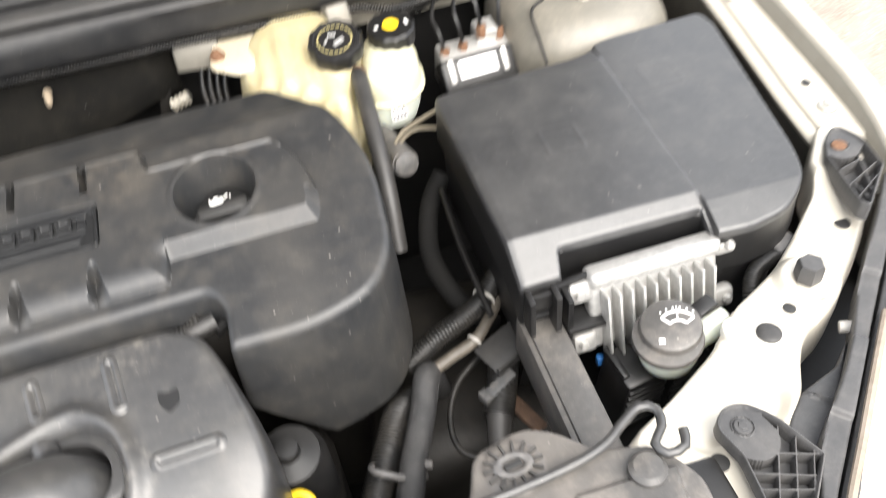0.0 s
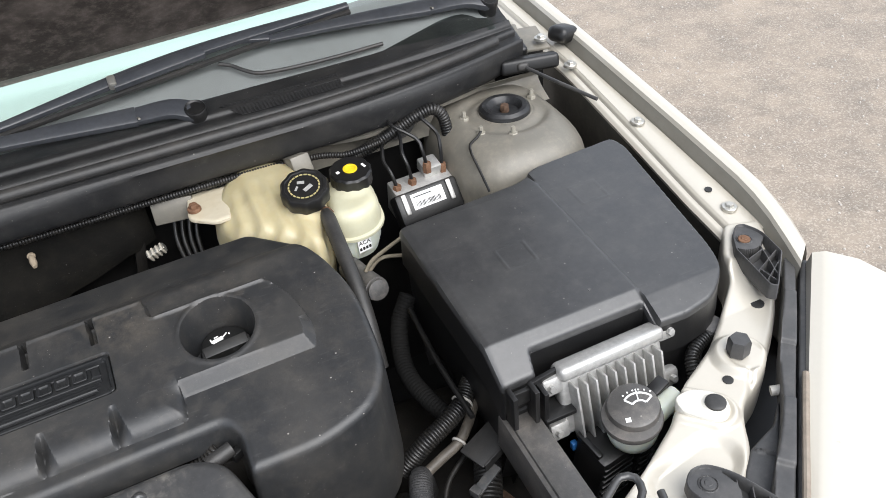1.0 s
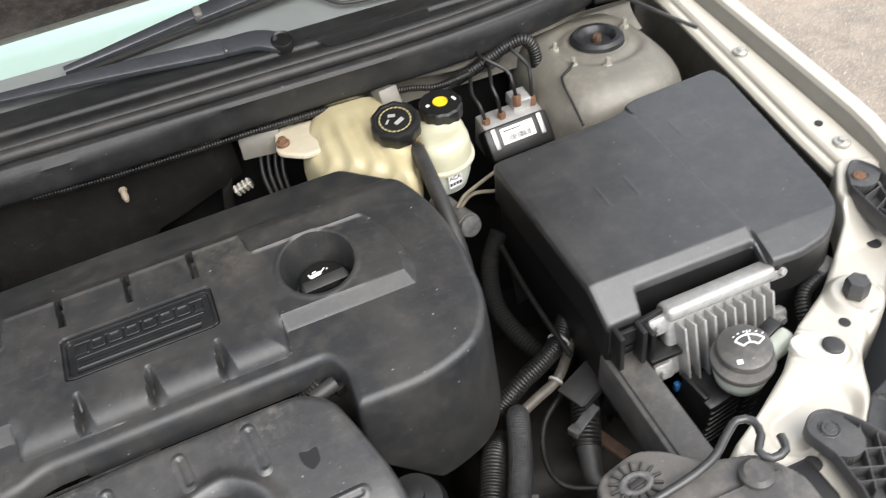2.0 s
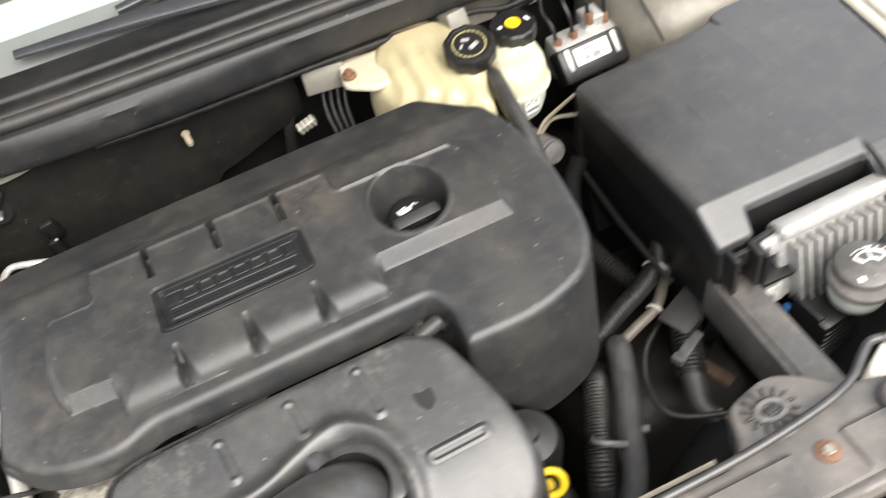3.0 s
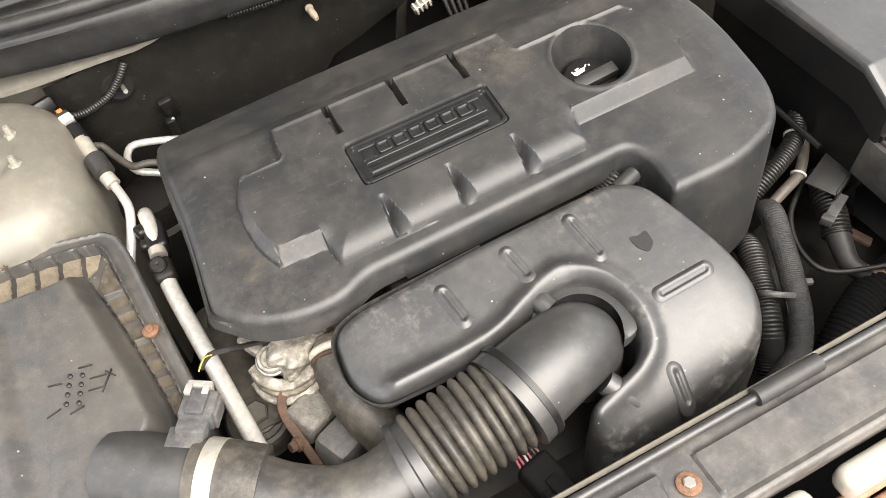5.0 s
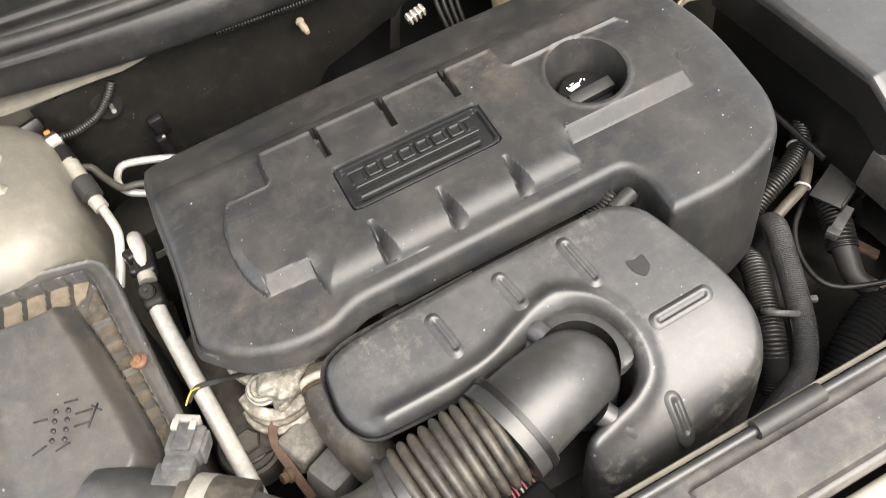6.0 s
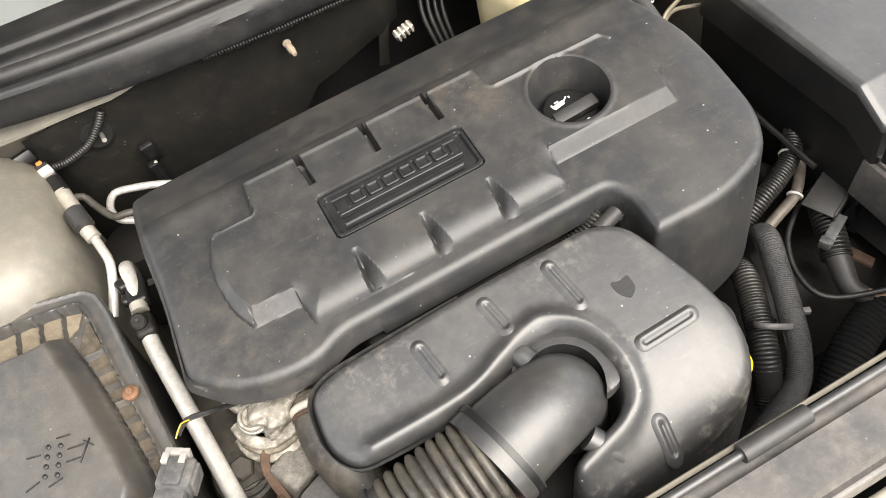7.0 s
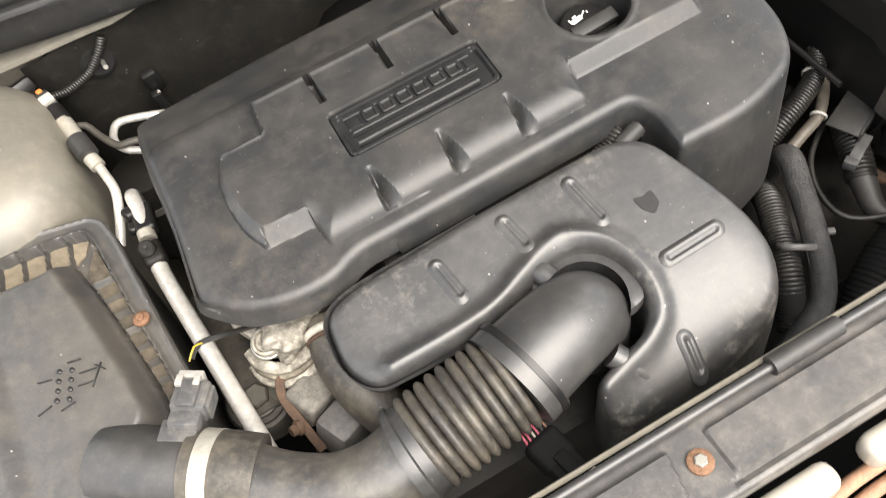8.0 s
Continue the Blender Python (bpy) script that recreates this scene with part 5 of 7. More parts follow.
def coolant_tank():
    c = thing("coolant_tank", (0.2, 0.66, 0.7), "yellowed translucent coolant tank with a black cap", "coolant tank")
    scallop = [(lerp(0.135, 0.235, u) + 0.0028 * math.cos(u * 8 * math.pi), lerp(0.645, 0.565, u) + 0.0034 * math.cos(u * 8 * math.pi)) for u in np.linspace(0.06, 0.94, 33)]
    out = rounded([(0.165, 0.768), (0.140, 0.742), (0.124, 0.70), *scallop, (0.240, 0.560), (0.252, 0.568), (0.255, 0.602), (0.272, 0.628), (0.284, 0.66), (0.278, 0.70), (0.262, 0.745), (0.235, 0.77)], 0.018, 4)

    def h(x, y):
        z = 0.915 - 0.20 * np.maximum(0, 0.68 - y) - 0.42 * np.maximum(0, 0.185 - x)
        z = z - 0.0045 * (0.5 - 0.5 * np.cos((x - 0.135) * 2 * math.pi / 0.025)) * np.clip((0.72 - y) / 0.03, 0, 1) * (x < 0.235)
        return z + 0.006 * ease(np.hypot(x - 0.253, y - 0.638) - 0.035, 0.01)
    part("body", plate(out, h, 0.004, 0.02, ((0.003, -0.02), (0.002, -0.05), (0.0, -0.09), (-0.01, -0.18))), TANK, c, sharp=60)
    part("fixing_lug", plate(rounded([(0.094, 0.702), (0.103, 0.760), (0.122, 0.762), (0.165, 0.752), (0.150, 0.672), (0.128, 0.672)], [0.012, 0.012, 0.008, 0.004, 0.004, 0.008], 4), lambda x, y: 0.896 + 0.05 * (x - 0.10), 0.003, 0.002, ((0.0, -0.004), (-0.002, -0.006))), LUG, c, "pale fixing lug")
    part("fixing_lug", rbox((0.045, 0.04, 0.006), pose(0.286, 0.657, 0.874, -8, 0, 10), 0.003), LUG, c)
    for p in ((0.107, 0.716, 0.900), (0.2905, 0.656, 0.880)):
        part("fixing_bolt", hexbolt(p, 0.0065, 0.008, 0.0098), RUST, c, "rusty fixing bolt")
    k = facing((0.253, 0.638, 0.922), (-0.06, -0.28, 1))
    cap = part("cap", lathe([(0.031, -0.012), (0.0335, -0.008), (0.0335, 0.009), (0.031, 0.013), (0.027, 0.0135), (0.026, 0.012), (0.002, 0.012)], 60, k, lambda a: 1 + 0.028 * math.cos(10 * a)), DEEP, c, "black scalloped pressure cap")
    ringmark = join(*[moved(rbox((0.0045, 0.0022, 0.0005), bevel=0), k @ pose(0.021 * math.cos(a), 0.021 * math.sin(a), 0.0122, 0, 0, math.degrees(a) + 90)) for a in np.linspace(0, 2 * math.pi, 22, endpoint=False)])
    part("cap_marks", ringmark, material("faded_yellow_print", (0.32, 0.28, 0.13), 0.5), cap, "ring of faded unreadable print")
    part("cap_symbol", join(moved(rbox((0.014, 0.006, 0.0005), bevel=0), k @ pose(0.004, -0.005, 0.0122, 0, 0, 25)), moved(rbox((0.010, 0.005, 0.0005), bevel=0), k @ pose(-0.002, 0.008, 0.0122, 0, 0, -20)), moved(rbox((0.008, 0.003, 0.0005), bevel=0), k @ pose(-0.011, 0.0, 0.0122, 0, 0, 50))), GREYP, cap, "grey warning symbol")
    # hose from the tank past the engine cover
    h = thing("coolant_hose", (0.28, 0.55, 0.75), "thick black rubber coolant hose", "hose")
    part("hose", tube([(0.270, 0.630, 0.884), (0.271, 0.612, 0.888), (0.270, 0.587, 0.882), (0.268, 0.545, 0.870), (0.267, 0.50, 0.85), (0.264, 0.457, 0.82), (0.260, 0.42, 0.77)], 0.0105, 14), RUBBER, h)
    part("spring_clip", tube([(0.270, 0.626, 0.885), (0.2715, 0.616, 0.885)], 0.0122, 14), RUST, h, "rusty spring clip")


coolant_tank()


POT = material("milky_cream_plastic", (0.50, 0.49, 0.36), 0.34, vary=0.03, dust=0.4, dust_color=(0.50, 0.45, 0.27), dust_scale=20)


def brake_reservoir():
    b = thing("brake_fluid_reservoir", (0.33, 0.63, 0.7), "cream brake fluid reservoir with a black and yellow cap", "brake reservoir")
    out = rounded([(0.274, 0.605), (0.300, 0.590), (0.330, 0.596), (0.350, 0.618), (0.356, 0.665), (0.345, 0.70), (0.288, 0.70)], 0.02, 4)
    up = part("upper_body", plate(out, lambda x, y: 0.893 + 0.01 * ease(np.hypot(x - 0.322, y - 0.66) - 0.035, 0.03), 0.003, 0.016, ((0.001, -0.010), (0.001, -0.022), (0.005, -0.024), (0.005, -0.028), (-0.002, -0.029))), POT, b)
    part("lower_body", plate(rounded([(0.277, 0.608), (0.300, 0.594), (0.329, 0.599), (0.347, 0.620), (0.353, 0.66), (0.342, 0.695), (0.29, 0.695)], 0.02, 4), lambda x, y: 0.856 + 0 * x, 0.005, 0.004, ((0.0, -0.01), (0.0, -0.026), (-0.006, -0.044), (-0.02, -0.050))), BOTTLE, b, "milky lower half")
    part("neck", lathe([(0.024, -0.02), (0.024, 0.02)], 28, pose(0.328, 0.668, 0.885)), POT, b)
    k = facing((0.328, 0.668, 0.908), (0.0, -0.12, 1))
    cap = part("cap", lathe([(0.029, -0.014), (0.0305, -0.008), (0.0305, 0.007), (0.028, 0.010), (0.002, 0.010)], 60, k, lambda a: 1 + 0.025 * math.cos(12 * a)), DEEP, b, "black screw cap")
    part("cap_mark", join(moved(lathe([(0.0105, 0), (0.0105, 0.001), (0.0075, 0.0012), (0.007, 0.0004), (0.002, 0.0004)], 28), k @ pose(0, 0, 0.010))), YELLOW, cap, "yellow round brake symbol")
    for w, h_, px in ((0.0035, 0.009, 0.02), (0.005, 0.005, -0.019)):
        part("cap_print", moved(rbox((w, h_, 0.0005), bevel=0), k @ pose(px, -0.001, 0.0103, 0, 0, 15)), PRINT, cap, "white print as a plain bar")
    m = Matrix.Translation((0.311, 0.5915, 0.838)) @ pose(0, 0, 0, 86, 0, 10)
    lab = part("label", moved(rbox((0.021, 0.022, 0.0008), bevel=0), m), WHITE, b, "white sticker with black print")
    txt = bpy.data.curves.new("ACA", "FONT")
    txt.body, txt.size, txt.align_x, txt.extrude = "ACA", 0.0092, "CENTER", 0.0002
    holder = bpy.data.objects.new("letters", txt)
    me = bpy.data.meshes.new_from_object(holder)
    part("sticker_letters", moved(([v.co for v in me.vertices], [tuple(p.vertices) for p in me.polygons]), m @ pose(0, 0.001, 0.0008)), INK, lab, "the black letters ACA")
    bpy.data.objects.remove(holder)
    part("sticker_bars", join(*[moved(rbox((0.0035, 0.0045, 0.0004), bevel=0), m @ pose(-0.0075 + 0.005 * i, -0.0055, 0.0007)) for i in range(4)]), INK, lab, "unreadable print as plain bars")


brake_reservoir()


def abs_unit():
    a = thing("brake_control_unit", (0.44, 0.69, 0.7), "brake control unit with bent steel lines and a label", "brake unit")
    part("valve_block", join(rbox((0.098, 0.036, 0.056), pose(0.4385, 0.6925, 0.822, 12, 0, 3), 0.003), rbox((0.030, 0.030, 0.020), pose(0.4610, 0.701, 0.858, 12, 0, 3), 0.003)), ALLOY, a, "cast aluminium valve block")
    part("case", rbox((0.106, 0.034, 0.050), pose(0.4375, 0.662, 0.8215, -38, 0, 4), 0.006), DEEP, a, "black electronics case")
    m = pose(0.4365, 0.6525, 0.8375, 52, 0, 4)
    lab = part("label", moved(rbox((0.054, 0.024, 0.0008), bevel=0), m), WHITE, a, "white barcode label")
    rng = random.Random(2)
    part("barcode", join(*[moved(rbox((rng.choice((0.0008, 0.0014)), 0.008, 0.0004), bevel=0), m @ pose(-0.021 + 0.0022 * i, -0.005, 0.0007)) for i in range(19)], moved(rbox((0.03, 0.0018, 0.0004), bevel=0), m @ pose(-0.008, 0.007, 0.0007))), INK, lab, "black bars")
    for sx in (-0.038, 0.038):
        part("clip", moved(rbox((0.008, 0.032, 0.004), bevel=0.002), m @ pose(sx, 0, 0.001)), ALLOY, a)
    tops = [((0.399, 0.682), 0.848, (0.392, 0.71, 0.885), (0.40, 0.76, 0.893)), ((0.425, 0.684), 0.850, (0.42, 0.70, 0.895), (0.43, 0.765, 0.905)),
            ((0.453, 0.688), 0.868, (0.447, 0.705, 0.91), (0.42, 0.755, 0.925)), ((0.479, 0.692), 0.856, (0.484, 0.715, 0.905), (0.47, 0.765, 0.92))]
    for (x, y), z, mid, end in tops:
        part("union_nut", lathe([(0.007, -0.01), (0.007, 0.004), (0.006, 0.007), (0.004, 0.007)], 6, pose(x, y, z)), RUST, a, "rusty union nut")
        part("brake_line", tube([(x, y, z), (lerp(x, mid[0], 0.6), lerp(y, mid[1], 0.3), lerp(z, mid[2], 0.7)), mid, (end[0], lerp(mid[1], end[1], 0.5), end[2] + 0.003), end, (end[0] - 0.01, end[1] + 0.02, end[2] - 0.03)], 0.0029, 8), DEEP, a, "black brake line")


abs_unit()


# ---- front panel, brackets, prop rod ----
def shield():
    s = thing("radiator_shield", (-0.05, 0.02, 0.78), "faded black plastic shield along the radiator crossmember", "radiator shield")
    out = rounded([(-0.74, 0.050), (0.215, 0.048), (0.238, 0.060), (0.252, 0.098), (0.300, 0.110), (0.325, 0.098), (0.352, 0.072), (0.402, 0.058), (0.425, 0.02), (0.42, -0.022), (0.2, -0.018), (-0.74, -0.018)], [0.01, 0.006, 0.01, 0.012, 0.016, 0.012, 0.01, 0.012, 0.012, 0.01, 0.01, 0.01], 4)

    def h(x, y):
        z = 0.8385 + 0.02 * (y - 0.02) + 0 * x
        for a, b in ((-0.60, -0.118), (-0.077, 0.262), (0.318, 0.40)):
            z = z + 0.0040 * ease(sd_poly(x, y, rounded([(a, -0.006), (b, -0.006), (b + 0.008, 0.036), (a, 0.036)], 0.004, 3)), 0.0018)
        z = z - 0.0035 * np.exp(-((y + 0.0095) / 0.0014) ** 2) * (np.abs(x + 0.10) > 0.016)
        return z + 0.002 * ease(np.hypot(x - 0.281, y - 0.076) - 0.026, 0.004)
    part("panel", plate(out, h, 0.0022, 0.004, ((0.001, -0.008), (-0.002, -0.02), (-0.004, -0.04))), SHIELD, s)
    for x, y in ((-0.094, 0.016), (0.298, 0.023)):
        rusty_screw((x, y, 0.8405), 0.0105, s, "screw", DULLZINC)
    part("push_clip", lathe([(0.016, -0.004), (0.016, 0.004), (0.012, 0.008), (0.003, 0.009)], 20, pose(0.382, 0.037, 0.843)), SHIELD, s, "round plastic push clip")
    for i in range(14):
        a = 2 * math.pi * i / 14
        part("mount_rib", rbox((0.010, 0.0025, 0.004), facing((0.281 + 0.021 * math.cos(a), 0.076 + 0.017 * math.sin(a), 0.8435), (0, 0, 1)) @ pose(0, 0, 0, 0, 0, math.degrees(a)), 0.0008), RUBBER, s)
    ring = torus(0.012, 0.004, pose(0.281, 0.076, 0.8425) @ Matrix.Diagonal((1.15, 0.75, 1, 1)))
    part("mount_bush", ring, CONN, s, "worn oval mount bush")
    part("bush_hole", rbox((0.015, 0.006, 0.002), pose(0.281, 0.076, 0.8435, 0, 0, 8), 0.0005), INK, s)


shield()

rod = thing("prop_rod", (0.1, 0.05, 0.845), "black steel bonnet prop rod clipped along the shield", "prop rod")
part("rod", tube([(-0.74, 0.046, 0.845), (-0.3, 0.047, 0.845), (0.0, 0.048, 0.846), (0.2, 0.048, 0.847), (0.30, 0.054, 0.849), (0.352, 0.064, 0.850), (0.380, 0.080, 0.851), (0.398, 0.089, 0.852), (0.411, 0.082, 0.852), (0.408, 0.066, 0.851), (0.396, 0.054, 0.850),
                      (0.402, 0.042, 0.850), (0.418, 0.044, 0.851), (0.423, 0.058, 0.852)], 0.0042, 10), SATIN, rod)
part("edge_seal", ribbon([(-0.74, 0.058, 0.838), (-0.2, 0.058, 0.838), (0.05, 0.058, 0.839), (0.21, 0.058, 0.840)], 0.005, 0.006, 8, 0.03), material("dusty_edge_seal", (0.20, 0.18, 0.14), 0.8, dust=0.7, dust_color=(0.09, 0.08, 0.065), dust_scale=60), bpy.data.objects["radiator_shield"], "dusty seal strip along the edge")
part("rod_clip", tube([(-0.002, 0.048, 0.846), (0.066, 0.048, 0.8465)], 0.0085, 12), RUBBER, rod, "black foam clip sleeve")

cross = thing("front_crossmember", (0.0, -0.04, 0.7), "painted front crossmember with rusty bonnet latch below", "crossmember")
part("beam", rbox((0.50, 0.026, 0.032), pose(-0.250, -0.033, 0.793), 0.010, 3), PAINT, cross, "cream painted beam")
part("beam", rbox((0.34, 0.026, 0.032), pose(0.200, -0.034, 0.793), 0.010, 3), PAINT, cross)
part("support", rbox((1.1, 0.05, 0.05), pose(-0.1, 0.02, 0.795), 0.006), DEEP, cross, "black crossmember core")
LATCH = material("flaking_rusty_steel", (0.34, 0.20, 0.125), 0.8, bump=0.8, bump_scale=250, dust=0.6, dust_color=(0.16, 0.09, 0.055), dust_scale=70)
for a, b, z, r in (((-0.03, -0.048), (0.14, -0.036), 0.752, 0.0065), ((-0.02, -0.062), (0.15, -0.050), 0.746, 0.0060), ((0.0, -0.084), (0.13, -0.068), 0.735, 0.0045)):
    part("latch_bar", tube([(*a, z), (lerp(a[0], b[0], 0.3), lerp(a[1], b[1], 0.3) + 0.004, z + 0.003), (lerp(a[0], b[0], 0.7), lerp(a[1], b[1], 0.7), z + 0.005), (*b, z)], r, 10), LATCH, cross, "flaking rusty latch bar")
part("latch_spring", tube([(0.06 + 0.012 * math.cos(0.9 * k), -0.070 + 0.004 * k, 0.744 + 0.006 * math.sin(0.9 * k)) for k in range(-4, 9)], 0.0022, 8), ZINC, cross, "pale latch spring")
rngc = random.Random(8)
for i in range(9):
    x = -0.09 + 0.024 * i
    part("bracket_tab", rbox((0.014, rngc.uniform(0.012, 0.025), 0.005), pose(x, -0.058 - 0.012 * (i % 3), 0.755, rngc.uniform(-30, 30), rngc.uniform(-30, 30), rngc.uniform(0, 90)), 0.002), IRON, cross)
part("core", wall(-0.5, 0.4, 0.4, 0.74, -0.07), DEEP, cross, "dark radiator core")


def lattice_bracket(head, arm, pts, bars, z, label, screw, drop):
    """A moulded headlamp bracket: a solid arm with a round head and a screw, running out into an open lattice foot."""
    b = thing("headlamp_bracket", (head[0], head[1], z - 0.01), label, "headlamp bracket", "headlamp brackets")
    out = rounded(pts, [0.012] * 4 + [0.003] * (len(pts) - 4), 4)

    def h(x, y):
        d = sd_poly(x, y, out)
        solid = sd_bar(x, y, head, arm, 0.0215)
        rib = np.full_like(x, 1.0)
        for a, c in bars:
            rib = np.minimum(rib, sd_bar(x, y, a, c, 0.0008))
        cell = (solid > 0) * ease(-rib, 0.0009) * ease(d + 0.003, 0.0009)
        zz = z + 0.0032 * ease(-d - 0.0028, 0.0012) - 0.0135 * cell                           # raised border, deep cells between the ribs
        return zz + 0.0016 * ease(np.abs(np.hypot(x - head[0], y - head[1]) - 0.0095) - 0.0006, 0.0006)
    part("moulding", plate(out, h, 0.0008, 0.0012, ((0.0005, -drop),)), BRACK, b)
    part("screw", hexbolt((head[0], head[1], z), 0.0046, 0.003, 0.0080), screw, b, "rusty screw" if screw is RUST else "dull screw")


BRACK = material("grey_black_moulding", (0.045, 0.045, 0.046), 0.5, dust=0.3, dust_color=(0.15, 0.14, 0.13))
lattice_bracket((0.4775, 0.0525), (0.481, 0.040), [(0.4585, 0.064), (0.4715, 0.0745), (0.489, 0.0730), (0.503, 0.0585), (0.5107, 0.0460), (0.526, 0.008), (0.499, -0.023), (0.475, -0.05), (0.452, -0.035), (0.459, -0.0095), (0.4630, 0.028), (0.4560, 0.0545)],
                [((0.505, 0.0437), (0.4706, -0.0155)), ((0.5128, 0.0296), (0.4836, -0.0198)), ((0.5194, 0.0134), (0.4961, -0.024)), ((0.4635, 0.0266), (0.4765, 0.021)), ((0.4765, 0.021), (0.4914, 0.0219)), ((0.4914, 0.0219), (0.522, 0.0105)),
                 ((0.4615, 0.0128), (0.5094, -0.0056)), ((0.4602, -0.0019), (0.5024, -0.0161))], 0.834, "grey-black headlamp bracket with a lattice foot on the painted panel", BRACK, 0.014)
lattice_bracket((0.7425, 0.3165), (0.750, 0.322), [(0.7345, 0.331), (0.7525, 0.3443), (0.7620, 0.3410), (0.7720, 0.318), (0.7650, 0.272), (0.7150, 0.2230), (0.7080, 0.2306), (0.7183, 0.3042)],
                [((0.760, 0.318), (0.7327, 0.245)), ((0.748, 0.2898), (0.7220, 0.2829)), ((0.762, 0.280), (0.7160, 0.2591)), ((0.7641, 0.270), (0.7117, 0.2392)), ((0.7209, 0.2586), (0.7237, 0.2319))],
                0.859, "grey-black headlamp bracket with a rusty screw beside the wing", RUST, 0.022)

lamp = thing("headlamp_housing", (0.66, 0.13, 0.78), "grey-black plastic headlamp housing edge with a weathered seal", "headlamp housing")
edge = [(0.800, 0.300), (0.780, 0.280), (0.736, 0.2326), (0.6595, 0.1538), (0.6235, 0.1087), (0.5912, 0.0753), (0.530, 0.0207), (0.5104, -0.0146), (0.480, -0.05)]
part("rim", plate(rounded(edge + [(0.492, -0.058), (0.5216, -0.0205), (0.580, 0.042), (0.6465, 0.114), (0.719, 0.192), (0.792, 0.273), (0.812, 0.300)], 0.005, 3),
                  lambda x, y: 0.836 + 0.05 * (y - 0.1) - 0.005 * np.clip(np.sin(26 * (x + y)) * 9, 0, 1) + 0.003 * ease(sd_bar(x, y, (0.50, -0.015), (0.79, 0.292), 0.0015), 0.0015), 0.0016, 0.002, ((0.0, -0.03),)), BRACK, lamp)
part("ledge", plate(rounded([(0.628, 0.116), (0.600, 0.092), (0.556, 0.078), (0.531, 0.058), (0.500, 0.020), (0.47, -0.04), (0.52, -0.01), (0.56, 0.035)], 0.006, 3), lambda x, y: 0.812 + 0.05 * (y - 0.06) + 0.005 * ease(sd_bar(x, y, (0.560, 0.073), (0.577, 0.058), 0.002), 0.002), 0.002, 0.003, ((0.0, -0.03),)), BRACK, lamp)
# Grey-black strip laid in for the shaded gap between rim and bumper cover.
part("gap_strip", plate([(0.80, 0.272), (0.806, 0.266), (0.731, 0.183), (0.671, 0.117), (0.618, 0.059), (0.571, 0.008), (0.535, -0.03), (0.50, -0.066), (0.492, -0.062), (0.523, -0.024), (0.581, 0.038), (0.648, 0.110), (0.721, 0.188)], lambda x, y: 0.826 + 0.05 * (y - 0.1), 0.003, 0.002, ((0.0, -0.05),)), BRACK, lamp)
part("seal", tube([(0.664, 0.119, 0.834), (0.609, 0.060, 0.831), (0.561, 0.008, 0.829), (0.530, -0.025, 0.827), (0.498, -0.062, 0.825)], 0.0040, 8), material("weathered_seal", (0.2, 0.165, 0.13), 0.7, dust=0.5), lamp, "brownish weathered seal")
part("guide_pin", tube([(0.629, 0.130, 0.812), (0.640, 0.125, 0.814), (0.652, 0.120, 0.818)], 0.006, 10), LOCK, lamp, "pale plastic guide pin")
# Sheet added below the lamp; its near-black colour stands for shade there.
part("lamp_gap_sheet", sheet(6, 6, lambda u, v: (lerp(0.40, 0.86, u), lerp(-0.10, 0.42, v), 0.62 + 0.01 * math.sin(5 * u + 3 * v))), DEEP, lamp, "near-black sheet added as the shade below the lamp")

stop = thing("bonnet_stop", (0.637, 0.195, 0.828), "black rubber bonnet stop on the painted panel", "bonnet stop")
part("buffer", lathe([(0.0130, 0.0), (0.0136, 0.003), (0.0133, 0.019), (0.0118, 0.0225), (0.003, 0.023)], 6, pose(0.6245, 0.183, 0.829, 0, 0, 12)), BRACK, stop)
# Panel paint made lighter: the light on the seat is put into the colour.
SEAT = material("lit_seat_paint", (0.62, 0.60, 0.54), 0.45, vary=0.03, dust=0.3, dust_color=(0.5, 0.46, 0.38), dust_scale=40)
plug = thing("panel_plug", (0.551, 0.132, 0.822), "black rubber plug set in a raised painted seat", "plug")
part("disc", lathe([(0.0115, 0.0), (0.0115, 0.004), (0.009, 0.0055), (0.002, 0.0055)], 24, pose(0.551, 0.132, 0.8315)), RUBBER, plug)
part("seat", plate(rounded([(0.513, 0.143), (0.518, 0.160), (0.528, 0.163), (0.545, 0.162), (0.562, 0.148), (0.568, 0.132), (0.560, 0.116), (0.545, 0.112), (0.530, 0.122)], 0.009, 4), lambda x, y: 0.8315 + 0.0015 * ease(np.hypot(x - 0.551, y - 0.132) - 0.015, 0.003), 0.0012, 0.002, ((0.0, -0.010),)), SEAT, plug, "raised seat, panel paint lightened as if lit")

bar = thing("support_channel", (0.372, 0.18, 0.72), "dusty black channel between fuse box and front panel", "support bar")
part("channel", join(rbox((0.036, 0.19, 0.012), pose(0.372, 0.165, 0.790, 5, 0, 1), 0.004), rbox((0.01, 0.19, 0.06), pose(0.353, 0.165, 0.762, 5, 0, 1), 0.004)), SHIELD, bar)
part("joint", rbox((0.04, 0.02, 0.02), pose(0.372, 0.252, 0.80, 5, 0, 1), 0.003), DEEP, bar)


# ---- hoses and wiring between engine and fuse box ----
def hose(name, label, pts, r, mat, rib=0.0, pitch=0.006, group="", extra=()):
    h = thing(name, pts[len(pts) // 2], label, "hose" if "hose" in name else "wiring", group)
    part("run", tube(pts, r, 14, 0.008, rib, pitch), mat, h)
    for nm, geo, m_, lb in extra:
        part(nm, geo, m_, h, lb)
    return h


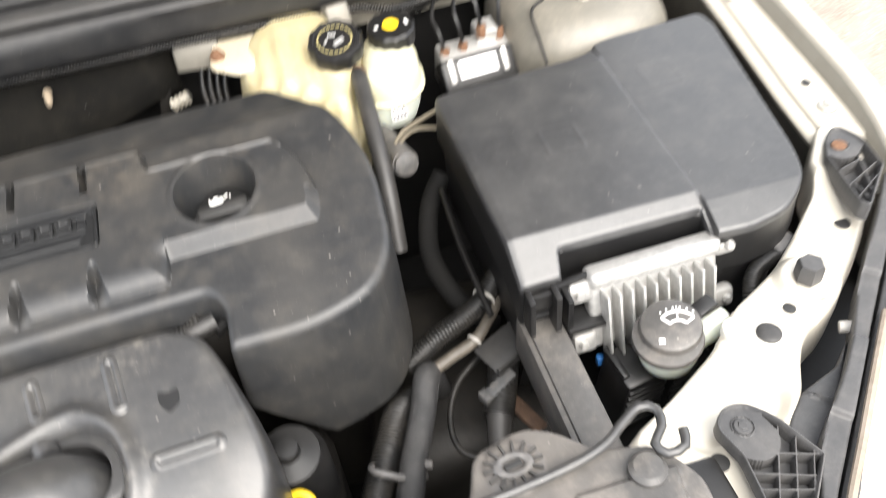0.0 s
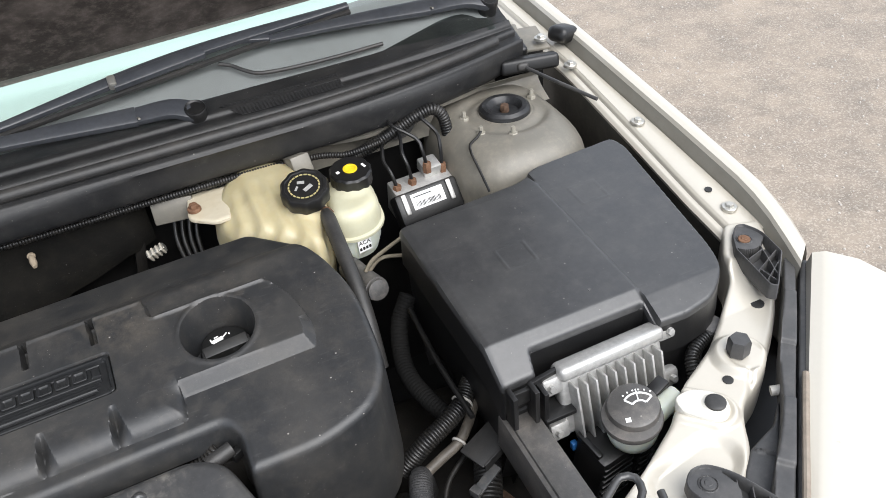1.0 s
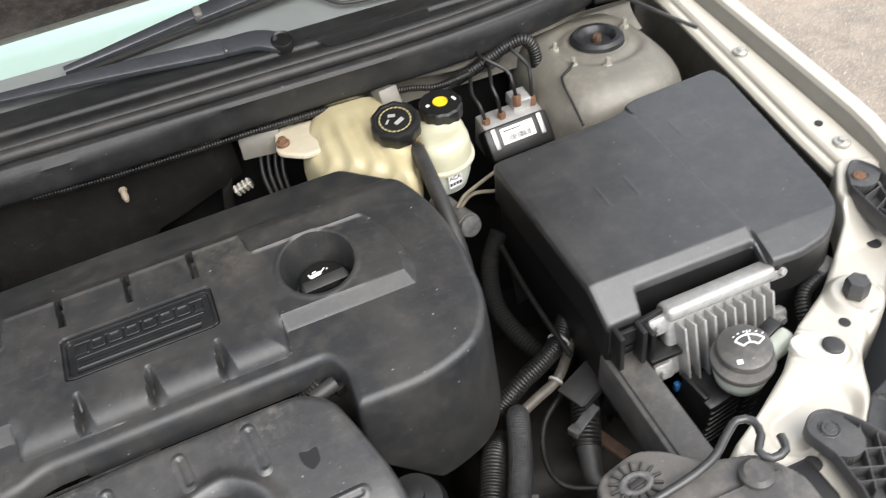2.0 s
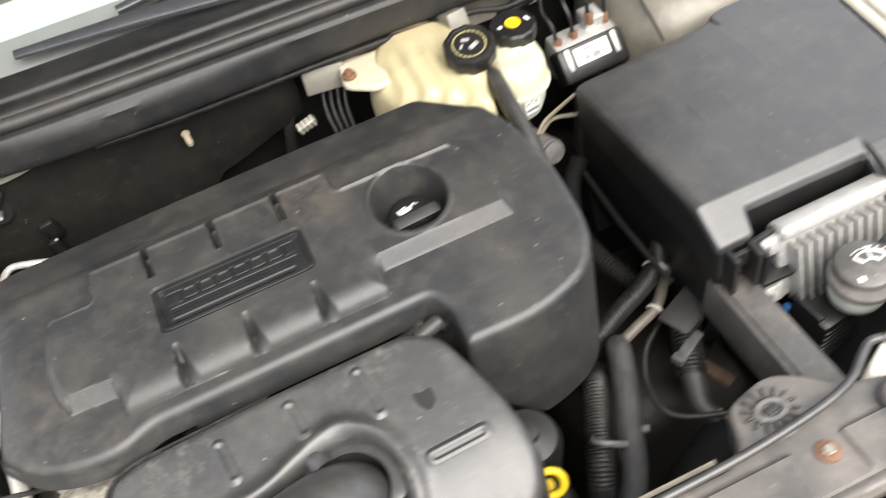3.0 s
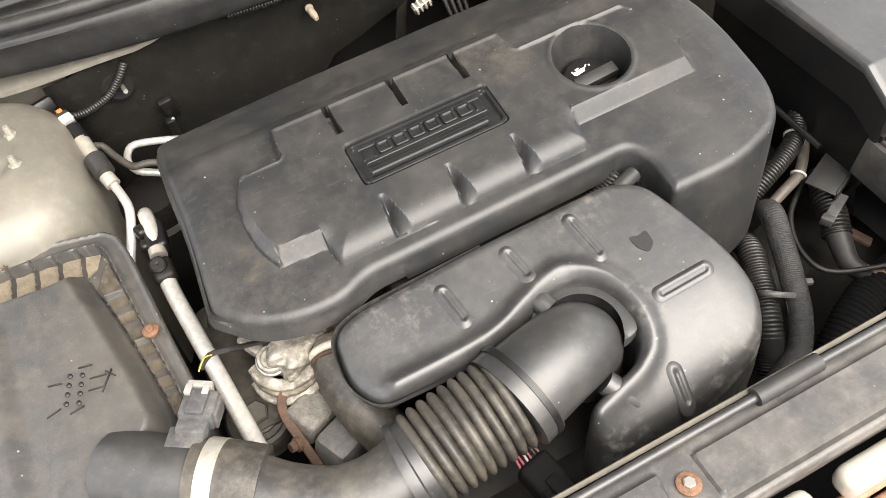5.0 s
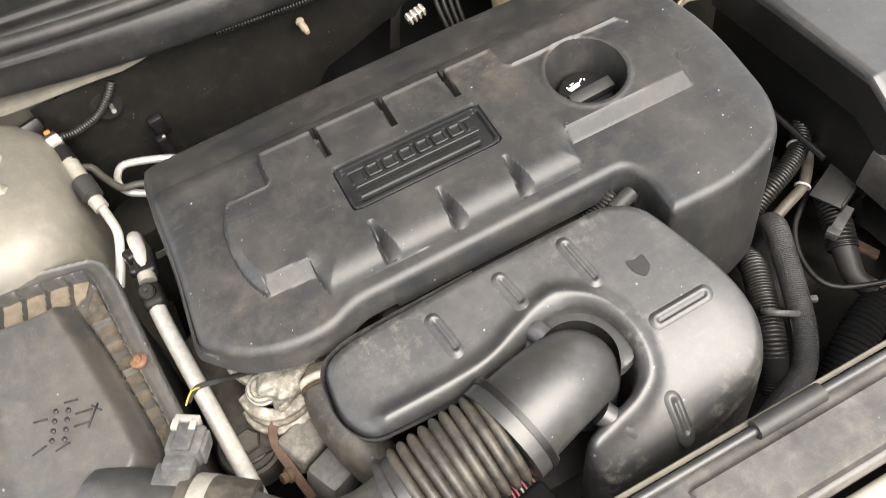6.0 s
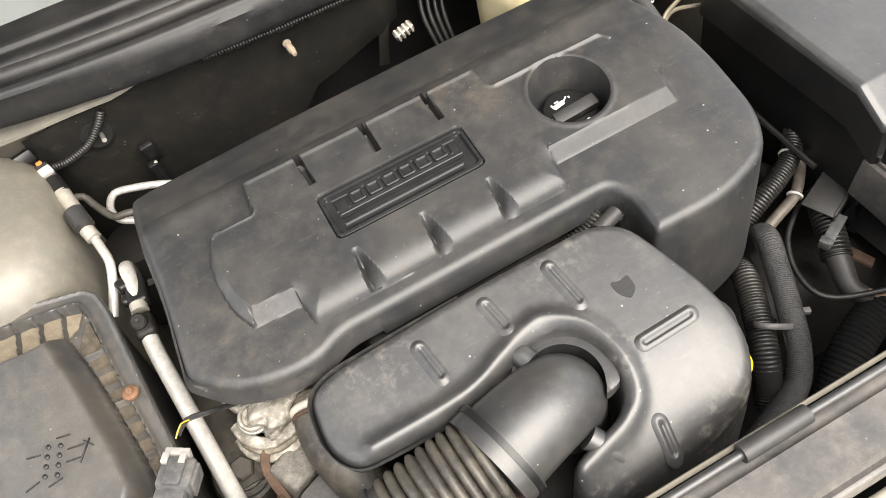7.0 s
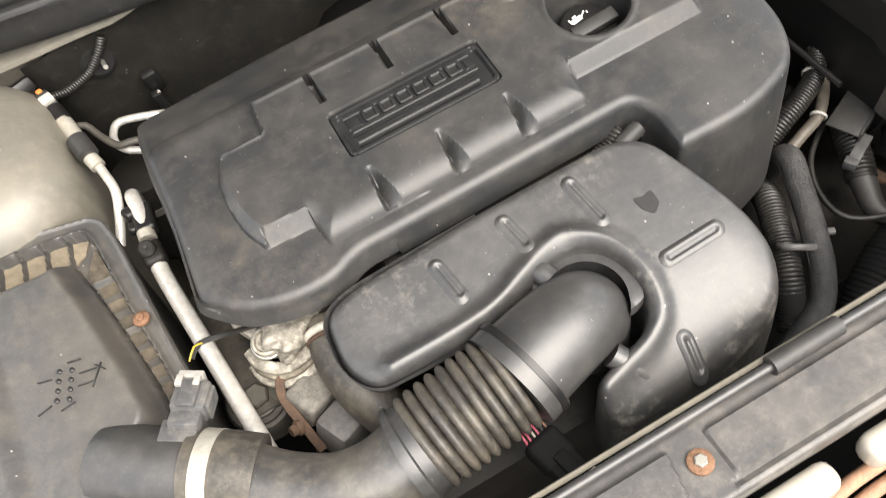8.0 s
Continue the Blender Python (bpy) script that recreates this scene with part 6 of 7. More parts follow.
BRAID = material("braided_sleeve", (0.03, 0.03, 0.031), 0.5, bump=1.0, bump_scale=900, dust=0.3, dust_color=(0.1, 0.095, 0.09), dust_scale=30)
bh = hose("braided_hose", "black braided hose rising beside the engine cover", [(0.268, 0.32, 0.62), (0.250, 0.28, 0.712), (0.232, 0.235, 0.708), (0.209, 0.188, 0.700), (0.194, 0.155, 0.684), (0.172, 0.128, 0.665), (0.13, 0.112, 0.655), (0.09, 0.10, 0.64), (0.05, 0.08, 0.60)], 0.0140, BRAID, 0.0003, 0.0024)
for a in range(6):                                           # raised strands of the sleeve
    part("strand", tube([(0.250 + 0.0140 * math.cos(a), 0.28 + 0.008 * math.sin(a), 0.712 + 0.011 * math.sin(a)), (0.232 + 0.0140 * math.cos(a), 0.235 + 0.006 * math.sin(a), 0.708 + 0.0125 * math.sin(a)), (0.209 + 0.0138 * math.cos(a), 0.188 + 0.008 * math.sin(a), 0.700 + 0.0115 * math.sin(a)), (0.194 + 0.0132 * math.cos(a), 0.155 + 0.010 * math.sin(a), 0.684 + 0.010 * math.sin(a))], 0.0011, 6, 0.006), BRAID, bh)
cl = hose("corrugated_loom", "black corrugated loom tube beside the engine cover", [(0.228, 0.29, 0.66), (0.207, 0.255, 0.690), (0.190, 0.222, 0.690), (0.173, 0.190, 0.686), (0.158, 0.162, 0.676), (0.142, 0.13, 0.64)], 0.0150, LOOM, 0.0013, 0.0040)
part("tape_wrap", tube([(0.160, 0.166, 0.6775), (0.153, 0.152, 0.668), (0.146, 0.138, 0.650)], 0.0158, 14), DULL, cl, "taped loom end")
tie = thing("cable_tie", (0.2, 0.18, 0.70), "grey cable tie round two hoses", "cable tie")
part("strap", torus(0.026, 0.0022, facing((0.191, 0.186, 0.693), (0.45, 0.6, 0.6)) @ Matrix.Diagonal((1.25, 0.75, 1.6, 1))), CONN, tie)
part("buckle", rbox((0.008, 0.007, 0.006), pose(0.2225, 0.1785, 0.703, 0, 0, -25), 0.001), CONN, tie)
hose("fuse_loom", "thick black corrugated loom curving below the fuse box", [(0.345, 0.53, 0.775), (0.322, 0.515, 0.745), (0.308, 0.485, 0.722), (0.302, 0.445, 0.712), (0.309, 0.40, 0.706), (0.324, 0.36, 0.70), (0.345, 0.33, 0.70)], 0.0125, DULL, 0.0004, 0.005)
hose("heater_hose", "black ribbed hose with a pale clip", [(0.372, 0.376, 0.748), (0.354, 0.357, 0.747), (0.335, 0.338, 0.742), (0.306, 0.324, 0.736), (0.272, 0.314, 0.726), (0.235, 0.308, 0.70)], 0.0115, LOOM, 0.0010, 0.0040, extra=[("clip", torus(0.0128, 0.0017, facing((0.337, 0.340, 0.7425), (0.7, 0.65, 0.2))), LOCK, "pale clip")])
hose("vent_pipe", "thin brown-grey pipe with a pale clip", [(0.372, 0.360, 0.736), (0.352, 0.338, 0.733), (0.332, 0.316, 0.728), (0.312, 0.300, 0.722), (0.284, 0.292, 0.716), (0.245, 0.282, 0.705)], 0.0068, material("faded_pipe", (0.06, 0.052, 0.042), 0.5, dust=0.5), extra=[("clip", torus(0.0082, 0.0018, facing((0.312, 0.300, 0.722), (0.7, 0.5, 0.25))), LOCK, "pale clip")])
hose("thin_wire", "thin black wire hanging between hoses", [(0.335, 0.305, 0.70), (0.305, 0.288, 0.698), (0.279, 0.268, 0.694), (0.262, 0.238, 0.688), (0.258, 0.205, 0.684), (0.272, 0.182, 0.684), (0.315, 0.160, 0.69), (0.36, 0.15, 0.69)], 0.0034, LOOM)
lm = hose("engine_loom", "ribbed and taped engine loom clamped to a bracket", [(0.352, 0.298, 0.705), (0.336, 0.272, 0.70), (0.325, 0.248, 0.694), (0.312, 0.222, 0.684)], 0.0165, LOOM, 0.0014, 0.005)
part("taped_end", tube([(0.318, 0.234, 0.689), (0.310, 0.212, 0.68), (0.303, 0.188, 0.672), (0.312, 0.165, 0.668)], lambda t: lerp(0.0155, 0.011, t), 12), RUBBER, lm, "taped loom end")
part("copper_lead", tube([(0.308, 0.180, 0.674), (0.318, 0.162, 0.676), (0.34, 0.142, 0.675)], 0.005, 8), material("scuffed_copper_lead", (0.3, 0.19, 0.11), 0.6, dust=0.6), lm, "scuffed lead")
part("saddle", join(rbox((0.042, 0.013, 0.005), pose(0.321, 0.243, 0.709, 0, -12, 25), 0.001), rbox((0.010, 0.014, 0.012), pose(0.303, 0.236, 0.704, 0, 0, 25), 0.001)), GREYPLUG, lm, "metal saddle clamp")
br = thing("loom_bracket", (0.345, 0.28, 0.69), "dirty sheet-metal bracket with a round hole", "bracket")
part("plate", join(rbox((0.064, 0.038, 0.003), pose(0.342, 0.278, 0.730, 0, -8, 22), 0.001), rbox((0.05, 0.003, 0.014), pose(0.346, 0.259, 0.725, 0, -8, 22), 0.001)), RUBBER, br)
part("hole", lathe([(0.0045, 0), (0.0045, 0.0025)], 14, pose(0.354, 0.279, 0.7305, 0, -8, 0)), INK, br)
part("rust_tab", rbox((0.03, 0.03, 0.006), pose(0.385, 0.30, 0.71, 10, 20, 30), 0.002), OLDRUST, br, "rusty tab")
part("rust_tab", rbox((0.02, 0.05, 0.006), pose(0.345, 0.225, 0.665, 10, 20, 30), 0.002), OLDRUST, br)

mc = thing("master_cylinder", (0.3, 0.52, 0.80), "grey brake master cylinder with two thin steel pipes", "brake cylinder")
part("cylinder", tube([(0.285, 0.60, 0.80), (0.292, 0.545, 0.812), (0.297, 0.513, 0.820)], 0.017, 18), CONN, mc)
part("end_cap", lathe([(0.015, 0), (0.015, 0.006), (0.005, 0.009)], 18, facing((0.297, 0.513, 0.820), (0.15, -1, 0.25))), CONN, mc)
for z, e in ((0.84, (0.36, 0.565, 0.85)), (0.83, (0.36, 0.54, 0.835))):
    part("pipe", tube([(0.292, 0.54, z - 0.008), (0.305, 0.548, z), (0.325, 0.555, z + 0.004), e], 0.0028, 8), material("tin_pipe", (0.2, 0.175, 0.13), 0.45, 0.5), mc, "thin steel brake pipe")

# ---- behind the engine: felt, looms, studs ----
TANSTUD = material("tan_plastic", (0.30, 0.245, 0.175), 0.5, dust=0.3)
felt = thing("firewall_felt", (-0.2, 0.79, 0.75), "dusty dark felt mat on the bulkhead", "felt mat")


def felt_mat():
    def f(u, v):
        x = lerp(-0.468, 0.042, u)
        top = 0.905 - 0.02 * max(0, (-0.36 - x) / 0.1) ** 2
        low = float(np.interp(x, [-0.468, -0.24, -0.17, -0.10, -0.06, 0.0, 0.042], [0.60, 0.62, 0.70, 0.775, 0.786, 0.809, 0.814]))
        z = lerp(top, low, v)
        return x, 0.776 + 0.006 * math.sin(11 * x) * math.sin(20 * z) + 0.05 * max(0, v - 0.5) ** 2 + 0.03 * max(0, abs(u - 0.5) - 0.44) * 10, z
    return sheet(90, 30, f)


part("mat", felt_mat(), MAT, felt)
part("stud", join(lathe([(0.0045, 0), (0.005, 0.012), (0.003, 0.02)], 10, facing((-0.123, 0.771, 0.868), (0.1, -0.9, -0.25))), lathe([(0.006, 0), (0.0055, 0.002)], 14, facing((-0.123, 0.772, 0.869), (0, -1, 0.1)))), TANSTUD, felt, "pale plastic stud")
part("grommet", lathe([(0.0215, 0), (0.022, 0.004), (0.017, 0.008), (0.004, 0.006)], 24, facing((-0.385, 0.775, 0.860), (0.1, -1, 0.2))), DULL, felt, "black rubber grommet")
part("grommet_stud", lathe([(0.003, 0), (0.003, 0.02)], 8, facing((-0.381, 0.768, 0.860), (0.1, -1, 0.2))), ZINC, felt)
clip = thing("pipe_clip", (-0.345, 0.765, 0.77), "small black clip on the felt mat", "clip")
part("body", join(rbox((0.019, 0.012, 0.036), pose(-0.340, 0.768, 0.806, 15, -8, 0), 0.003), rbox((0.013, 0.012, 0.06), pose(-0.344, 0.764, 0.765, 10, -4, 0), 0.003)), DEEP, clip)
part("rivet", lathe([(0.003, 0), (0.002, 0.004)], 8, facing((-0.342, 0.760, 0.792), (0, -1, 0.4))), LOCK, clip)
hose("bulkhead_loom", "black ribbed loom under the scuttle edge", [(-0.23, 0.758, 0.908), (-0.14, 0.757, 0.905), (-0.03, 0.757, 0.905), (0.055, 0.752, 0.909), (0.12, 0.748, 0.911), (0.22, 0.746, 0.911), (0.30, 0.740, 0.909), (0.345, 0.728, 0.905), (0.40, 0.735, 0.905)], 0.0040, LOOM, 0.001, 0.004)
hose("abs_loom", "thick black corrugated loom to the brake unit", [(0.34, 0.735, 0.890), (0.372, 0.745, 0.892), (0.421, 0.75, 0.904), (0.466, 0.75, 0.921), (0.495, 0.748, 0.926), (0.510, 0.744, 0.908), (0.512, 0.736, 0.87), (0.510, 0.725, 0.82)], 0.0088, LOOM, 0.0009, 0.0046)
gr = thing("scuttle_grommet", (0.44, 0.78, 0.90), "round black rubber grommet in the painted scuttle panel", "grommet")
part("disc", lathe([(0.034, 0), (0.033, 0.006), (0.02, 0.009), (0.004, 0.009)], 28, facing((0.445, 0.79, 0.905), (0, -1, 0.35))), RUBBER, gr)
hose("earth_wire", "thin black earth wire over the strut tower", [(0.547, 0.687, 0.900), (0.536, 0.678, 0.897), (0.520, 0.670, 0.894), (0.513, 0.652, 0.890), (0.512, 0.625, 0.876), (0.510, 0.59, 0.858)], 0.0020, LOOM)
rr = hose("cowl_rod", "thin black rod beside the strut tower", [(0.673, 0.787, 0.935), (0.702, 0.716, 0.926), (0.731, 0.648, 0.918)], 0.003, SATIN)
tb = thing("tank_bracket", (0.08, 0.745, 0.86), "painted bracket beside the coolant tank", "bracket")
part("plate", rbox((0.06, 0.014, 0.035), pose(0.080, 0.756, 0.884, -15, 0, -8), 0.003), PRIMER, tb)
part("plate", rbox((0.03, 0.035, 0.03), pose(0.268, 0.728, 0.912, -25, 0, 10), 0.003), PRIMER, tb)
for i in range(4):
    hose("tank_wire", "thin black wire below the coolant tank", [(0.083 + 0.009 * i, 0.800, 0.868), (0.076 + 0.011 * i, 0.79, 0.846), (0.070 + 0.010 * i, 0.772, 0.815), (0.076 + 0.008 * i, 0.745, 0.77)], 0.0036, LOOM, group="wires below the tank")
sc = thing("wiring_junction", (0.036, 0.772, 0.81), "silver ridged junction block behind the engine cover", "connector")
part("block", rbox((0.030, 0.012, 0.012), pose(0.036, 0.772, 0.812, 20, -18, 0), 0.002), ZINC, sc)
for i in range(4):
    part("ridge", rbox((0.0035, 0.014, 0.014), pose(0.0255 + 0.0068 * i, 0.770, 0.8095 + 0.0022 * i, 20, -18, 0), 0.001), CREAM, sc)
part("bracket", rbox((0.016, 0.005, 0.09), pose(0.012, 0.792, 0.80, 0, 12, 0), 0.002), BLOCK, sc, "dark metal strip")

MOUNT = material("dusty_cast_arm", (0.065, 0.060, 0.052), 0.6, metal=0.2, bump=0.6, bump_scale=160, dust=0.6, dust_color=(0.13, 0.115, 0.09), dust_scale=25, grime=0.5)
# ---- air conditioning lines beside the engine cover ----
ac = thing("air_conditioning_pipe", (-0.41, 0.42, 0.70), "bare aluminium pipe with black valve fittings beside the engine", "pipe")
part("pipe", tube([(-0.4165, 0.500, 0.806), (-0.417, 0.47, 0.800), (-0.410, 0.40, 0.788), (-0.402, 0.32, 0.772), (-0.395, 0.25, 0.758), (-0.39, 0.18, 0.72)], 0.0092, 16), TUBEAL, ac)
part("stub", tube([(-0.4135, 0.532, 0.813), (-0.413, 0.556, 0.818), (-0.4135, 0.572, 0.820), (-0.414, 0.584, 0.812), (-0.415, 0.588, 0.79)], 0.0085, 14), TUBEAL, ac, "bare aluminium pipe bend")
part("holder", join(rbox((0.024, 0.042, 0.018), pose(-0.412, 0.542, 0.812, 0, 0, -4), 0.005, 3), rbox((0.014, 0.016, 0.014), pose(-0.424, 0.556, 0.816, 0, 10, 20), 0.004, 3), rbox((0.012, 0.014, 0.012), pose(-0.425, 0.535, 0.814, 0, 10, -15), 0.004, 3)), DEEP, ac, "black plastic pipe holder")
part("ring", tube([(-0.4155, 0.524, 0.813), (-0.416, 0.514, 0.811)], 0.0098, 16), CLAMP, ac, "dull metal ring")
part("fitting", join(rbox((0.024, 0.030, 0.022), pose(-0.417, 0.494, 0.806, 8, 0, 0), 0.006, 3), lathe([(0.0095, 0), (0.0095, 0.008), (0.0075, 0.010), (0.002, 0.010)], 16, facing((-0.419, 0.496, 0.814), (0, -0.35, 1)))), BLOCK, ac, "dirty metal valve fitting")
part("valve_pin", lathe([(0.002, 0), (0.002, 0.002)], 8, facing((-0.419, 0.4925, 0.824), (0, -0.35, 1))), INK, ac)

sw = thing("pressure_switch_pipe", (-0.44, 0.68, 0.75), "aluminium pipe with a pressure switch and black caps", "pipe")
part("switch_plug", rbox((0.02, 0.026, 0.018), pose(-0.459, 0.748, 0.853, 20, 0, 18), 0.004), RUBBER, sw, "black plug")
part("orange_seal", rbox((0.008, 0.012, 0.01), pose(-0.460, 0.757, 0.860, 20, 0, 18), 0.002), ORANGE, sw, "orange seal")
part("grey_clip", rbox((0.016, 0.012, 0.012), pose(-0.456, 0.742, 0.860, 20, 0, 18), 0.002), LOCK, sw, "pale grey clip")
part("switch", tube([(-0.455, 0.735, 0.85), (-0.450, 0.712, 0.843)], 0.011, 14), DEEP, sw)
part("switch_body", tube([(-0.451, 0.714, 0.844), (-0.446, 0.694, 0.838), (-0.441, 0.675, 0.832)], lambda t: lerp(0.011, 0.0085, t), 14), CLAMP, sw, "dull aluminium fitting")
part("valve_cap", tube([(-0.441, 0.662, 0.854), (-0.436, 0.638, 0.846)], 0.0122, 16), RUBBER, sw, "black knurled cap")
part("valve_seat", tube([(-0.438, 0.644, 0.841), (-0.433, 0.628, 0.834)], 0.0088, 14), CLAMP, sw)
part("pipe", tube([(-0.441, 0.68, 0.832), (-0.434, 0.635, 0.832), (-0.429, 0.608, 0.832), (-0.427, 0.588, 0.826), (-0.436, 0.566, 0.81), (-0.45, 0.545, 0.79)], 0.0054, 12), TUBEAL, sw)
part("cross_pipe", tube([(-0.444, 0.705, 0.838), (-0.432, 0.71, 0.83), (-0.422, 0.691, 0.822), (-0.407, 0.664, 0.82), (-0.386, 0.658, 0.82), (-0.35, 0.655, 0.80), (-0.31, 0.65, 0.77)], 0.0046, 12), MOUNT, sw, "dark grey-brown pipe")
part("loop_pipe", tube([(-0.30, 0.70, 0.775), (-0.34, 0.715, 0.79), (-0.378, 0.722, 0.80), (-0.403, 0.727, 0.80), (-0.413, 0.703, 0.80), (-0.406, 0.681, 0.797), (-0.386, 0.673, 0.79), (-0.34, 0.66, 0.77)], 0.0048, 12), TUBEAL, sw)
acc = thing("accumulator", (-0.39, 0.645, 0.62), "dark metal accumulator can behind the engine cover", "accumulator")
part("can", lathe([(0.040, -0.12), (0.041, 0.0), (0.037, 0.012), (0.02, 0.018), (0.003, 0.019)], 28, pose(-0.408, 0.672, 0.752)), BLOCK, acc)
part("band", lathe([(0.042, -0.03), (0.042, -0.02)], 28, pose(-0.408, 0.672, 0.752)), ZINC, acc)
hose("switch_loom", "black ribbed loom from the bulkhead to the pressure switch", [(-0.466, 0.762, 0.849), (-0.449, 0.766, 0.845), (-0.431, 0.766, 0.845), (-0.40, 0.764, 0.857), (-0.377, 0.764, 0.878), (-0.366, 0.766, 0.892)], 0.0050, LOOM, 0.0005, 0.0036)
lb = thing("loom_clip", (-0.482, 0.765, 0.86), "black plastic loom clip", "clip")
part("body", rbox((0.036, 0.014, 0.018), pose(-0.480, 0.772, 0.868, -20, 0, 20), 0.004), DEEP, lb)

# ---- engine below the cover ----
eng = thing("engine_block", (-0.06, 0.45, 0.3), "dirty metal engine block below the plastic cover, darkened for shaded gaps", "engine")
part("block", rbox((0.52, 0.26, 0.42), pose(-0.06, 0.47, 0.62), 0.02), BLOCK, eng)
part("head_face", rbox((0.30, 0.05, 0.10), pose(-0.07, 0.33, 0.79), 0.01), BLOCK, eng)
part("gearbox", rbox((0.3, 0.30, 0.2), pose(0.32, 0.36, 0.52, 0, 6, 0), 0.05, 4), BLOCK, eng, "dirty gearbox casing, darkened for the shaded bay")
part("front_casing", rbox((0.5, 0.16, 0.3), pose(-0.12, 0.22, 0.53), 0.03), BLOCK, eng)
part("filter_housing", lathe([(0.036, -0.08), (0.036, 0.0), (0.031, 0.008), (0.030, 0.016), (0.012, 0.02), (0.011, 0.032), (0.003, 0.033)], 24, facing((0.094, 0.198, 0.752), (0.0, -0.15, 1))), DEEP, eng, "black oil filter cap")


def casting(seed, at, size, turn):
    """A corroded casting: a rounded block with a pitted, uneven skin."""
    bm = bmesh.new()
    bmesh.ops.create_cube(bm, size=1)
    bmesh.ops.subdivide_edges(bm, edges=list(bm.edges), cuts=13, use_grid_fill=True)
    for v in bm.verts:
        c = v.co * 2
        k = (abs(c.x) ** 5 + abs(c.y) ** 5 + abs(c.z) ** 5) ** (-0.2)          # squared-off ball
        v.co = Vector((c.x * size[0], c.y * size[1], c.z * size[2])) * 0.5 * k
        v.co *= 1 + 0.20 * noise.noise(v.co * 70 + Vector((seed, 0, 0))) + 0.11 * noise.noise(v.co * 210 + Vector((0, seed, 0))) + 0.05 * noise.noise(v.co * 520 + Vector((0, 0, seed)))
    return moved(from_bm(bm), pose(*at, *turn))


th = thing("thermostat_housing", (-0.33, 0.33, 0.70), "corroded pale metal thermostat housing below the engine cover", "engine part")
CRUST = material("crusted_aluminium", (0.16, 0.145, 0.12), 0.6, metal=0.3, bump=0.9, bump_scale=140, dust=0.85, dust_color=(0.55, 0.52, 0.45), dust_scale=34, grime=0.6, grime_color=(0.06, 0.05, 0.037))
LUMPS = (((-0.320, 0.337, 0.797), (0.068, 0.042, 0.030), (8, -6, 28), CRUST, "white-crusted cover dome"), ((-0.364, 0.366, 0.787), (0.013, 0.034, 0.013), (0, 0, 28), CRUST, "white-crusted ear"),
         ((-0.287, 0.345, 0.797), (0.034, 0.030, 0.028), (0, 15, 20), IRON, "yellow-grey casting"), ((-0.282, 0.322, 0.788), (0.026, 0.030, 0.028), (0, 0, 30), IRON, "yellow-grey casting"),
         ((-0.338, 0.354, 0.786), (0.030, 0.014, 0.014), (0, 30, 15), BLOCK, "dirty casting"), ((-0.268, 0.352, 0.802), (0.018, 0.014, 0.020), (10, 0, 40), IRON, "yellow-grey casting"), ((-0.303, 0.357, 0.800), (0.012, 0.012, 0.012), (0, 20, 0), BLOCK, "dirty casting"))
for i, (at, size, turn, mat_, lb) in enumerate(LUMPS):
    part("casting", casting(i * 3.7, at, size, turn), mat_, th, lb, sharp=60)
band = [(-0.371, 0.345, 0.779), (-0.366, 0.326, 0.778), (-0.352, 0.312, 0.777), (-0.333, 0.308, 0.779), (-0.310, 0.314, 0.783), (-0.290, 0.326, 0.787)]
for k, (drop, w, mat_) in enumerate(((0.0, 0.013, CRUST), (0.009, 0.011, IRON), (0.018, 0.015, CRUST))):
    v, f = ribbon([(p[0] - 0.0012 * k, p[1] - 0.0022 * k, p[2] - drop) for p in band], w, 0.0085, 12, 0.003)
    part("flange", ([Vector(p) + Vector(p).normalized() * 0.0014 * noise.noise(Vector(p) * 260) for p in v], f), mat_, th, "crusted flange edge", sharp=60)
boss = facing((-0.351, 0.336, 0.792), (-0.1, -0.35, 1))
part("boss", lathe([(0.0150, -0.014), (0.0150, 0.003), (0.0135, 0.0065), (0.0110, 0.0070), (0.0100, 0.0035), (0.002, 0.0030)], 24, boss), CRUST, th, "crusted round boss")
part("boss_clip", moved(torus(0.0155, 0.0016), boss @ pose(0, 0, -0.002)), ZINC, th, "pale wire clip")
part("neck_ring", torus(0.0262, 0.0042, facing((-0.2895, 0.309, 0.789), (-0.25, -0.95, -0.15))), CREAM, th, "pale worn hose end")
part("neck", lathe([(0.025, -0.006), (0.0265, 0.0), (0.0265, 0.01), (0.024, 0.014)], 24, facing((-0.287, 0.316, 0.790), (-0.25, -0.95, -0.15))), IRON, th, "pale worn hose neck")
part("coolant_pipe", tube([(-0.286, 0.322, 0.790), (-0.294, 0.298, 0.785), (-0.294, 0.268, 0.774), (-0.282, 0.232, 0.752), (-0.255, 0.185, 0.712)], 0.0255, 22), HOSE, th, "thick dark coolant hose")
part("hose_clip", torus(0.0264, 0.0022, facing((-0.291, 0.304, 0.787), (-0.25, -0.95, -0.2))), OLDRUST, th, "rusty hose clip")
mt = thing("engine_mount", (-0.39, 0.37, 0.6), "dark cast engine mount arm with hexagon bolts", "engine mount")
part("arm", tube([(-0.392, 0.49, 0.70), (-0.394, 0.43, 0.702), (-0.392, 0.37, 0.70), (-0.388, 0.315, 0.69)], lambda t: lerp(0.030, 0.036, t), 20), MOUNT, mt)
part("boss", lathe([(0.036, -0.04), (0.036, 0.0), (0.033, 0.005), (0.029, 0.006), (0.026, 0.003), (0.003, 0.003)], 28, facing((-0.389, 0.328, 0.718), (0.05, -0.25, 1))), MOUNT, mt, "round cast boss")
for p, r in (((-0.392, 0.462, 0.728), 0.011), ((-0.389, 0.328, 0.725), 0.0135)):
    part("bolt", hexbolt(p, r, 0.010, r * 1.65, (0.05, -0.25, 1)), MOUNT, mt, "dirty hexagon bolt")
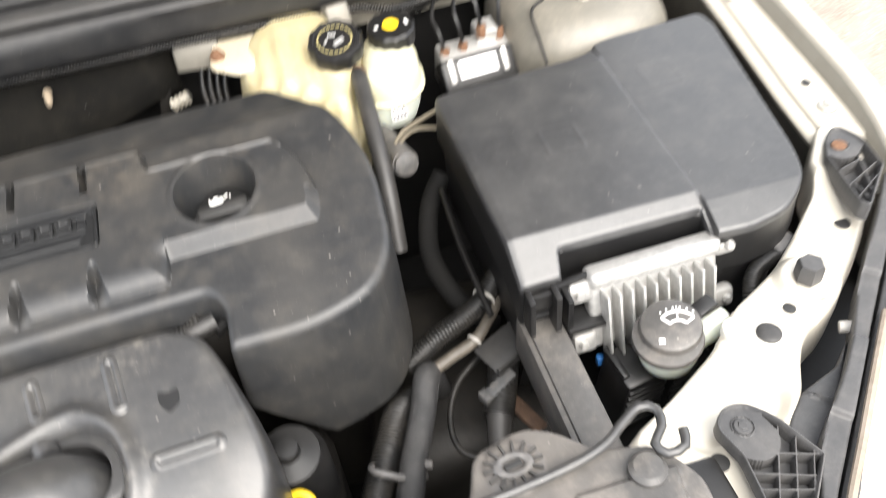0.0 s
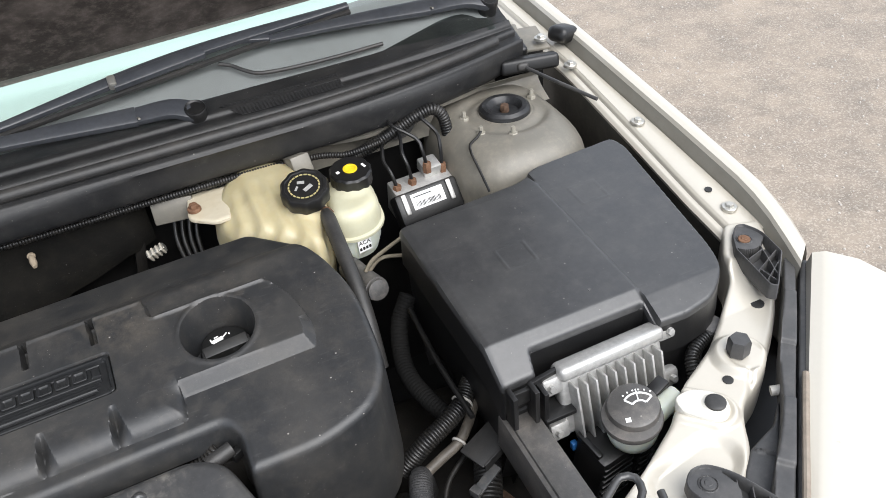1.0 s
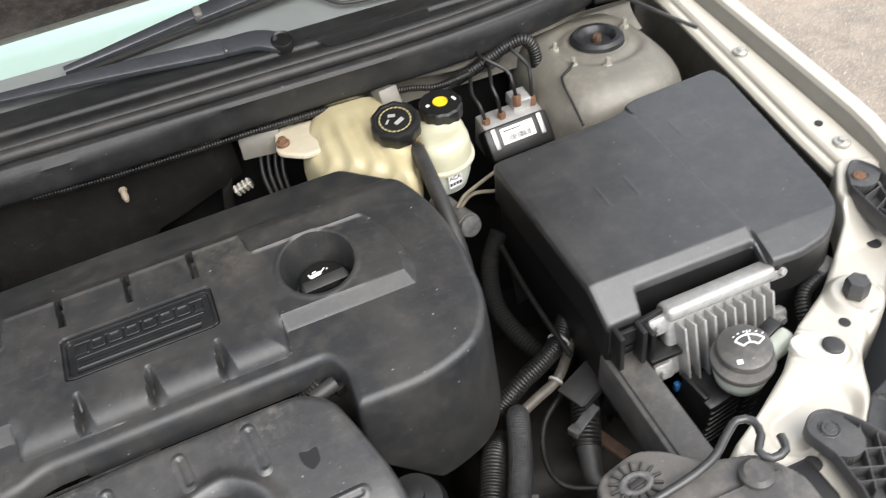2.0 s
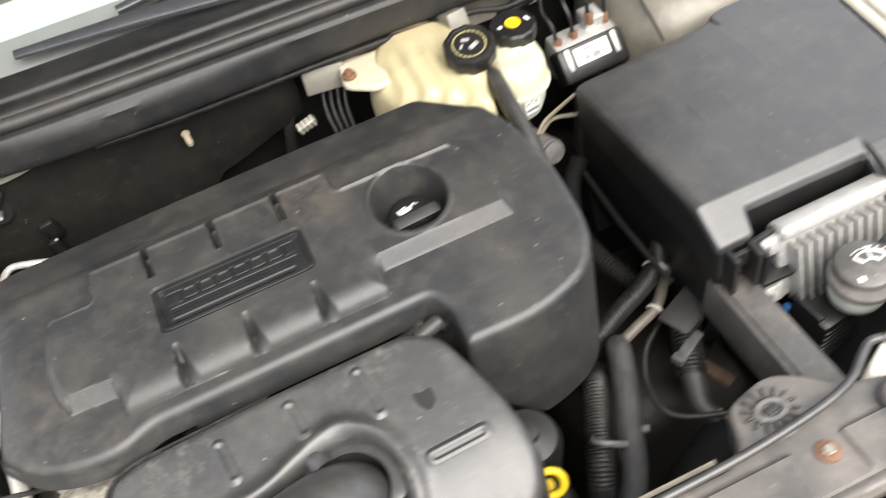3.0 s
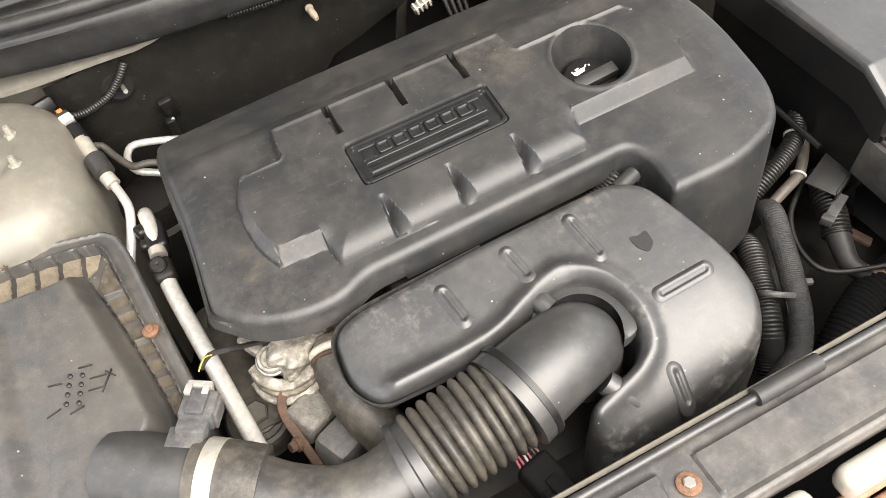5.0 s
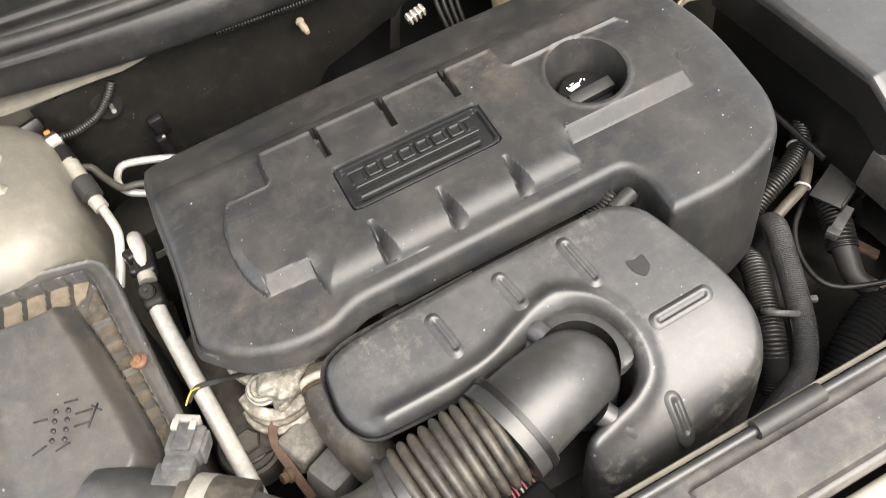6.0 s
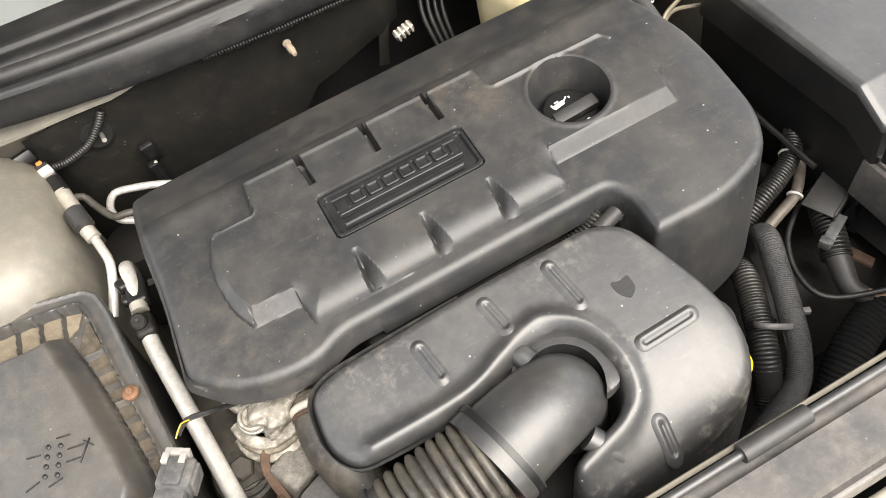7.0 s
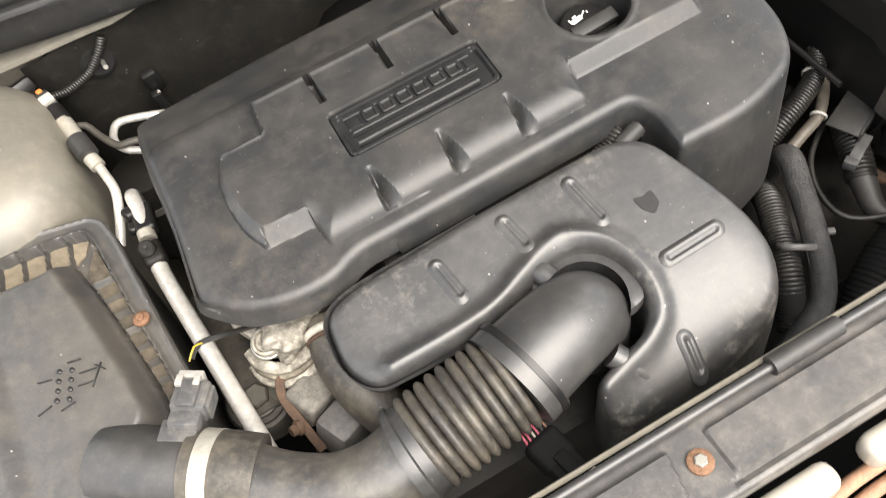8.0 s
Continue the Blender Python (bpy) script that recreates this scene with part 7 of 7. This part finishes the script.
PITTED = material("pitted_grey_metal", (0.17, 0.162, 0.145), 0.65, metal=0.3, bump=1.0, bump_scale=420, dust=0.6, dust_color=(0.27, 0.25, 0.215), dust_scale=60, grime=0.5, grime_color=(0.07, 0.06, 0.05))
ts = thing("throttle_sensor", (-0.33, 0.27, 0.68), "dusty grey sensor block held by a rusty strap", "sensor")
part("body", rbox((0.042, 0.038, 0.036), pose(-0.338, 0.286, 0.744, 12, 8, 28), 0.006, 3), PITTED, ts, "crusted grey sensor body")
part("body_lower", rbox((0.06, 0.04, 0.05), pose(-0.318, 0.252, 0.725, 10, 10, 28), 0.008), CONN, ts)
part("strap", join(ribbon([(-0.352, 0.240, 0.722), (-0.357, 0.262, 0.744), (-0.362, 0.288, 0.760), (-0.358, 0.304, 0.768), (-0.345, 0.312, 0.770)], 0.0095, 0.0032, 10, 0.004), ribbon([(-0.345, 0.312, 0.770), (-0.328, 0.311, 0.771), (-0.308, 0.310, 0.771)], 0.0085, 0.0034, 10, 0.004)), OLDRUST, ts, "rusty metal strap")
part("hook", tube([(-0.308, 0.312, 0.772), (-0.300, 0.304, 0.777), (-0.304, 0.294, 0.774), (-0.312, 0.290, 0.769)], 0.0030, 10), CREAM, ts, "pale plastic hook")
part("strap_bolt", hexbolt((-0.363, 0.262, 0.745), 0.006, 0.008, 0.008, (-1, -0.3, 0.4)), OLDRUST, ts)
hose("rail_loom", "black corrugated loom behind the resonator", [(-0.25, 0.309, 0.828), (-0.15, 0.306, 0.834), (-0.05, 0.306, 0.838), (0.02, 0.309, 0.846), (0.045, 0.316, 0.855)], 0.008, LOOM, 0.0013, 0.0045)
coil = thing("wiring_plug", (0.055, 0.30, 0.83), "grey plug and metal tab in the cover's notch", "plug")
part("barrel", tube([(0.030, 0.296, 0.858), (0.058, 0.305, 0.860)], 0.0085, 12), RUBBER, coil)
part("tab", rbox((0.016, 0.010, 0.012), pose(0.062, 0.304, 0.850, 0, 0, 30), 0.002), DEEP, coil)
part("fuel_rail", tube([(-0.25, 0.303, 0.832), (-0.20, 0.303, 0.834), (-0.16, 0.303, 0.836)], 0.0065, 10), TUBEAL, coil, "bright pipe")
dip = thing("dipstick", (0.105, 0.148, 0.66), "yellow dipstick ring beside the oil filter", "dipstick")
part("ring", torus(0.0135, 0.0042, facing((0.094, 0.149, 0.748), (-0.25, -0.75, 0.6))), YELLOW, dip)
part("stem", tube([(0.094, 0.154, 0.736), (0.096, 0.160, 0.725), (0.10, 0.168, 0.68)], 0.006, 10), YELLOW, dip)
part("tube", tube([(0.10, 0.166, 0.70), (0.097, 0.18, 0.60), (0.09, 0.20, 0.5)], 0.0075, 10), BLOCK, dip)
sp = thing("loose_plug", (-0.165, 0.11, 0.74), "dusty black plug with coloured wires below the hose", "plug")
pm = pose(-0.166, 0.108, 0.737, 10, 4, 14)
part("body", join(moved(rbox((0.036, 0.034, 0.024), bevel=0.006, seg=3), pm @ pose(0, 0.010, 0)), moved(rbox((0.030, 0.034, 0.020), bevel=0.003), pm @ pose(0, -0.016, 0)), moved(rbox((0.014, 0.030, 0.006), bevel=0.002), pm @ pose(0, -0.012, 0.012))), DULL, sp)
for dx in (-0.012, 0.012):
    part("latch", moved(rbox((0.009, 0.012, 0.010), bevel=0.0015), pm @ pose(dx, -0.033, 0.008)), CREAM, sp, "pale latch")
PINK, BROWN = material("pink_wire", (0.4, 0.08, 0.12), 0.5), material("brown_wire", (0.2, 0.1, 0.06), 0.5)
for i in range(6):
    part("wire", moved(tube([(-0.013 + 0.005 * i, 0.024, 0.003), (-0.012 + 0.0048 * i, 0.034, 0.008 - 0.002 * (i % 2)), (-0.010 + 0.004 * i, 0.046, 0.002)], 0.0012, 6), pm), (PINK, PINK, CREAM, PINK, RUBBER, BROWN)[i], sp)
hose("lower_hose", "thick ribbed black hose below the front panel", [(0.20, 0.10, 0.60), (0.25, 0.13, 0.64), (0.30, 0.15, 0.655), (0.36, 0.16, 0.66)], 0.022, DULL, 0.0012, 0.006)
# right of the fuse box
hose("wing_loom", "black corrugated loom beside the fuse box", [(0.735, 0.56, 0.82), (0.735, 0.51, 0.815), (0.725, 0.45, 0.80), (0.71, 0.38, 0.78)], 0.009, LOOM, 0.001, 0.0045)
hose("lamp_loom", "black corrugated loom to the headlamp", [(0.655, 0.245, 0.80), (0.625, 0.240, 0.80), (0.60, 0.228, 0.795), (0.588, 0.205, 0.78), (0.585, 0.18, 0.74)], 0.008, LOOM, 0.0012, 0.0042)
pl = thing("lamp_plug", (0.64, 0.24, 0.79), "grey plug on the headlamp loom", "plug")
part("body", rbox((0.03, 0.018, 0.018), pose(0.645, 0.248, 0.803, 0, 0, 20), 0.003), CONN, pl)
mod = thing("fuse_box_bracket", (0.42, 0.24, 0.78), "black plastic bracket between fuse box and control module", "bracket")
part("frame", join(rbox((0.045, 0.006, 0.03), pose(0.405, 0.245, 0.835, 0, 0, 8), 0.001), rbox((0.006, 0.03, 0.06), pose(0.392, 0.235, 0.815), 0.001), rbox((0.04, 0.03, 0.006), pose(0.41, 0.232, 0.80), 0.001)), DEEP, mod)
# hinge of the bonnet
hg = thing("hood_hinge_assembly", (0.73, 0.83, 0.93), "painted bonnet hinge with a zinc bolt", "hinge")
part("plate", rbox((0.05, 0.08, 0.006), pose(0.728, 0.858, 0.940, 4, 0, -12), 0.002), PRIMER, hg)
part("arm", rbox((0.010, 0.07, 0.010), pose(0.712, 0.875, 0.945, 4, 0, -20), 0.003), PRIMER, hg)
part("bolt", hexbolt((0.735, 0.83, 0.951), 0.0065, 0.006, 0.011), ZINC, hg)
part("cover", rbox((0.05, 0.04, 0.028), pose(0.786, 0.842, 0.942, 0, 14, 24), 0.012, 4), DEEP, hg, "black hinge cover")
